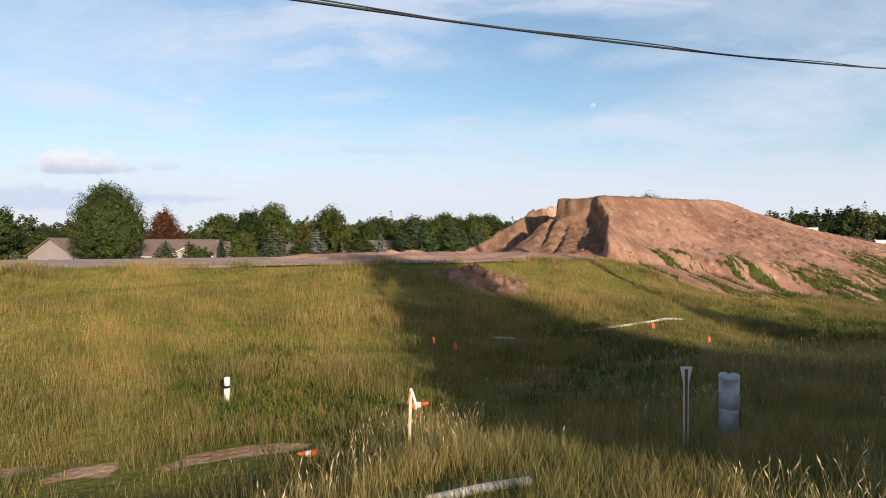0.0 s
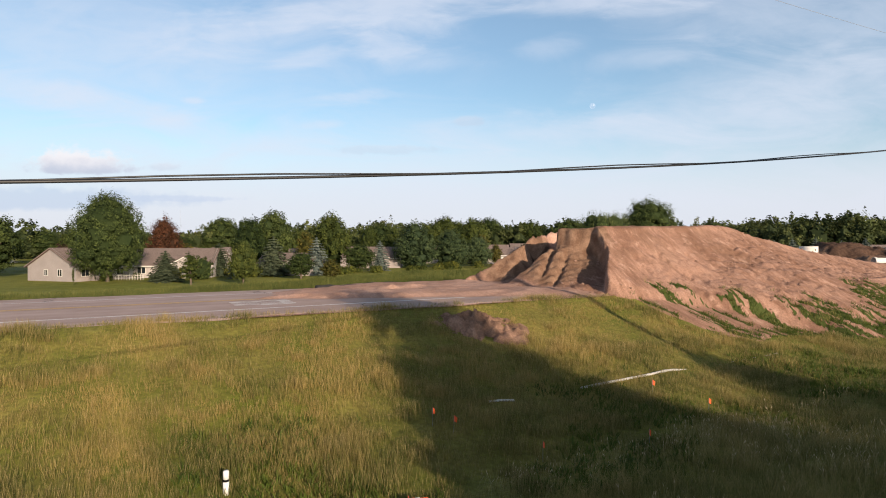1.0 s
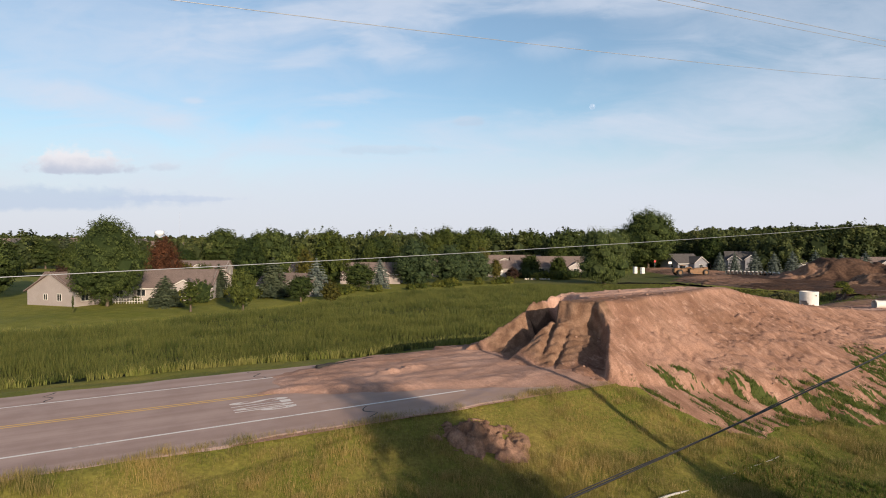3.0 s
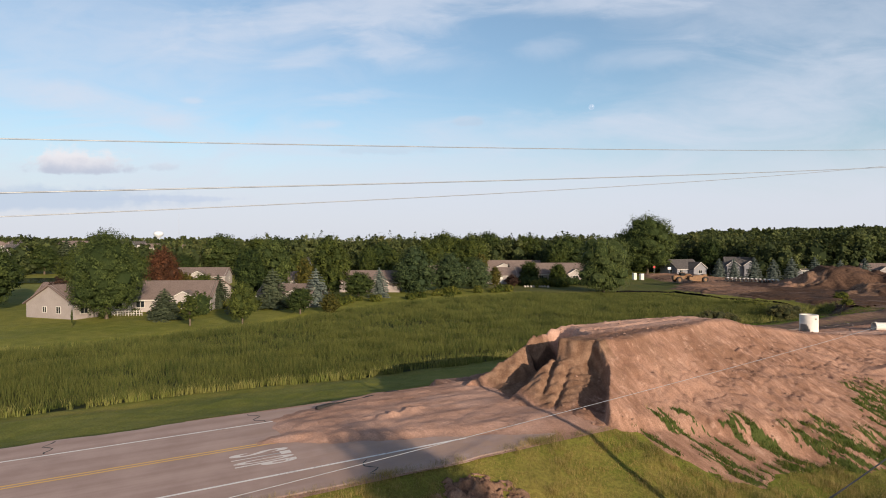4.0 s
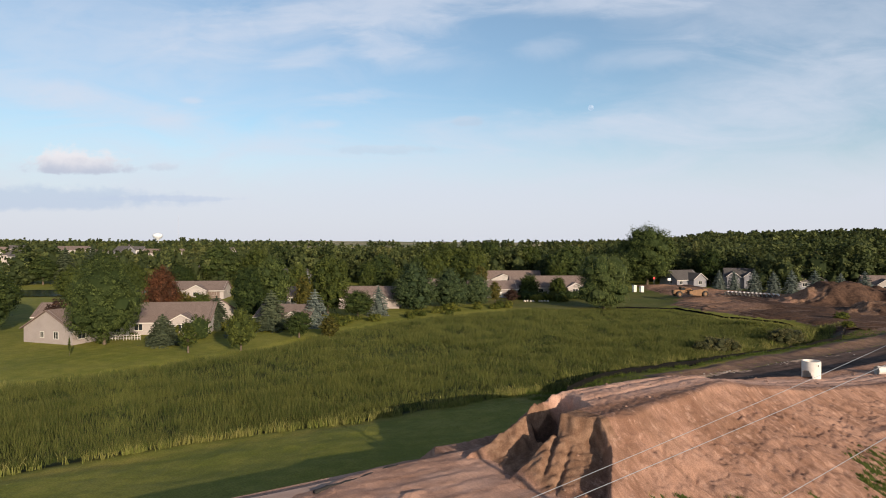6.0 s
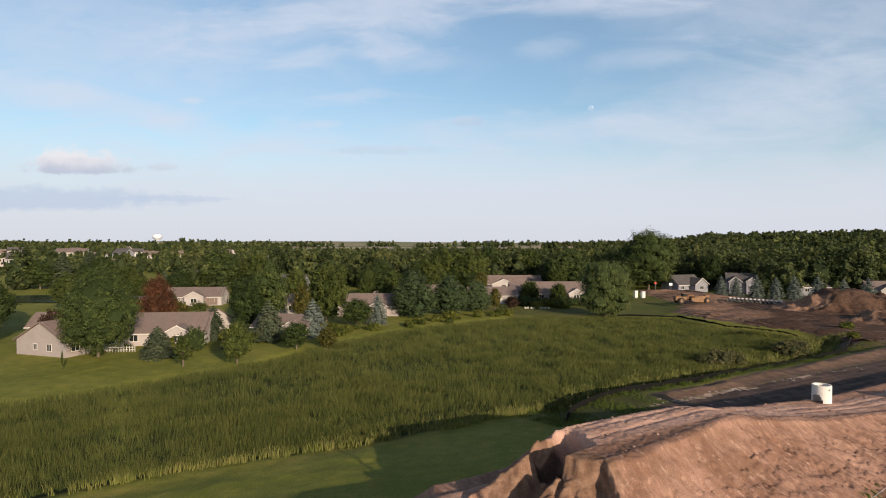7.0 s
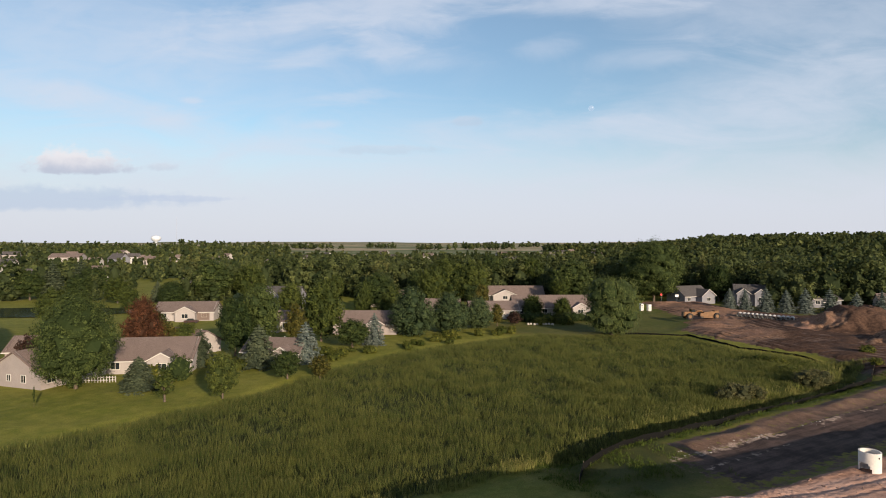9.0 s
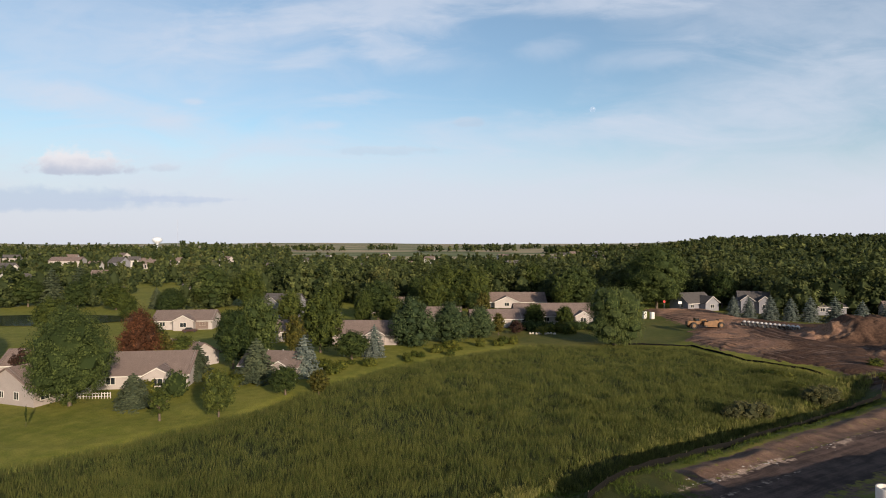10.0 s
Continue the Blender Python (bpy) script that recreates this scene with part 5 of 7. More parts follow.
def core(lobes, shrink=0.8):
    """The inside of a crown, later coloured dark to stand in for inner shade."""
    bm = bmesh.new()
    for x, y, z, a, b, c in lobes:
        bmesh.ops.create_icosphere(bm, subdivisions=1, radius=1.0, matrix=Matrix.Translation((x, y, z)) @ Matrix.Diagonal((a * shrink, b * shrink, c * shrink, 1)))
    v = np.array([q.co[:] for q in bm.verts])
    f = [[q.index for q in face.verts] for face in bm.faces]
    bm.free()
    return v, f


TUFT = 20


def tufts(r, lobes, count, radius):
    """Leaf places gathered in small upswept tufts over the outside of a crown."""
    c, d = blob_shell(r, lobes, max(5, count // TUFT))
    k = len(c)
    grow = d + np.array((0, 0, 0.55)) + 0.5 * (r.rand(k, 3) - 0.5)
    grow /= np.linalg.norm(grow, axis=1)[:, None]
    rad = radius * (0.55 + 0.9 * r.rand(k))
    c, grow, rad, d = (np.repeat(q, TUFT, 0) for q in (c, grow, rad, d))
    o = r.randn(len(c), 3)
    o /= np.linalg.norm(o, axis=1)[:, None]
    o *= (r.rand(len(c), 1) ** 0.45)
    along = (o * grow).sum(1)[:, None]
    p = c + (o + grow * along * 0.7 + grow * 0.25) * rad[:, None]
    return p, 0.7 * d + 0.8 * o + np.array((0, 0, 0.25))


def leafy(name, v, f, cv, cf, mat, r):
    """Leaves over the denser inner mass, its shade painted as the darkest tone; each tuft keeps its own tone."""
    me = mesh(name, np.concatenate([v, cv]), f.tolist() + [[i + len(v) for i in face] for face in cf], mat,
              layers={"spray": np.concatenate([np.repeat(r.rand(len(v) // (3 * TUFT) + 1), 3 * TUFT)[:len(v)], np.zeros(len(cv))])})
    return me


def crown_mesh(name, lobes, count, size, mat, seed, shrink=0.72, radius=0.5):
    r = np.random.RandomState(seed)
    p, d = tufts(r, lobes, int(count * 0.95), radius)
    v, f = leaf_cards(p, d, np.full(len(p), size * 1.12), seed + 1, 1.0)
    return leafy(name, v, f, *core(lobes, shrink), mat, r)


def trunk_mesh(name, height, radius, limbs, seed, lean=0.0):
    r = random.Random(seed)
    bm = bmesh.new()
    top = Vector((lean, 0, height))
    tube(bm, [(0, 0, -0.3), (0.0, 0, 0.15), top * 0.5 + Vector((r.uniform(-.1, .1), 0, 0)), top], [radius * 1.5, radius, radius * 0.8, radius * 0.45], 8)
    for i in range(limbs):
        a = i * math.tau / limbs + r.uniform(-0.3, 0.3)
        z = height * r.uniform(0.45, 0.85)
        o = Vector((math.cos(a), math.sin(a), 0))
        start = Vector((lean * z / height, 0, z))
        tube(bm, [start, start + o * height * 0.2 + Vector((0, 0, height * 0.18)), start + o * height * 0.38 + Vector((0, 0, height * 0.45))], [radius * 0.5, radius * 0.35, radius * 0.12], 6)
    return bm_mesh(name, bm, M["bark"], True)


def lobes_round(seed, h, r, base, k=16, shape="round"):
    """Lobes that fill a broadleaf crown of height h, radius r, from base up."""
    q = random.Random(seed)
    out = [(0, 0, base + (h - base) * 0.48, r * 0.68, r * 0.68, (h - base) * 0.42)]
    for i in range(k):
        f = (i + 0.5) / k
        z = base + (h - base) * (0.10 + 0.82 * f)
        if shape == "cone":
            env = min(1.0, 0.55 + 1.8 * f) * (1 - max(0, f - 0.25) ** 1.5 * 1.05)
        elif shape == "egg":
            env = min(1.0, 0.72 + 1.3 * f) * math.sqrt(max(0.05, 1 - (max(0, f - 0.3) / 0.72) ** 2)) * q.uniform(0.86, 1.06)
        elif shape == "spire":
            env = min(1.0, max(0.10, (0.98 - f) * 1.6)) * min(1.0, 0.8 + 2 * f) * q.uniform(0.66, 1.2)
        elif shape == "oval":
            env = math.sin(math.pi * (0.14 + 0.80 * f)) ** 0.6
        elif shape == "dome":
            env = (0.72 + 0.75 * f - 0.95 * max(0, f - 0.45) ** 1.3 * 2.0) * q.uniform(0.8, 1.08)
        elif shape == "vase":
            env = 0.55 + 0.55 * f - 0.75 * max(0, f - 0.7) * 2
        else:
            env = math.sin(math.pi * (0.18 + 0.74 * f)) ** 0.7
        a = i * 2.4 + q.uniform(-0.4, 0.4)
        lr = r * q.uniform(0.30, 0.44) * (0.65 + 0.5 * env)
        d = max(0.0, r * env - lr * q.uniform(0.75, 1.0))
        out.append((math.cos(a) * d, math.sin(a) * d, z, lr, lr, lr * q.uniform(0.75, 1.05)))
    return out


PROTO = {}


def proto(key, name, label, category, height, parts):
    ob = thing(name, Matrix.Identity(4), label, category)
    for pname, me, lab in parts:
        part(pname, me, None, ob, lab)
    PROTO[key] = (ob, height)
    ob.hide_render = False
    return ob


def broadleaf(key, label, h, r, base, mat, seed, count=5600, size=0.17, shape="round", k=16, name="broadleaf_tree", shrink=0.72, radius=None):
    return proto(key, name, label, "tree", h, [
        ("trunk", trunk_mesh("trunk", base + (h - base) * 0.4, h * 0.022 + 0.04, 5, seed), "grey-brown trunk and limbs"),
        ("crown", crown_mesh("crown", lobes_round(seed, h, r, base, k, shape), count, size, M[mat], seed, shrink, radius or 0.12 * r + 0.08), "")])


def conifer(key, label, h, r, mat, seed, tiers=13, base=0.5, droop=0.28, size=0.2, count=3000, blunt=0.85):
    """Whorls of drooping boughs on a straight stem."""
    q = np.random.RandomState(seed)
    V_, Nn = [], []
    per = count // (tiers * 9)
    for i in range(tiers):
        f = i / (tiers - 1)
        z = base + (h - base) * (f ** 0.92) * 0.97
        reach = r * (1 - f) ** blunt * (0.9 + 0.2 * q.rand()) + 0.10
        boughs = 9
        for j in range(boughs):
            a = j * math.tau / boughs + i * 0.7 + q.uniform(-0.25, 0.25)
            ln = reach * q.uniform(0.78, 1.12)
            m = max(4, int(per * (0.35 + 1.3 * (1 - f))))
            t = np.sqrt(q.rand(m))
            wide = 0.30 * ln * (1 - 0.45 * t)
            off = q.uniform(-1, 1, m) * wide
            zz = z - droop * ln * t ** 1.4 + 0.10 * q.randn(m) * ln * 0.5 + 0.05
            V_.append(np.stack([np.cos(a) * ln * t - np.sin(a) * off, np.sin(a) * ln * t + np.cos(a) * off, zz], -1))
            nn = np.stack([np.full(m, math.cos(a)) * 0.55, np.full(m, math.sin(a)) * 0.55, np.full(m, 0.8)], -1)
            Nn.append(nn)
    p, d = np.concatenate(V_), np.concatenate(Nn)
    v, f = leaf_cards(p, d, np.full(len(p), size), seed)
    bm = bmesh.new()
    bmesh.ops.create_cone(bm, segments=9, radius1=r * 0.5, radius2=0.04, depth=h - base, cap_ends=True, matrix=Matrix.Translation((0, 0, base + (h - base) / 2)))
    cv = np.array([q_.co[:] for q_ in bm.verts])
    cf = [[q_.index for q_ in face.verts] for face in bm.faces]
    bm.free()
    me = leafy("boughs", v, f, cv, cf, M[mat], q)
    bm = tube(bmesh.new(), [(0, 0, -0.3), (0, 0, base + 0.5), (0, 0, h * 0.9)], [0.16, 0.14, 0.03], 7)
    return proto(key, "conifer", label, "tree", h, [("trunk", bm_mesh("trunk", bm, M["bark"]), ""), ("crown", me, "")])


def willow(key, label, h, r, seed):
    """A broad dome of many lobes with strands hanging from each."""
    q = np.random.RandomState(seed)
    lobes = lobes_round(seed, h, r, h * 0.14, 34, "vase")[1:] + lobes_round(seed + 1, h * 0.72, r * 0.95, h * 0.05, 18, "oval")
    p, d = tufts(q, lobes, 14000, 0.7)
    v, f = leaf_cards(p, d, np.full(len(p), 0.14), seed, slim=0.4)
    k = 3600
    pick, out = blob_shell(q, lobes, k)
    k = len(pick)
    a = np.arctan2(pick[:, 1], pick[:, 0])
    ln = np.minimum(pick[:, 2] - 0.2, 0.3 + 1.3 * q.rand(k) ** 2)
    c = pick * (1.02, 1.02, 1)
    w = 0.03 + 0.04 * q.rand(k)
    tan = np.stack([-np.sin(a), np.cos(a), np.zeros(k)], -1) * w[:, None]
    drop = np.stack([np.cos(a) * 0.25, np.sin(a) * 0.25, -np.maximum(ln, 0.1)], -1)
    sv = np.stack([c - tan, c + tan, c + drop], 1).reshape(-1, 3)
    sf = np.arange(k * 3).reshape(-1, 3) + len(v)
    me = leafy("crown", np.concatenate([v, sv]), np.concatenate([f, sf]), *core(lobes, 0.72), M["willow"], q)
    return proto(key, "willow_tree", label, "tree", h, [("trunk", trunk_mesh("trunk", h * 0.5, 0.35, 5, seed), ""), ("crown", me, "hanging crown")])


broadleaf("big_maple", "large dense dark green maple on the lawn", 14.6, 6.6, 2.3, "maple", 3, 36000, 0.125, "egg", 54, radius=0.62)
broadleaf("maple", "rounded dark green garden maple", 11, 3.9, 2.0, "maple", 5, 7000, 0.165, "oval", 20)
broadleaf("ash", "leafy mid-green ash tree", 11, 4.3, 1.8, "oak", 8, 7000, 0.17, "round", 20)
broadleaf("ash2", "spreading mid-green garden tree", 11, 4.8, 1.8, "oak", 13, 7000, 0.18, "vase", 20)
broadleaf("red_maple", "garden maple turned rusty red", 10, 4.2, 0.8, "red", 21, 12000, 0.12, "cone", 22)
broadleaf("turning", "tree with leaves turning yellow-brown", 10, 3.2, 1.5, "autumn", 25, 4600, 0.16, "oval", 14)
broadleaf("cottonwood", "very tall spreading cottonwood", 24, 10.5, 3.5, "maple", 31, 26000, 0.23, "dome", 44, radius=1.1)
broadleaf("young", "slender young tree on a thin trunk", 6, 1.6, 1.2, "oak", 35, 2200, 0.11, "oval", 9, shrink=0.6)
broadleaf("plum", "small garden tree with dark purple leaves", 6, 2.6, 0.5, "purple", 37, 3000, 0.13, "round", 10)
broadleaf("shade", "tall leafy tree behind the verge", 13.6, 4.6, 0.6, "maple", 41, 16000, 0.16, "spire", 30, shrink=0.7, radius=0.75)
broadleaf("pine", "broad dark green pine beside the lawn", 11, 4.6, 0.1, "pine", 57, 12000, 0.14, "cone", 34, "conifer", radius=0.55)
conifer("spruce", "grey-green spruce in a garden", 9, 2.9, "spruce", 51, 16, 0.35, 0.16, 0.15, 8000, 0.68)
conifer("blue", "silvery blue spruce in a garden", 8, 2.4, "blue_spruce", 53, 14, 0.35, 0.2, 0.13, 6500, 0.72)
broadleaf("scrub", "grey-green willow scrub standing in the marsh", 3.0, 2.2, 0.1, "scrub", 45, 2600, 0.08, "vase", 16, "willow_scrub", radius=0.3)
willow("willow", "weeping willow at the marsh edge", 13, 6.2, 61)
PROTO["shrub"] = (proto("shrub", "shrub", "rounded leafy garden shrub", "shrub", 2.0, [("leaves", crown_mesh("leaves", [(0, 0, 0.9, 1.1, 1.1, 1.0), (0.5, 0.3, 0.8, 0.7, 0.7, 0.8), (-0.5, -0.2, 0.7, 0.7, 0.8, 0.75)], 1500, 0.085, M["shrub"], 71, 0.8, 0.22), "")]), 2.0)
PROTO["arborvitae"] = (proto("arborvitae", "clipped_shrub", "dense clipped dark green evergreen", "shrub", 3.0, [("leaves", crown_mesh("leaves", [(0, 0, 1.4, 1.6, 1.6, 1.5), (0, 0, 0.8, 1.5, 1.5, 0.9)], 2400, 0.08, M["maple"], 73, 0.9, 0.16), "")]), 3.0)

USED = set()
tree_rng = random.Random(5)


def plant(key, x, y, height, width=None, z=None, turn=None):
    """Stand a tree of the given height at (x, y)."""
    ob, h = PROTO[key]
    z = land_xy(x, y) if z is None else z
    k = height / h
    m = pose(x, y, z - 0.05, 0, 0, tree_rng.uniform(0, 360) if turn is None else turn)
    if key not in USED:
        USED.add(key)
        ob.matrix_basis = m
        t = ob
    else:
        t = copy_thing(ob, m)
    w = k if width is None else k * width
    t.scale = (w, w, k)
    return t


LEAFY = {"big_maple": (0.9, 0.95), "maple": (0.92, 1.0), "ash": (0.92, 1.0), "ash2": (0.92, 0.98), "red_maple": (0.9, 0.98), "turning": (0.88, 1.0), "cottonwood": (0.95, 0.95), "pine": (0.93, 1.05), "willow": (0.97, 1.02)}
# the big ones that can be told apart: kind, place, height, breadth
SPAN = {"big_maple": 6.6, "maple": 3.9, "ash": 4.3, "ash2": 4.8, "red_maple": 4.2, "turning": 3.2, "cottonwood": 10.5, "young": 1.6, "plum": 2.6, "shade": 4.6, "spruce": 2.9, "blue": 2.4,
        "pine": 4.6, "willow": 6.2, "shrub": 1.3, "arborvitae": 1.6, "scrub": 2.2}
for key, x, y, h, w in (
        ("big_maple", -61.6, 108.6, 17.2, 14.4), ("red_maple", -64.5, 137, 13.6, 10.4), ("maple", -44.8, 137.5, 13.5, 8.2), ("maple", -41.6, 145, 15.6, 9.8),
        ("turning", -35.0, 151, 11.4, 5.8), ("ash", -30.0, 156.5, 15.6, 10.6), ("maple", -20.9, 147.4, 7.0, 8.0), ("spruce", -36.0, 125.6, 8.6, 9.0), ("blue", -28.0, 131, 8.4, 7.6),
        ("spruce", -50.4, 107.4, 5.7, 7.0), ("spruce", -48.3, 127.5, 7.2, 7.0), ("blue", -16.1, 151, 7.8, 6.4), ("blue", -41.0, 116.0, 3.8, 3.4), ("arborvitae", -47.1, 115.3, 4.6, 4.5),
        ("ash", -34.6, 102.4, 7.6, 5.0), ("young", -42.9, 100.6, 5.5, 3.4), ("young", -61.0, 97.5, 3.2, 0.4), ("maple", -27.7, 115.3, 5.4, 5.6), ("turning", -22.5, 118.5, 5.2, 4.6),
        ("pine", -7.8, 166.4, 13.7, 12.6), ("pine", 2.2, 172.2, 11.7, 11.4), ("pine", 10.7, 179.0, 9.7, 9.0), ("willow", 45.6, 167.5, 15.2, 16.6), ("cottonwood", 88.5, 255, 25.5, 25.0),
        ("turning", 16.5, 184, 7.5, 4.6), ("ash", 29.5, 200, 8.2, 7.2), ("ash", 39.0, 199.5, 7.4, 6.0), ("turning", -60.5, 139, 8.0, 6.0), ("plum", -79.5, 124, 6.8, 6.0), ("ash", -57.0, 141, 7.0, 6.5),
        ("maple", 116, 256, 16, 11), ("ash2", -24.0, 190, 12.5, 7.5), ("ash", -14.5, 186, 12.0, 9), ("maple", -22.0, 214, 15.0, 12), ("turning", 14.0, 214, 11.5, 6.5), ("ash2", -4.0, 236, 15.0, 12),
        ("maple", -92.0, 120, 13.5, 11), ("ash", -106, 140, 13, 11), ("big_maple", -106, 241, 10, 12), ("ash", -72, 156, 8.5, 7.5), ("turning", -67, 149, 7.5, 6.5), ("maple", -100, 168, 11, 9), ("ash", -113, 182, 12, 10), ("ash2", -94, 158, 9, 8), ("maple", -58, 196, 9, 8), ("ash", -50, 205, 12, 9), ("ash2", -65, 214, 10, 9), ("ash", -40, 197, 10, 8), ("maple", -34, 186, 9, 7.5), ("spruce", -29, 178, 8, 6), ("ash2", -108, 214, 9, 8), ("maple", -100, 226, 8, 7), ("ash", -132, 250, 11, 11), ("maple", -150, 254, 12, 11), ("spruce", -118, 255, 9, 7), ("ash", -104, 276, 10, 9), ("ash2", -147, 276, 9, 9), ("maple", -176, 262, 13, 12), ("ash2", -42, 240, 12, 10), ("ash", -10, 222, 8, 7), ("maple", 12, 232, 9, 8), ("plum", 22, 186.5, 4.0, 4.5), ("turning", 4, 192, 8, 4.5), ("ash", 54, 222, 9, 8), ("maple", 60, 232, 10, 9), ("ash2", 48, 246, 10, 9),
        ("maple", -94, 252, 18.5, 16), ("ash", -80, 256, 17, 13), ("spruce", -170, 268, 16.5, 13), ("spruce", -160, 272, 17.5, 14), ("ash", -186, 270, 14, 12), ("maple", -151, 266, 15, 13), ("spruce", -184, 262, 11, 8), ("ash", 42, 288, 18.5, 15), ("maple", 23, 290, 20, 17),
        ("maple", -98, 262, 13, 11), ("ash", 17.6, -8.7, 8.0, 7.8), ("shade", 16.2, -7.6, 12.5, 8.0), ("ash", 14.0, -8.6, 6.6, 5.9), ("ash2", 18.9, -7.6, 6.9, 6.0), ("ash", 15.7, -9.4, 7.4, 7.6), ("ash", 22.8, -8.2, 5.9, 6.0), ("ash2", 25.6, -9.0, 6.2, 6.0), ("shade", 28.0, -8.0, 8.6, 5.2), ("ash", 31.0, -8.2, 7.6, 5.0), ("ash2", 34.5, -8.5, 7.0, 6.0), ("scrub", 47.5, 103.0, 3.2, 5.0), ("scrub", 50.5, 104.5, 2.8, 4.4), ("scrub", 44.5, 102.0, 2.6, 3.6), ("scrub", 64.0, 112.0, 3.2, 5.2), ("scrub", 67.5, 114.0, 3.0, 5.0)):
    low, slim = LEAFY.get(key, (1.0, 1.0))
    plant(key, x, y, h * low, slim * w / 2 / SPAN[key] / (h / PROTO[key][1]))
# the row of blue spruces behind the site
for i, (px, dy) in enumerate(((104.5, 226), (109, 224), (115.5, 222), (121, 219), (126.5, 217), (133, 214), (139.5, 210), (146.5, 208))):
    tagged(plant("blue", px, dy - 3, (7.6, 8.2, 8.8, 8.2, 8.8, 9.0, 8.0, 8.6)[i], 1.35), group="row of spruces")
for i in range(46):
    q = tree_rng
    t = q.random()
    x = -66 + 84 * t + q.uniform(-3, 3)
    y = 112 + 62 * t + q.uniform(-5, 4) - 6 * math.sin(t * 3.1)
    plant("shrub", x, y, q.uniform(0.8, 2.4), q.uniform(0.9, 1.4))
for i in range(14):
    plant("shrub", tree_rng.uniform(20, 46), tree_rng.uniform(186, 198), tree_rng.uniform(1.2, 3.0), 1.2)
for i in range(12):
    plant("arborvitae", 23 + i * 2.1, 194.5 + tree_rng.uniform(-1.5, 1.5), tree_rng.uniform(2.4, 3.8), tree_rng.uniform(0.9, 1.3))
for i in range(6):
    plant("shrub", tree_rng.uniform(66, 92), tree_rng.uniform(120, 142), tree_rng.uniform(1.2, 2.4), 1.5)

# ---- houses ----


def gable_roof(bm, x0, x1, y0, y1, z, rise, over=0.45, thick=0.18, hip=0.0):
    """A roof with its ridge along x; hip pulls the ridge ends in."""
    ym = (y0 + y1) / 2
    k = rise / ((y1 - y0) / 2)
    ze = z - over * k
    a = [(x0 - over, y0 - over, ze), (x1 + over, y0 - over, ze), (x1 + over, y1 + over, ze), (x0 - over, y1 + over, ze)]
    r0, r1 = (x0 - over + hip, ym, z + rise), (x1 + over - hip, ym, z + rise)
    up = [bm.verts.new(p) for p in a] + [bm.verts.new(r0), bm.verts.new(r1)]
    dn = [bm.verts.new((p[0], p[1], p[2] - thick)) for p in a] + [bm.verts.new((r0[0], r0[1], r0[2] - thick)), bm.verts.new((r1[0], r1[1], r1[2] - thick))]
    for q, flip in ((up, False), (dn, True)):
        for f in ((0, 1, 5, 4), (2, 3, 4, 5), (3, 0, 4), (1, 2, 5)):
            if hip == 0 and len(f) == 3:
                continue
            vs_ = [q[i] for i in f]
            bm.faces.new(vs_[::-1] if flip else vs_)
    ring = (0, 1, 2, 3) if hip else (0, 1, 5, 2, 3, 4)
    for i, j in zip(ring, ring[1:] + ring[:1]):
        bm.faces.new((up[j], up[i], dn[i], dn[j]))
    return bm


def wall_block(bm, x0, x1, y0, y1, z0, z1, rise=0.0):
    """Four walls, with gable triangles at both ends of x."""
    box(bm, (x0, y0, z0), (x1, y1, z1))
    if rise:
        for x, s_ in ((x0, 1), (x1, -1)):
            prism(bm, [(y0, z1), (y1, z1), ((y0 + y1) / 2, z1 + rise)], 0.2, Matrix(((0, s_, 0, x), (1, 0, 0, 0), (0, 0, 1, 0), (0, 0, 0, 1))))
    return bm


def window_part(parent, x, y, z, w, h, face="front"):
    """A framed window with its pane and a sill, proud of the wall."""
    def rect(a0, a1, z0, z1, d0, d1):
        bm = bmesh.new()
        if face == "front":
            box(bm, (x + a0, y - d1, z + z0), (x + a1, y - d0, z + z1))
        elif face == "left":
            box(bm, (x - d1, y + a0, z + z0), (x - d0, y + a1, z + z1))
        else:
            box(bm, (x + d0, y + a0, z + z0), (x + d1, y + a1, z + z1))
        return bm
    fr = rect(-w / 2 - 0.1, w / 2 + 0.1, -h / 2 - 0.1, -h / 2, 0.0, 0.06)
    for a in ((-w / 2 - 0.1, w / 2 + 0.1, h / 2, h / 2 + 0.1), (-w / 2 - 0.1, -w / 2, -h / 2, h / 2), (w / 2, w / 2 + 0.1, -h / 2, h / 2), (-0.04, 0.04, -h / 2, h / 2)):
        extra = rect(*a, 0.0, 0.06)
        me = bpy.data.meshes.new("tmp")
        extra.to_mesh(me)
        extra.free()
        fr.from_mesh(me)
        bpy.data.meshes.remove(me)
    win = part("window", fr, M["trim"], parent, "white-framed window")
    part("pane", rect(-w / 2, w / 2, -h / 2, h / 2, 0.01, 0.03), M["glass"], win)
    return win


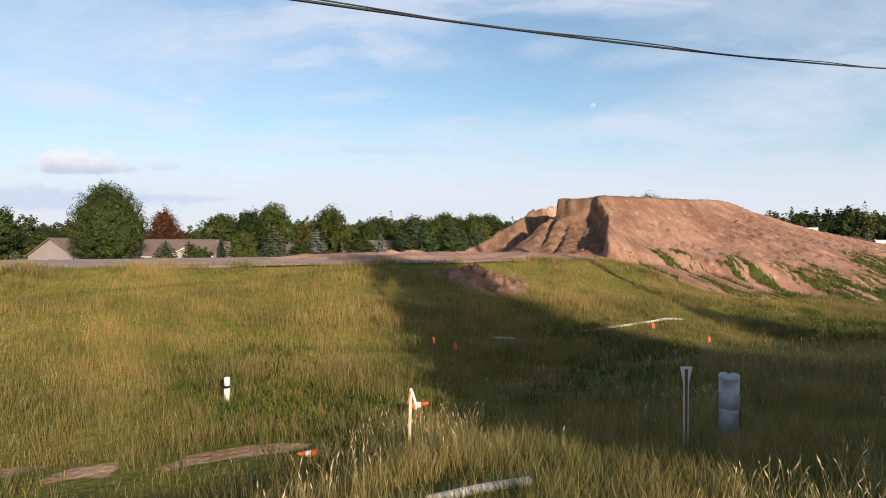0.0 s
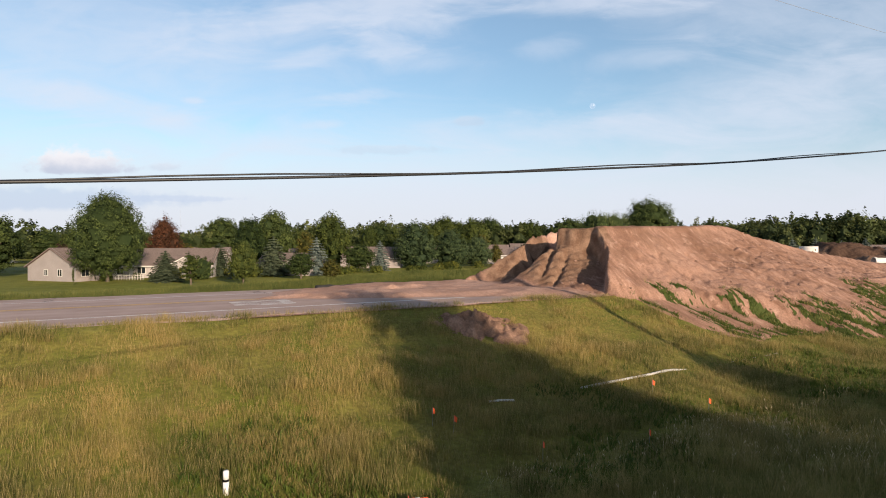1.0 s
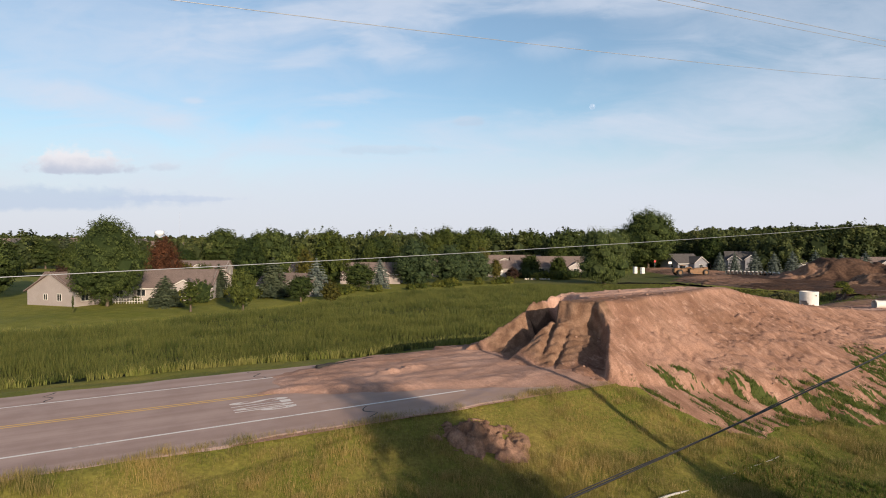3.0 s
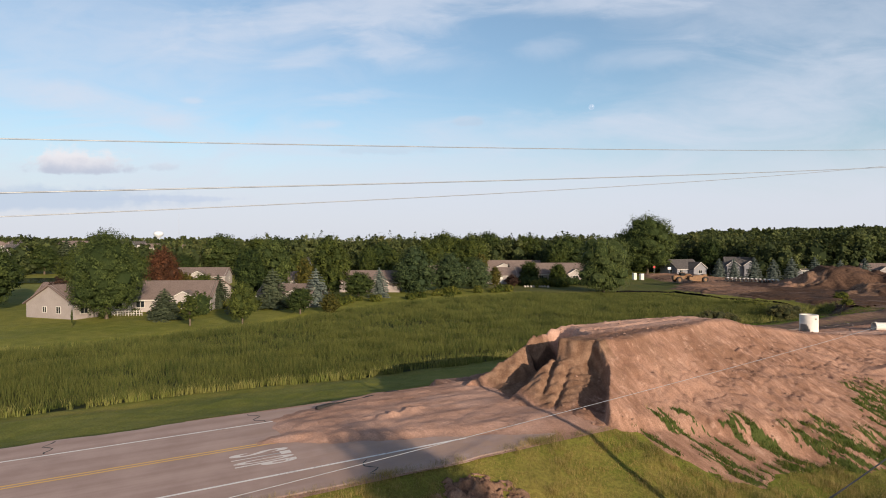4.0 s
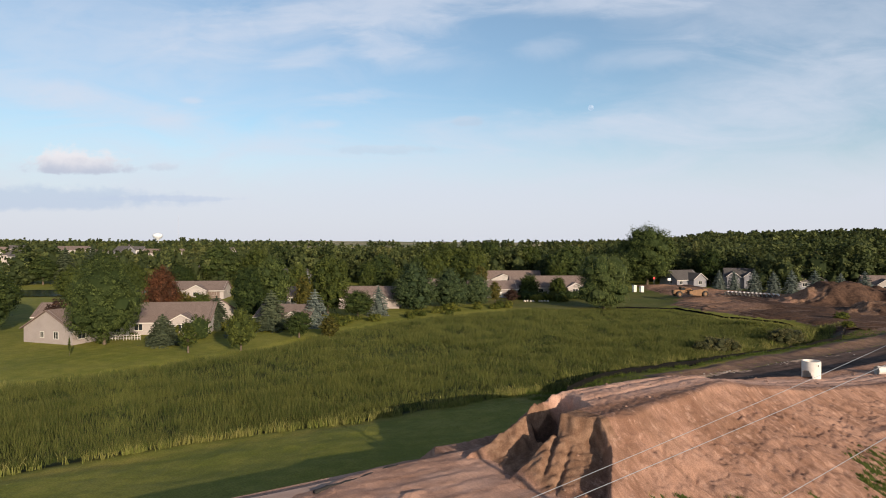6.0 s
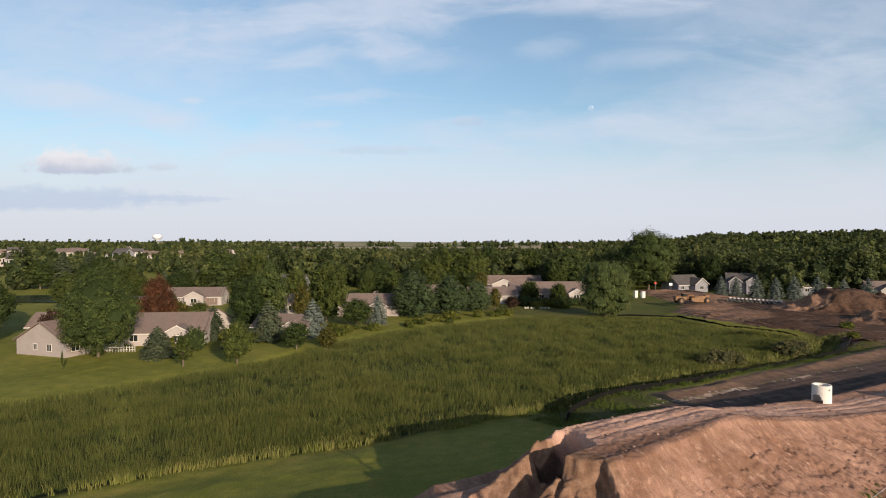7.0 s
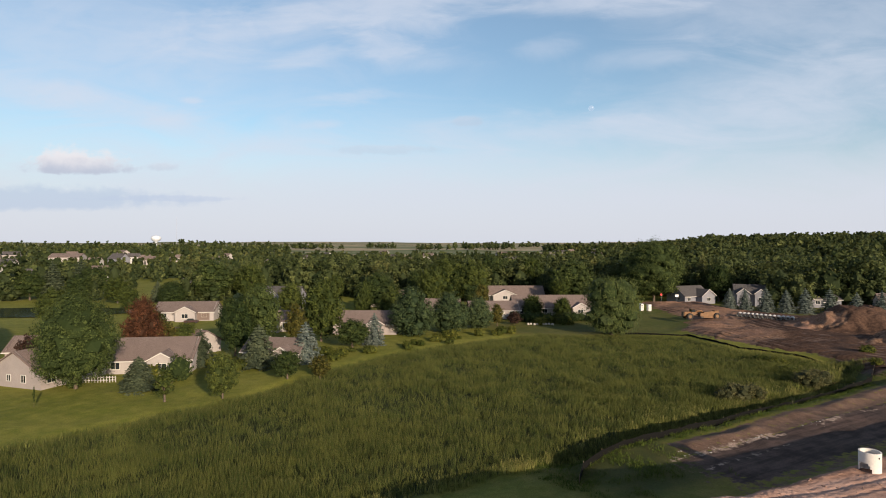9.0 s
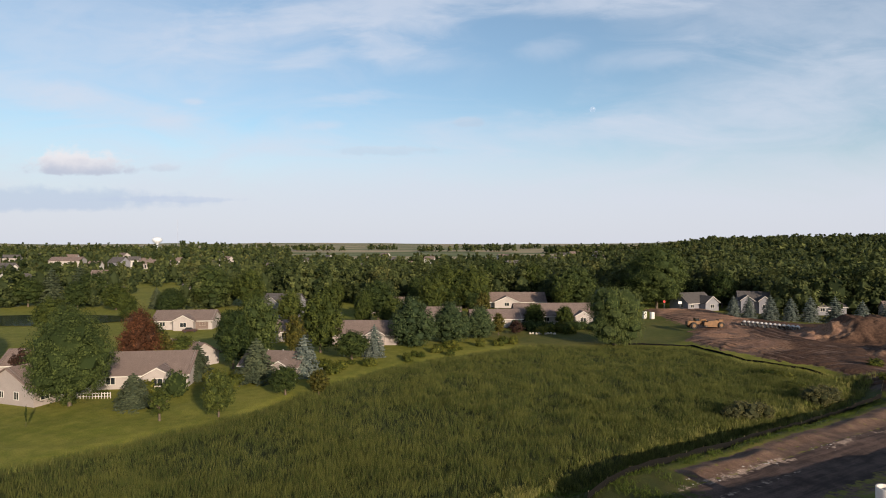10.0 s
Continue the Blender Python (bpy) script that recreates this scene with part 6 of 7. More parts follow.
def house(x, y, turn, length, width, wall_h, rise, label, siding="siding", roof="roof", wings=(), hip=0.0, windows=3, door=True, garage=False, chimney=False, z=None, ends=()):
    """A house with its long front along local x, facing -y. Wings: (x, width, forward, rise)."""
    z = land_xy(x, y) if z is None else z
    h = thing("house", pose(x, y, z, 0, 0, turn), label, "house")
    a, b = length / 2, width / 2
    bm = wall_block(bmesh.new(), -a, a, -b, b, -0.3, wall_h, 0 if hip else rise)
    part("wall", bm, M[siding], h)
    part("roof", gable_roof(bmesh.new(), -a, a, -b, b, wall_h, rise, hip=hip), M[roof], h, "weathered shingle roof")
    for wx, ww, fwd, wr in wings:
        rot = Matrix(((0, 1, 0, wx), (-1, 0, 0, -b), (0, 0, 1, 0), (0, 0, 0, 1)))
        bm = wall_block(bmesh.new(), -1.5, fwd, -ww / 2, ww / 2, -0.3, wall_h - 0.02, wr)
        bm.transform(rot)
        part("wall", bm, M[siding], h, "projecting gable wall")
        bm = gable_roof(bmesh.new(), -b, fwd, -ww / 2, ww / 2, wall_h - 0.02, wr, over=0.4)
        bm.transform(rot)
        part("roof", bm, M[roof], h, "gabled shingle roof")
        window_part(h, wx, -b - fwd, wall_h * 0.55, min(1.8, ww * 0.35), 1.25)
        bm = prism(bmesh.new(), [(wx - ww / 2 - 0.4, wall_h - 0.3), (wx - ww / 2 - 0.4, wall_h - 0.1), (wx, wall_h + wr + 0.02), (wx + ww / 2 + 0.4, wall_h - 0.1), (wx + ww / 2 + 0.4, wall_h - 0.3), (wx, wall_h + wr - 0.22)], 0.06, Matrix.Translation((0, -b - fwd - 0.47, 0)))
        part("bargeboard", bm, M["trim"], h, "white bargeboard")
    taken = [(wx - ww / 2 - 0.8, wx + ww / 2 + 0.8) for wx, ww, fwd, wr in wings]
    for i in range(windows):
        wx = -a + length * (i + 0.5) / windows
        if any(p < wx < q for p, q in taken):
            continue
        window_part(h, wx, -b, wall_h * 0.55, 1.5, 1.2)
    window_part(h, -a, -b * 0.35, wall_h * 0.55, 1.0, 1.2, "left")
    window_part(h, a, b * 0.2, wall_h * 0.55, 1.0, 1.2, "right")
    for wy, ww, wh in ends:
        window_part(h, -a, b * wy, wall_h * 0.55, ww, wh, "left")
    if door:
        bm = box(bmesh.new(), (-a + length * 0.62, -b - 0.05, 0.0), (-a + length * 0.62 + 1.0, -b - 0.002, 2.05))
        dr = part("door", bm, M["trim"], h, "white panelled door")
        part("door_handle", box(bmesh.new(), (-a + length * 0.62 + 0.85, -b - 0.1, 0.95), (-a + length * 0.62 + 0.92, -b - 0.05, 1.05)), M["steel"], dr)
    if garage:
        part("garage_door", box(bmesh.new(), (a * 0.35, -b - 0.06, 0.0), (a * 0.35 + 4.6, -b - 0.002, 2.2)), M["garage"], h, "dark brown panelled garage door")
    # vents and fascia
    for vx in (-a * 0.4, a * 0.15, a * 0.5):
        part("roof_vent", tube(bmesh.new(), [(vx, b * 0.25, wall_h + rise * 0.6), (vx, b * 0.25, wall_h + rise * 0.75 + 0.55)], 0.09, 6), M["trim"], h, "small white roof vent pipe")
    part("gutter", box(bmesh.new(), (-a - 0.45, -b - 0.62, wall_h - 0.45 * rise / b - 0.26), (a + 0.45, -b - 0.47, wall_h - 0.45 * rise / b - 0.06)), M["trim"], h, "white gutter")
    if chimney:
        part("chimney", box(bmesh.new(), (a * 0.3, 0.2, wall_h), (a * 0.3 + 0.7, 0.9, wall_h + rise + 0.8)), M["siding"], h)
    return h


LAB = "tan bungalow with a brown shingle roof"
# row along the marsh lawn
house(-69.4, 118.4, 71, 19.0, 12.2, 2.9, 3.3, LAB + ", gable end to the lawn", windows=5, z=-4.4, ends=((0.22, 0.8, 1.0),))
house(-56.0, 126.0, 8, 15.5, 11.5, 2.8, 3.2, LAB + " and a cream front gable", "siding_cream", wings=((3.0, 5.0, 2.2, 1.5),), windows=4, z=-4.4)
house(-57.0, 143.0, -30, 11.0, 8.0, 2.8, 2.4, LAB + " with a pale gable", "siding_cream", wings=((-1.0, 5.0, 1.6, 1.5),), z=-4.4)
house(-82.0, 134.0, 10, 14.0, 9.0, 2.8, 2.4, LAB + " in the second row", z=-4.4)
house(-81.5, 200.0, 6, 18.0, 10.0, 2.9, 2.6, LAB + " with a dark garage", "siding_cream", wings=((1.0, 6.0, 2.5, 1.7),), garage=True, z=-4.2)
house(-34.0, 132.5, -10, 12.0, 8.0, 2.7, 2.2, LAB + " half hidden by spruces", wings=((3.0, 3.6, 1.4, 1.2),), z=-4.4)
house(-43.5, 177.0, 4, 15.0, 9.0, 2.8, 2.5, LAB + " with a cream gable", "siding_cream", wings=((-4.0, 5.0, 2.0, 1.5),), z=-4.2)
house(-20.5, 172.0, 0, 17.0, 10.0, 2.9, 2.9, LAB + " behind the pines", wings=((3.0, 4.5, 2.0, 1.5),), z=-4.2)
house(-3.0, 206.0, -4, 18.0, 10.0, 2.9, 2.8, LAB + " beyond the pines", z=-4.0)
house(17.0, 203.0, 4, 16.0, 10.0, 2.8, 2.4, LAB + " at the lawn's edge", z=-4.0)
house(31.5, 262.0, 0, 23.0, 11.0, 2.3, 3.4, LAB + " and a wide white gable", "siding_cream", wings=((-5.0, 10.0, 2.5, 2.2),), z=-3.8)
house(38.0, 210.0, 2, 28.0, 11.0, 3.0, 3.5, LAB + " facing the marsh", "siding_cream", wings=((-8.0, 5.0, 2.0, 1.5), (7.5, 5.0, 2.0, 1.5)), windows=7, z=-4.0)
# beyond the site
house(101.5, 252.0, 22, 13.0, 10.0, 3.2, 3.6, "grey-sided house with a grey roof and pale front gable", "siding_grey_shaded", "roof_grey", wings=((3.0, 7.0, 3.0, 2.6),), garage=False, z=-4.2)
house(122.0, 243.0, -18, 11.0, 9.0, 4.8, 3.2, "two-storey grey house with gabled fronts", "siding_grey_shaded", "roof_grey", wings=((-3.0, 4.5, 2.0, 2.0), (3.0, 4.0, 2.0, 1.8)), z=-4.2)
house(143.0, 236.0, -12, 16.0, 9.0, 3.4, 3.2, "pale grey house behind spruces", "siding_grey_shaded", "roof_grey", wings=((-5.0, 5.0, 2.0, 2.2),), z=-4.2)
house(163.0, 220.0, -20, 12.0, 9.0, 3.2, 3.0, "tan house with a brown roof beyond the spruces", "siding_cream", "roof", wings=((0.0, 5.0, 2.0, 2.0),), z=-4.2)
house(86.0, 305.0, 20, 12.0, 9.0, 3.2, 3.0, "house among the trees with a brown roof", "siding_cream", "roof", z=-4.0)
# further off on the left
house(-122.0, 299.0, 12, 8.0, 7.0, 5.0, 2.0, "white two-storey house with a grey roof", "siding_white", "roof_grey", windows=3, z=-4.0)
house(-164.0, 300.0, 8, 15.0, 9.0, 3.0, 2.6, "white bungalow among trees", "siding_white", "roof", wings=((2.0, 5.0, 2.0, 1.6),), z=-4.0)
house(-58.0, 228.0, -10, 13.0, 9.0, 5.2, 3.0, "grey-roofed two-storey house among trees", "siding_grey_shaded", "roof_grey", wings=((-2.0, 5.0, 2.0, 2.2),), z=-4.0)
house(-22.0, 240.0, 4, 14.0, 9.0, 3.0, 2.8, "brown-roofed house among trees", "siding", "roof", z=-4.0)

# ---- far woods and far houses ----
far_rng = random.Random(77)
HOLES = [(-58, 250, 30), (-120, 284, 30), (-160, 285, 28), (-82, 215, 24), (31, 262, 16)]


def clear(x, y):
    """Whether the spot is open ground."""
    s, n = (float(v) for v in sn(x, y))
    if float(inside(MARSH, np.array([s]), np.array([n]))[0]) > -26 and n < 150 and s < 112:
        return True
    if float(inside(MARSH, np.array([s]), np.array([n]))[0]) > -6 or float(inside(PAD, np.array([s]), np.array([n]))[0]) > -24 or n < 60:
        return True
    return False


def woods_mesh(specs):
    V_, F_, T_, S_, o = [], [], [], [], 0
    shells = {}
    for tier, count, size in ((0, 100, 0.105), (1, 160, 0.074), (2, 320, 0.048), (3, 640, 0.036)):
        for seed in range(7):
            r = np.random.RandomState(200 + seed)
            shape = ("round", "oval", "cone", "vase", "round", "oval", "spire")[seed]
            lobes = lobes_round(300 + seed, 1.0, 0.36, 0.10, (7, 12, 18, 26)[tier], shape)
            p, d = tufts(r, lobes, count, 0.075)
            v, f = leaf_cards(p, d, np.full(len(p), size), seed)
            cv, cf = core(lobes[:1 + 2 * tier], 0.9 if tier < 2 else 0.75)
            # Zeros give the cores the darkest tone, as shade inside the crown.
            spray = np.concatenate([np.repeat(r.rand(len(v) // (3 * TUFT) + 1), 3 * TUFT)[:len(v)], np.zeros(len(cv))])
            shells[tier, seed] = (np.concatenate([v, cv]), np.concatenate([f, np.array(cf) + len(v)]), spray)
    for x, y, z, h, w, kind, a in specs:
        d = math.hypot(x, y)
        v, f, spray = shells[3 if d < 330 else 2 if d < 440 else 1 if d < 700 else 0, kind]
        c, s_ = math.cos(a), math.sin(a)
        q = v * (h * w, h * w, h)
        V_.append(np.stack([q[:, 0] * c - q[:, 1] * s_, q[:, 0] * s_ + q[:, 1] * c, q[:, 2]], -1) + (x, y, z))
        T_.append(np.full(len(q), far_rng.random()))
        S_.append(spray)
        F_.append(f + o)
        o += len(v)
    me = mesh("far_woods", np.concatenate(V_), np.concatenate(F_), M["woods"], False, {"tint": np.concatenate(T_), "spray": np.concatenate(S_)})
    return me


def far_woods():
    specs = []
    keys = ("maple", "ash", "ash2", "maple", "ash")
    made = 0
    for i in range(8200):
        a = radians(far_rng.uniform(-41, 42))
        far = far_rng.random()
        d = 165 + (1250 if a > 0.30 else 900 if a > 0.2 else 620 if a > -0.25 else 1500) * far ** 1.35
        x, y = d * math.sin(a), d * math.cos(a)
        if clear(x, y):
            continue
        if any(math.hypot(x - hx, y - hy) < hr for hx, hy, hr in HOLES):
            continue
        if y < 250 and x < 75:
            continue
        z = land_xy(x, y)
        dense = fbm(np.array([x * 0.012]), np.array([y * 0.012]), 3, 3)[0]
        if far_rng.random() > (0.74 if x / y > 0.3 else 0.58) + 1.3 * dense:
            continue
        right = x / y > 0.30
        h = far_rng.uniform(9.5, 17.8) + (1.5 if right else 0.0)
        if d > 400 and not right:
            h *= 0.78 if d < 800 else 0.9
        if d < 262 and made < 70:
            plant(keys[made % 5], x, y, h * 0.95, far_rng.uniform(0.9, 1.25), z)
            made += 1
        else:
            specs.append((x, y, z - 0.3, h, far_rng.uniform(0.75, 1.3), far_rng.randrange(7), far_rng.uniform(0, 6.28)))
    # hedgerows and copses on the far hills
    for cx, cy, k, spread_ in ((-310, 1500, 30, 60), (-170, 1700, 24, 50), (300, 1300, 110, 75), (150, 1700, 60, 130), (480, 1500, 70, 160), (60, 1500, 40, 120), (-700, 1900, 40, 150), (900, 1500, 110, 320), (620, 1150, 90, 200), (820, 1050, 90, 200)):
        for i in range(k):
            x, y = cx + far_rng.uniform(-spread_, spread_), cy + far_rng.uniform(-22, 22)
            specs.append((x, y, land_xy(x, y) - 0.5, far_rng.uniform(11, 17), far_rng.uniform(1.0, 1.5), far_rng.randrange(5), far_rng.uniform(0, 6.28)))
    tagged(new("far_woods", woods_mesh(specs)), "wide spread of dark green trees reaching the horizon", "woods", kind="stuff")
    return len(specs), made


far_woods()


def far_house(x, y, turn, w, d, h, rise, siding, roof):
    z = land_xy(x, y)
    ob = thing("house", pose(x, y, z, 0, 0, turn), "small distant house showing above the trees", "house", "distant houses")
    part("wall", wall_block(bmesh.new(), -w / 2, w / 2, -d / 2, d / 2, -0.5, h, rise), M[siding], ob)
    part("roof", gable_roof(bmesh.new(), -w / 2, w / 2, -d / 2, d / 2, h, rise), M[roof], ob)
    for i in (-0.3, 0.0, 0.3):
        part("window", box(bmesh.new(), (i * w - 0.6, -d / 2 - 0.05, h * 0.4), (i * w + 0.6, -d / 2 - 0.002, h * 0.8)), M["glass"], ob)


for i in range(52):
    d = 430 + 560 * far_rng.random()
    a = radians(far_rng.uniform(-37, 24))
    far_house(d * math.sin(a), d * math.cos(a), far_rng.uniform(-50, 50), far_rng.uniform(9, 14), 8, far_rng.choice((5.0, 7.0, 8.5)), 3.0, far_rng.choice(("siding_white", "siding_cream", "siding_white", "siding_white")), far_rng.choice(("roof", "roof_grey")))
far_house(-316, 510, 10, 24, 14, 9, 3, "siding_cream", "roof")
far_house(-262, 490, -20, 13, 10, 9, 4, "siding_grey_shaded", "roof_grey")
far_house(-222, 400, 14, 15, 9, 5.5, 3, "siding_white", "roof")

# pond behind the left-hand houses
bm = bmesh.new()
vs_ = [bm.verts.new((-142 + 36 * math.cos(a) * (1 + 0.1 * math.sin(3 * a)), 217 + 15 * math.sin(a), -4.15)) for a in [i * math.tau / 40 for i in range(40)]]
bm.faces.new(vs_)
tagged(new("pond_water", bm_mesh("pond_water", bm, M["water"])), "small dark pond behind the houses", "pond", kind="structure")

# ---- water tower ----
tower = thing("water_tower", pose(-690, 1440, land_xy(-690, 1440)), "white water tower with a rounded tank", "water tower")
tz = 35 - land_xy(-690, 1440)
prof = [(3.0, 0), (2.1, 6), (2.1, tz - 16), (4.2, tz - 12), (9.0, tz - 9), (11.5, tz - 5), (11.8, tz - 3), (10.5, tz), (7.0, tz + 2.2), (2.5, tz + 3.2), (0.3, tz + 3.4)]
bm = bmesh.new()
rings = [[bm.verts.new((r * math.cos(k * math.tau / 24), r * math.sin(k * math.tau / 24), z)) for k in range(24)] for r, z in prof]
for u, v in zip(rings, rings[1:]):
    for k in range(24):
        bm.faces.new((u[k], u[(k + 1) % 24], v[(k + 1) % 24], v[k]))
part("tank", bm, M["tower"], tower, smooth=True)
mast = thing("radio_mast", pose(-640, 1440, land_xy(-640, 1440)), "thin grey radio mast", "mast")
part("shaft", tube(bmesh.new(), [(0, 0, 0), (0, 0, 75)], [0.3, 0.15], 5), M["steel"], mast)

# ---- moon ----
eye = Vector((0, 0, 0.85))
way = Vector(((1048 - 784) / 1045.8, 1.0, (441 - 188) / 1045.8 - 0.0105)).normalized()
bm = bmesh.new()
bmesh.ops.create_uvsphere(bm, u_segments=32, v_segments=16, radius=19.5)
moon = new("moon", bm_mesh("moon", bm, M["moon"], True))
moon.matrix_basis = Matrix.Translation(eye + way * 4300)
tagged(moon, "pale daytime moon", "moon", kind="structure")

# ---- utility line ----
WD = np.array((0.848, 0.530))
WN = np.array((-0.530, 0.848))


def on_line(s, n, z):
    return (s * WD[0] + n * WN[0], s * WD[1] + n * WN[1], z)


S_RIGHT, S_LEFT = 21.0, -68.0


def wire(name, n, zc, radius, mat, label, sides=5, wob=0.0, phase=0.0):
    pts = []
    for i in range(89):
        s = S_LEFT + (S_RIGHT - S_LEFT) * i / 88
        a = s * 1.15 + phase
        pts.append(on_line(s, n + wob * math.cos(a), zc[0] + zc[1] * s + zc[2] * s * s + wob * math.sin(a)))
    bm = tube(bmesh.new(), pts, radius, sides)
    return tagged(new(name, bm_mesh(name, bm, mat, True)), label, "power line", "overhead wires")


WIRES = {"a": (6.2, (10.428, 0.0675, 0.0007)), "b": (5.1, (9.913, 0.0734, 0.0006)), "c": (7.35, (9.852, 0.0768, 0.0010)), "n": (6.4, (6.96, 0.0312, 0.0008))}
for key in "abc":
    wire("power_wire", WIRES[key][0], WIRES[key][1], 0.0052, M["wire"], "bare silvery power wire strung between poles")
wire("neutral_wire", WIRES["n"][0], WIRES["n"][1], 0.0036, M["wire"], "thin bare neutral wire below the power wires")
CABLE = (3.25, 0.0715, 0.0018)
wire("telephone_cable", 6.1, CABLE, 0.016, M["cable"], "thick black telephone cable slung between poles", 7)
wire("telephone_cable", 6.1, (CABLE[0] + 0.022, CABLE[1], CABLE[2]), 0.009, M["cable"], "thin black cable lashed to a thicker one", 6, 0.02)


def utility_pole(s):
    x, y, _ = on_line(s, 6.3, 0)
    z = land_xy(x, y)
    top = WIRES["b"][1][0] + WIRES["b"][1][1] * s + WIRES["b"][1][2] * s * s
    p = thing("utility_pole", pose(x, y, z, 0, 0, 0), "weathered wooden utility pole with one crossarm", "utility pole", "utility poles")
    part("pole", tube(bmesh.new(), [(0, 0, -0.5), (0, 0, top - z + 0.35)], [0.19, 0.12], 10), M["pole_wood"], p, smooth=True)
    bm = box(bmesh.new(), (-0.06, -1.45, top - z - 0.25), (0.06, 1.3, top - z - 0.12))
    bm.transform(Matrix(((WD[0], WN[0], 0, 0), (WD[1], WN[1], 0, 0), (0, 0, 1, 0), (0, 0, 0, 1))))
    part("crossarm", bm, M["pole_wood"], p)
    for key in "abc":
        n0, zc = WIRES[key]
        zz = zc[0] + zc[1] * s + zc[2] * s * s - z
        o = Vector(on_line(0, n0 - 6.3, 0))
        foot = top - z - 0.12 if key != "a" else top - z + 0.3
        part("insulator", tube(bmesh.new(), [(o.x, o.y, foot), (o.x, o.y, max(zz - 0.01, foot + 0.05))], [0.05, 0.035], 8), M["grey_plastic"], p)
    return p


utility_pole(S_RIGHT)
utility_pole(S_LEFT)

# ---- things in the ditch ----


def ground_pose(x, y, turn=0.0, lift=0.0, rx=0.0, ry=0.0):
    return pose(x, y, land_xy(x, y) + lift, rx, ry, turn)


def turned(profile, sides=20):
    bm = bmesh.new()
    rg = [[bm.verts.new((r * math.cos(k * math.tau / sides), r * math.sin(k * math.tau / sides), z)) for k in range(sides)] for r, z in profile]
    for u, v in zip(rg, rg[1:]):
        for k in range(sides):
            bm.faces.new((u[k], u[(k + 1) % sides], v[(k + 1) % sides], v[k]))
    bm.faces.new(rg[-1])
    bm.faces.new(rg[0][::-1])
    return bm


def pedestal():
    p = thing("utility_pedestal", ground_pose(3.93, 8.1, 20), "round grey utility pedestal standing in long grass", "utility pedestal")
    zt = -0.95 - land_xy(3.93, 8.1)
    part("housing", turned([(0.130, -0.1), (0.130, zt - 0.52), (0.126, zt - 0.51), (0.126, zt - 0.49), (0.130, zt - 0.48), (0.130, zt - 0.06)], 28), M["steel"], p, "scuffed grey metal housing", True)
    part("cap", turned([(0.135, zt - 0.06), (0.135, zt - 0.02), (0.12, zt), (0.03, zt + 0.012)], 28), M["grey_plastic"], p, "flat domed cap")
    part("knob", turned([(0.03, zt + 0.01), (0.03, zt + 0.045), (0.02, zt + 0.05)], 10), M["machine_dark"], p)
    part("hasp", box(bmesh.new(), (0.06, -0.135, zt - 0.72), (0.10, -0.105, zt - 0.46), 0.006), M["machine_dark"], p)
    part("band", turned([(0.1325, zt - 0.50), (0.1325, zt - 0.47)], 28), M["grey_plastic"], p)


def marker():
    x, y = 3.3, 8.0
    p = thing("marker_post", ground_pose(x, y, 0), "grey flexible marker post with a flared top", "marker post")
    zt = -0.83 - land_xy(x, y)
    bm = prism(bmesh.new(), [(-0.035, -0.1), (0.035, -0.1), (0.035, zt - 0.22), (0.085, zt), (-0.085, zt), (-0.035, zt - 0.22)], 0.012)
    part("blade", bm, M["pvc"], p)
    bm = prism(bmesh.new(), [(-0.012, 0.0), (0.012, 0.0), (0.02, zt - 0.03), (-0.02, zt - 0.03)], 0.008, Matrix.Translation((0, -0.0085, 0)))
    part("rib", bm, M["machine_dark"], p, "dark centre stripe")


def survey_stake(x, y, zt_world):
    p = thing("survey_stake", ground_pose(x, y, 12, 0, 0, 2.0), "tall pale pine survey stake with orange ribbon", "survey stake")
    zt = zt_world - land_xy(x, y)
    part("lath", prism(bmesh.new(), [(-0.022, -0.15), (0.022, -0.15), (0.022, zt), (-0.022, zt)], 0.012), M["lath"], p)
    part("ribbon", prism(bmesh.new(), [(0.0, zt - 0.04), (0.03, zt - 0.03), (0.10, zt - 0.24), (0.085, zt - 0.34), (0.05, zt - 0.2)], 0.006, Matrix.Translation((0, -0.012, 0))), M["white_plastic"], p, "pale fluttering ribbon")
    part("ribbon", prism(bmesh.new(), [(-0.02, zt - 0.05), (0.0, zt - 0.03), (-0.03, zt - 0.2), (-0.06, zt - 0.26)], 0.005, Matrix.Translation((0, -0.016, 0))), M["orange"], p, "orange ribbon")


def cone(x, y, turn, pitch, lift, size=0.8):
    p = thing("traffic_cone", ground_pose(x, y, turn, lift, 0, pitch), "orange traffic cone with a white collar, lying in the grass", "traffic cone", "fallen cones")
    part("body", turned([(0.105, 0.0), (0.085, 0.14)], 18), M["orange"], p, smooth=True)
    part("collar", turned([(0.0852, 0.14), (0.066, 0.27)], 18), M["white_plastic"], p, "white reflective collar", True)
    part("tip", turned([(0.066, 0.27), (0.032, 0.46), (0.02, 0.47)], 18), M["orange"], p, smooth=True)
    part("foot", box(bmesh.new(), (-0.125, -0.125, -0.025), (0.125, 0.125, 0.0), 0.01), M["orange"], p, "square orange foot")
    p.scale = (size, size, size)


def white_post():
    x, y = -4.36, 11.9
    p = thing("marker_stub", ground_pose(x, y, 10), "short white plastic post with a dark band", "marker post")
    part("lower", turned([(0.06, -0.1), (0.06, 0.26)], 14), M["white_plastic"], p, smooth=True)
    part("band", turned([(0.058, 0.26), (0.058, 0.31)], 14), M["black"], p, "dark band")
    part("upper", turned([(0.06, 0.31), (0.058, 0.46), (0.045, 0.48)], 14), M["white_plastic"], p, smooth=True)


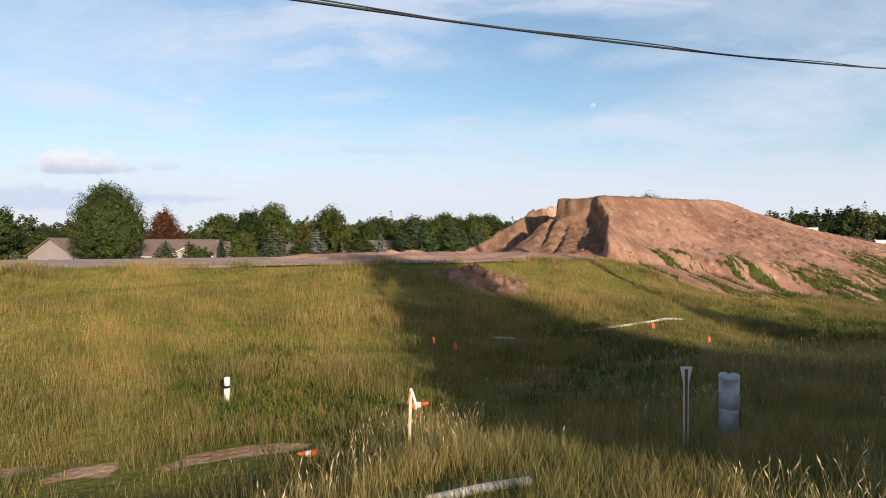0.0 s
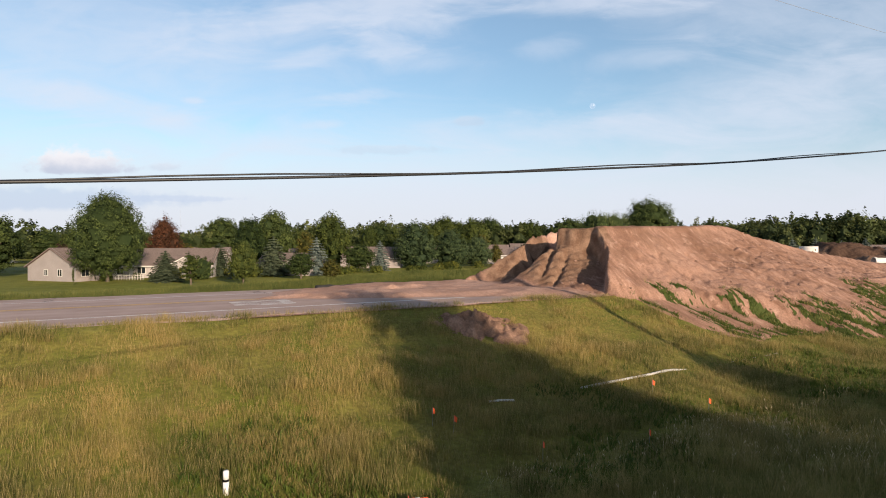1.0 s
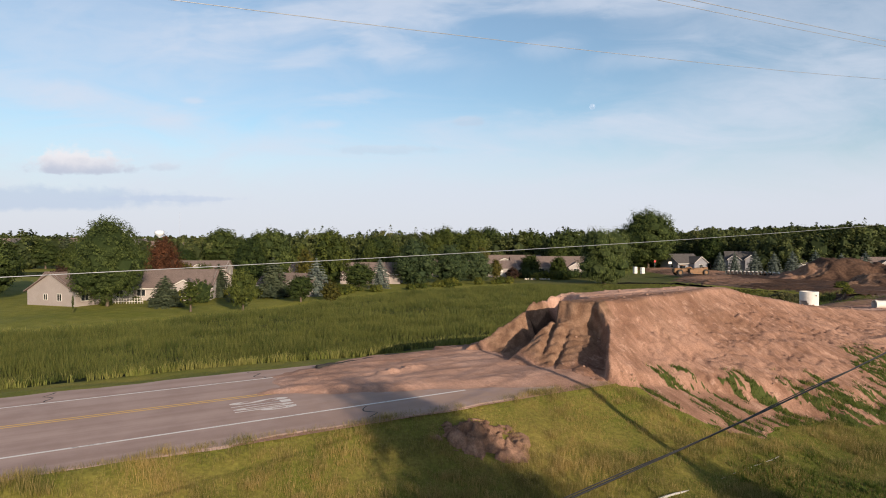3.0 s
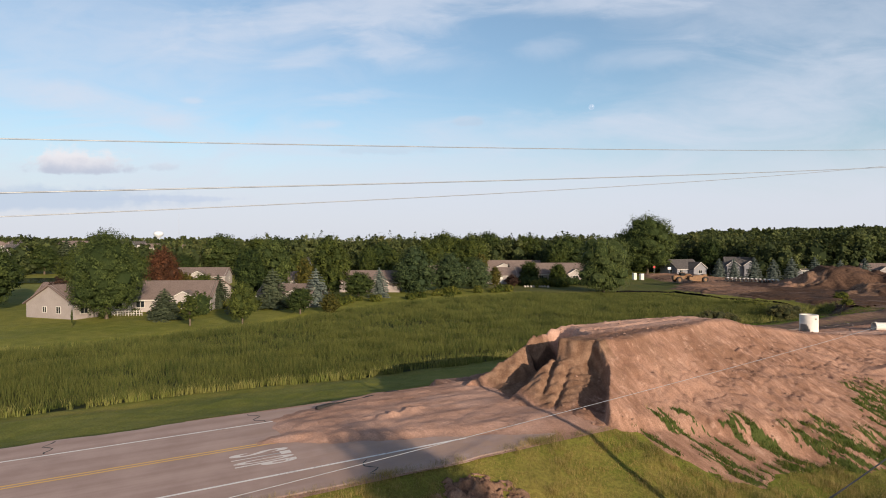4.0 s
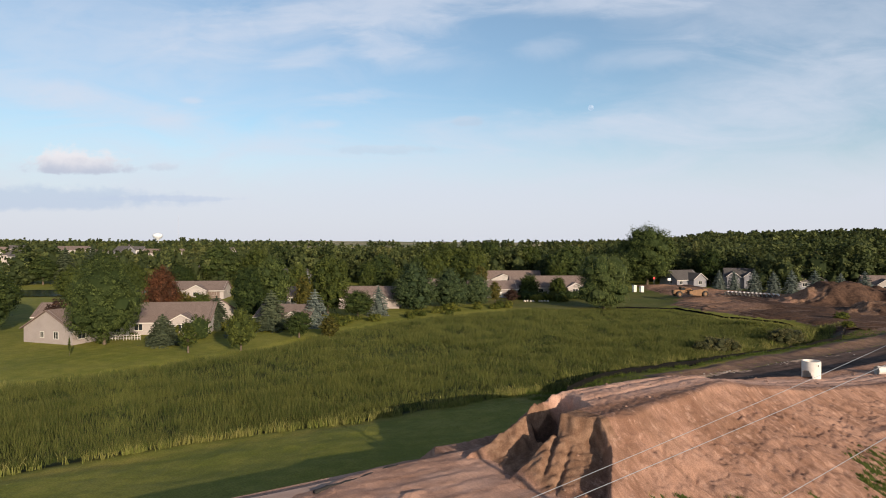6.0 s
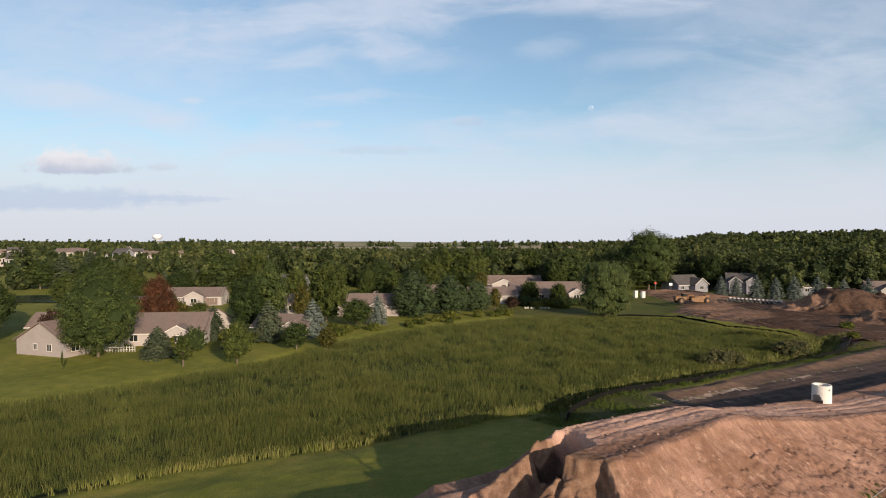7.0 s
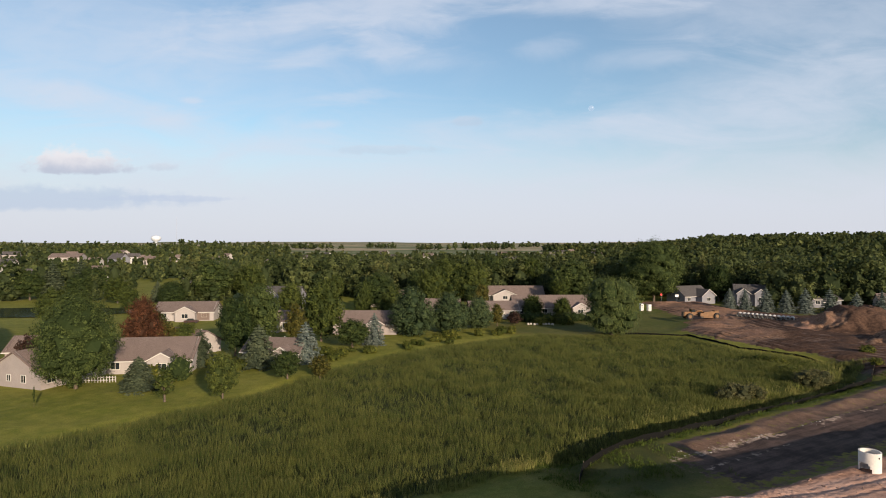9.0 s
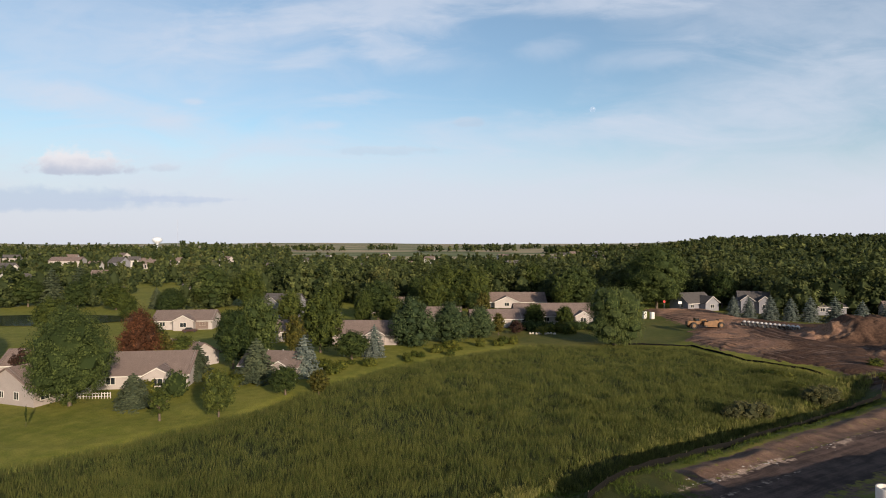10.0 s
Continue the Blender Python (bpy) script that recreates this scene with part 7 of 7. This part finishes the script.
def flag(x, y, height=0.5):
    p = thing("pin_flag", ground_pose(x, y, random.uniform(-50, 50)), "small orange pin flag on a wire stem", "pin flag", "pin flags")
    part("stem", tube(bmesh.new(), [(0, 0, -0.05), (0.01, 0, height)], 0.004, 5), M["steel"], p)
    part("pennant", prism(bmesh.new(), [(0.004, height - 0.16), (0.085, height - 0.2), (0.09, height - 0.07), (0.01, height)], 0.004), M["orange"], p)


def lying_pipe(x0, y0, x1, y1, r, mat, label, sag=0.0):
    z0, z1 = land_xy(x0, y0), land_xy(x1, y1)
    o = Vector((x0, y0, z0 + r))
    p = thing("plastic_pipe", Matrix.Translation(o), label, "pipe", "loose pipes")
    end = Vector((x1, y1, z1 + r)) - o
    mid = end * 0.5 + Vector((0, 0, 0.02 - sag))
    bm = tube(bmesh.new(), [(0, 0, 0), mid, end], r, 12, cap=False)
    tube(bm, [end, mid, (0, 0, 0)], r * 0.86, 12, cap=False)
    part("barrel", bm, M[mat], p, smooth=True)
    part("collar", tube(bmesh.new(), [end * 0.965, end], r * 1.12, 12, cap=False), M[mat], p)


def long_pipe():
    """A long flexible pipe lying over the ditch, sinking into the grass in places."""
    way = ((4.62, 19.79), (6.3, 20.6), (8.07, 21.43), (10.16, 22.92), (11.87, 24.17), (14.17, 25.61), (16.73, 27.4))
    pts = []
    for i, ((ax, ay), (bx, by)) in enumerate(zip(way, way[1:])):
        for j in range(6):
            x, y = ax + (bx - ax) * j / 6, ay + (by - ay) * j / 6
            lift = float(np.interp(i * 6 + j, [0, 6, 12, 17, 24, 30, 36], [0.02, 0.05, 0.06, -0.08, -0.02, -0.03, -0.08])) + 0.012 * math.sin(0.7 * (i * 6 + j))
            pts.append(Vector((x, y, land_xy(x, y) + lift)))
    o = pts[0].copy()
    p = thing("plastic_pipe", Matrix.Translation(o), "long white plastic pipe half hidden in the grass", "pipe", "loose pipes")
    line = [q - o for q in pts]
    bm = tube(bmesh.new(), line, 0.042, 12, cap=False)
    tube(bm, line[::-1], 0.035, 12, cap=False)
    part("barrel", bm, M["pvc"], p, smooth=True)
    for i in (12, 24):
        part("collar", tube(bmesh.new(), [line[i] * 0.5 + line[i - 1] * 0.5, line[i]], 0.05, 12, cap=False), M["pvc"], p)


pedestal()
marker()
survey_stake(-0.52, 8.95, -1.36)
cone(-1.93, 8.95, 200, 84, 0.10, 0.6)
cone(-0.65, 11.6, 5, 80, 0.2)
white_post()
for fx, fy in ((-0.27, 15.6), (0.28, 15.2), (6.89, 19.46), (8.05, 17.91), (2.4, 14.2), (5.2, 14.9)):
    flag(fx, fy)
lying_pipe(-0.19, 6.05, 0.98, 6.68, 0.05, "pvc", "long weathered white pipe lying in the grass")
lying_pipe(1.35, 17.5, 2.15, 17.95, 0.032, "pvc", "short white pipe lying in the ditch")
long_pipe()

# ---- the site ----


def mound_z(x, y):
    s, n = sn(x, y)
    z, b = mound_height(np.array([s]), np.array([n]))
    return float(max(z[0], b[0]))


def riser():
    x, y = 36.7, 59.4
    p = thing("manhole_riser", pose(x, y, min(mound_z(x, y), 1.0) - 0.05, 0, 0, -25), "white precast concrete manhole ring standing on the soil", "manhole ring")
    R, H = 0.84, 1.78
    bm = bmesh.new()
    k = 40
    def gone(i, z):
        a = (i + 0.5) / k * math.tau
        d = math.atan2(math.sin(a + 2.35), math.cos(a + 2.35))
        return (d * R) ** 2 + (max(0, z - 0.35)) ** 2 < 0.36 and z < 0.9
    zs = [i * H / 20 for i in range(21)]
    outer = [[bm.verts.new((R * math.cos(i * math.tau / k), R * math.sin(i * math.tau / k), z)) for i in range(k)] for z in zs]
    inner = [[bm.verts.new((R * 0.86 * math.cos(i * math.tau / k), R * 0.86 * math.sin(i * math.tau / k), z)) for i in range(k)] for z in zs]
    keep = {}
    for j in range(20):
        for i in range(k):
            keep[i, j] = not gone(i, (zs[j] + zs[j + 1]) / 2)
    for (i, j), on in keep.items():
        i2 = (i + 1) % k
        if on:
            bm.faces.new((outer[j][i], outer[j][i2], outer[j + 1][i2], outer[j + 1][i]))
            bm.faces.new((inner[j][i2], inner[j][i], inner[j + 1][i], inner[j + 1][i2]))
            if not keep[(i - 1) % k, j]:
                bm.faces.new((inner[j][i], outer[j][i], outer[j + 1][i], inner[j + 1][i]))
            if not keep[i2, j]:
                bm.faces.new((outer[j][i2], inner[j][i2], inner[j + 1][i2], outer[j + 1][i2]))
            if j and not keep[i, j - 1]:
                bm.faces.new((outer[j][i2], outer[j][i], inner[j][i], inner[j][i2]))
        if j == 19:
            bm.faces.new((outer[20][i], outer[20][i2], inner[20][i2], inner[20][i]))
    part("ring", bm, M["concrete"], p, smooth=False)
    # A near-black plug on the uncut ring, painted shade for a lifting hole.
    part("lifting_hole", tube(bmesh.new(), [(R * 0.62 - 0.02, -R * 0.78 - 0.02, H - 0.35), (R * 0.62 + 0.03, -R * 0.78 - 0.04, H - 0.35)], 0.07, 10), M["dark"], p)


riser()


def big_pipe(x0, y0, x1, y1, r, z, label, group):
    o = Vector((x0, y0, z + r))
    p = thing("storm_pipe", Matrix.Translation(o), label, "pipe", group)
    e = Vector((x1 - x0, y1 - y0, 0))
    bm = tube(bmesh.new(), [(0, 0, 0), e], r, 20, cap=False)
    tube(bm, [e, (0, 0, 0)], r * 0.76, 20, cap=False)
    part("barrel", bm, M["concrete"], p, smooth=True)
    part("bell", tube(bmesh.new(), [e * 0.0, e.normalized() * 0.25], r * 1.14, 20, cap=False), M["concrete"], p)
    return p


big_pipe(45.5, 62.5, 51.0, 62.2, 0.42, mound_z(47.5, 62.3) - 0.08, "white concrete storm pipe lying on the soil", "loose storm pipes")
for i in range(13):
    t = i / 12
    x, y = 94.0 + 10.0 * t, 195.5 - 11.5 * t
    big_pipe(x, y, x + 2.0, y + 3.0, 0.60, -3.15, "white concrete storm pipe in a row", "row of storm pipes")


def wheel(parent, x, y, z, r, w):
    bm = bmesh.new()
    prof = [(r * 0.55, -w / 2), (r * 0.9, -w / 2), (r, -w * 0.35), (r, w * 0.35), (r * 0.9, w / 2), (r * 0.55, w / 2)]
    rg = [[bm.verts.new((x + q * math.cos(k * math.tau / 20), y + o, z + q * math.sin(k * math.tau / 20))) for k in range(20)] for q, o in prof]
    for u, v in zip(rg, rg[1:]):
        for k in range(20):
            bm.faces.new((u[k], u[(k + 1) % 20], v[(k + 1) % 20], v[k]))
    wh = part("wheel", bm, M["rubber"], parent, "large black tyre")
    part("rim", tube(bmesh.new(), [(x, y - w * 0.38, z), (x, y + w * 0.38, z)], r * 0.56, 14), M["machine"], wh, "yellow rim")


def scraper(x, y, turn):
    """An articulated earth-moving scraper: tractor, gooseneck and bowl."""
    p = thing("scraper", pose(x, y, -3.2, 0, 0, turn), "dusty yellow earth-moving scraper parked on bare soil", "scraper")
    part("engine_hood", box(bmesh.new(), (-5.6, -0.8, 0.9), (-3.3, 0.8, 2.3), 0.15), M["machine"], p)
    part("grille", box(bmesh.new(), (-5.72, -0.6, 1.0), (-5.61, 0.6, 2.1), 0.02), M["machine_dark"], p)
    part("cab_frame", box(bmesh.new(), (-3.25, -0.75, 1.2), (-1.8, 0.75, 2.2), 0.08), M["machine"], p)
    part("cab_window", box(bmesh.new(), (-3.15, -0.7, 2.21), (-1.9, 0.7, 3.05), 0.05), M["glass"], p)
    part("cab_roof", box(bmesh.new(), (-3.3, -0.85, 3.06), (-1.75, 0.85, 3.2), 0.04), M["machine"], p)
    part("exhaust", tube(bmesh.new(), [(-4.2, 0.5, 2.3), (-4.2, 0.5, 3.3)], 0.08, 8), M["machine_dark"], p)
    part("gooseneck", tube(bmesh.new(), [(-2.0, 0, 1.4), (-1.0, 0, 2.4), (0.2, 0, 2.5), (0.8, 0, 1.9)], 0.28, 8), M["machine"], p)
    for sy in (-1.25, 1.13):
        part("draft_arm", box(bmesh.new(), (-0.6, sy, 0.9), (3.2, sy + 0.12, 1.9), 0.03), M["machine"], p)
    bm = prism(bmesh.new(), [(0.5, 0.5), (3.6, 0.35), (4.2, 1.0), (4.2, 2.2), (3.4, 2.45), (0.7, 2.15)], 2.3, Matrix.Translation((0, -1.15, 0)))
    part("bowl", bm, M["machine"], p, "scuffed yellow bowl")
    part("apron", prism(bmesh.new(), [(-0.2, 0.5), (0.45, 0.45), (0.45, 1.9), (0.1, 1.7)], 2.2, Matrix.Translation((0, -1.1, 0))), M["machine_dark"], p)
    part("push_block", box(bmesh.new(), (4.3, -0.5, 0.6), (5.9, 0.5, 1.3), 0.06), M["machine_dark"], p)
    part("rear_engine", box(bmesh.new(), (4.25, -0.8, 1.35), (5.7, 0.8, 2.6), 0.1), M["machine"], p)
    for wx in (-4.0, 4.7):
        for sy in (-1.3, 1.3):
            wheel(p, wx, sy, 0.95, 0.98, 0.75)


scraper(79.6, 190.5, 6)


def tank(x, y, h, label):
    p = thing("site_toilet", pose(x, y, -3.2 if y < 215 else land_xy(x, y), 0, 0, 15), label, "portable toilet", "portable toilets")
    part("cabin", box(bmesh.new(), (-0.6, -0.6, 0.12), (0.6, 0.6, h), 0.05), M["white_plastic"], p)
    part("door", box(bmesh.new(), (-0.42, -0.64, 0.2), (0.42, -0.602, h - 0.2), 0.01), M["trim"], p)
    part("roof", box(bmesh.new(), (-0.66, -0.66, h + 0.002), (0.66, 0.66, h + 0.14), 0.05), M["white_plastic"], p)
    part("skid", box(bmesh.new(), (-0.65, -0.65, -0.05), (0.65, 0.65, 0.118)), M["machine_dark"], p)


for tx, ty, th in ((72.2, 222.0, 2.5), (74.6, 221.0, 2.3)):
    tank(tx, ty, th, "white boxy cabin at the edge of the site")


def stop_sign(x, y):
    p = thing("stop_sign", pose(x, y, land_xy(x, y), 0, 0, 10), "red octagonal stop sign on a post", "stop sign")
    part("post", tube(bmesh.new(), [(0, 0, -0.2), (0, 0, 3.2)], 0.05, 6), M["steel"], p)
    bm = prism(bmesh.new(), [(0.5 * math.cos(math.pi / 8 + i * math.pi / 4), 3.0 + 0.5 * math.sin(math.pi / 8 + i * math.pi / 4)) for i in range(8)], 0.03, Matrix.Translation((0, -0.09, 0)))
    part("plate", bm, M["red_sign"], p)


stop_sign(87.5, 244)
sb = thing("sign_board", pose(94.5, 246, land_xy(94.5, 246), 0, 0, 5), "small white sign board on a post", "sign")
part("post", tube(bmesh.new(), [(0, 0, -0.2), (0, 0, 3.0)], 0.06, 6), M["steel"], sb)
part("board", box(bmesh.new(), (-0.7, -0.12, 2.2), (0.7, -0.062, 3.2)), M["white_plastic"], sb)


def silt_fence(points, label, tall=0.8, every=2):
    o = Vector((*points[0], land_xy(*points[0])))
    p = thing("silt_fence", Matrix.Translation(o), label, "silt fence", "silt fences")
    line = []
    for (ax, ay), (bx, by) in zip(points, points[1:]):
        k = max(2, int(math.hypot(bx - ax, by - ay) / 1.5))
        line += [(ax + (bx - ax) * i / k, ay + (by - ay) * i / k) for i in range(k)]
    line.append(points[-1])
    bm = bmesh.new()
    rows = []
    for i, (x, y) in enumerate(line):
        z = land_xy(x, y)
        sag = 0.1 * random.random()
        q = [Vector((x, y, z - 0.1)) - o, Vector((x, y, z + tall - 2 * sag)) - o]
        rows.append([bm.verts.new(q[0]), bm.verts.new(q[1]), bm.verts.new(q[1] + Vector((0.015, -0.02, 0))), bm.verts.new(q[0] + Vector((0.015, -0.02, 0)))])
    for a, b in zip(rows, rows[1:]):
        bm.faces.new((a[0], b[0], b[1], a[1]))
        bm.faces.new((a[3], a[2], b[2], b[3]))
        bm.faces.new((a[1], b[1], b[2], a[2]))
    part("fabric", bm, M["black"], p, "sagging black fabric")
    bm = bmesh.new()
    box(bm, (-0.02, -0.02, -0.3), (0.02, 0.02, tall + 0.05))
    me = bm_mesh("stake", bm, M["pole_wood"])
    for x, y in line[::every]:
        st = new("stake", me)
        st.parent = p
        st.location = Vector((x + 0.03, y + 0.05, land_xy(x, y))) - o


silt_fence([xy(*q) for q in ((46, 52.0), (49, 54.6), (53, 55.9), (57, 56.4), (70, 56.5), (82, 57.1), (100, 58.2), (123, 60.2), (134, 64.5))], "black silt fence between the marsh and the haul track", 0.9)
silt_fence([xy(*q) for q in ((135, 72), (135, 80), (133.5, 92), (138.5, 110), (127, 121))], "black silt fence along the far marsh edge", 0.5, 3)
# mailbox-white garden stones and a low wall at the lawn's end
for i in range(9):
    x, y = 26 + i * 0.9, 186 + 0.4 * math.sin(i * 2.1)
    bm = bmesh.new()
    bmesh.ops.create_icosphere(bm, subdivisions=2, radius=0.4)
    for v in bm.verts:
        v.co *= 1 + 0.25 * noise.noise(v.co * 2 + Vector((i, 0, 0)))
    st = new("garden_stone", bm_mesh("garden_stone", bm, M["stone"], True))
    st.matrix_basis = pose(x, y, land_xy(x, y) + 0.2)
    tagged(st, "pale rounded garden stone at the lawn's edge", "stone", "garden stones")
# white garden fence by the maple
gf = thing("garden_fence", pose(-63.5, 112.8, -4.4, 0, 0, 5), "low white fence beside the house", "fence")
for z in (0.35, 0.85):
    part("rail", box(bmesh.new(), (-3, -0.03, z), (6, 0.03, z + 0.1)), M["trim"], gf)
for i in range(19):
    part("picket", box(bmesh.new(), (-3 + i * 0.5, -0.06, 0), (-2.9 + i * 0.5, -0.032, 1.1)), M["trim"], gf)


# ---- more at the site ----


def black_sleeve():
    """A limp black erosion sleeve along the road's far edge."""
    pts = []
    for i in range(15):
        t = i / 14
        s, n = 10.6 + 5.8 * t, 32.7 + 1.3 * t + 0.10 * math.sin(9 * t)
        x, y = xy(s, n)
        pts.append(Vector((x, y, 0.16 + 0.02 * math.sin(14 * t))))
    o = pts[0].copy()
    p = thing("erosion_sleeve", Matrix.Translation(o), "limp black rubber sleeve lying along the road edge", "sleeve")
    part("sleeve", tube(bmesh.new(), [q - o for q in pts], [0.16] + [0.12 + 0.03 * math.sin(i * 1.9) for i in range(13)] + [0.05], 9), M["hose"], p, smooth=True)


def gravel_line(count):
    """Pale rubble along the wet haul track."""
    r = np.random.RandomState(9)
    ico = bmesh.new()
    bmesh.ops.create_icosphere(ico, subdivisions=1, radius=1.0)
    bv = np.array([v.co[:] for v in ico.verts])
    bf = np.array([[v.index for v in f.verts] for f in ico.faces])
    ico.free()
    V_, F_ = [], []
    while len(V_) < count:
        s = r.uniform(56, 104)
        if fbm(np.array([s * 0.22]), np.array([0.5]), 3, 2)[0] < r.uniform(-0.35, 0.25):
            continue
        n = np.interp(s, [56, 75, 97], [50.6, 50.2, 49.4]) + 0.5 * r.randn()
        x, y = xy(s, n)
        q = 0.03 + 0.10 * r.rand() ** 3
        F_.append(bf + len(bv) * len(V_))
        V_.append(bv * (q * 1.3, q * 1.2, q * 0.55) * (0.7 + 0.6 * r.rand(*bv.shape)) + (x, y, land_xy(x, y) + q * 0.2))
    tagged(new("rubble", mesh("rubble", np.concatenate(V_), np.concatenate(F_), M["gravel"])), "pale rubble strewn along the wet haul track", "rubble", kind="stuff")


def parked_car(x, y, turn):
    p = thing("parked_car", pose(x, y, land_xy(x, y), 0, 0, turn), "dark red car parked by a garage", "car")
    part("body", prism(bmesh.new(), [(-2.1, 0.35), (2.1, 0.35), (2.15, 0.75), (1.3, 0.9), (-1.7, 0.95), (-2.15, 0.8)], 1.7, Matrix.Translation((0, -0.85, 0))), M["car"], p)
    part("cabin", prism(bmesh.new(), [(-1.5, 0.94), (0.9, 0.9), (0.35, 1.42), (-1.1, 1.44)], 1.5, Matrix.Translation((0, -0.75, 0))), M["glass"], p)
    for wx in (-1.35, 1.35):
        for wy in (-0.86, 0.66):
            part("wheel", tube(bmesh.new(), [(wx, wy, 0.32), (wx, wy + 0.2, 0.32)], 0.32, 12), M["rubber"], p)


black_sleeve()
gravel_line(70)
parked_car(-76.5, 190.0, 20)
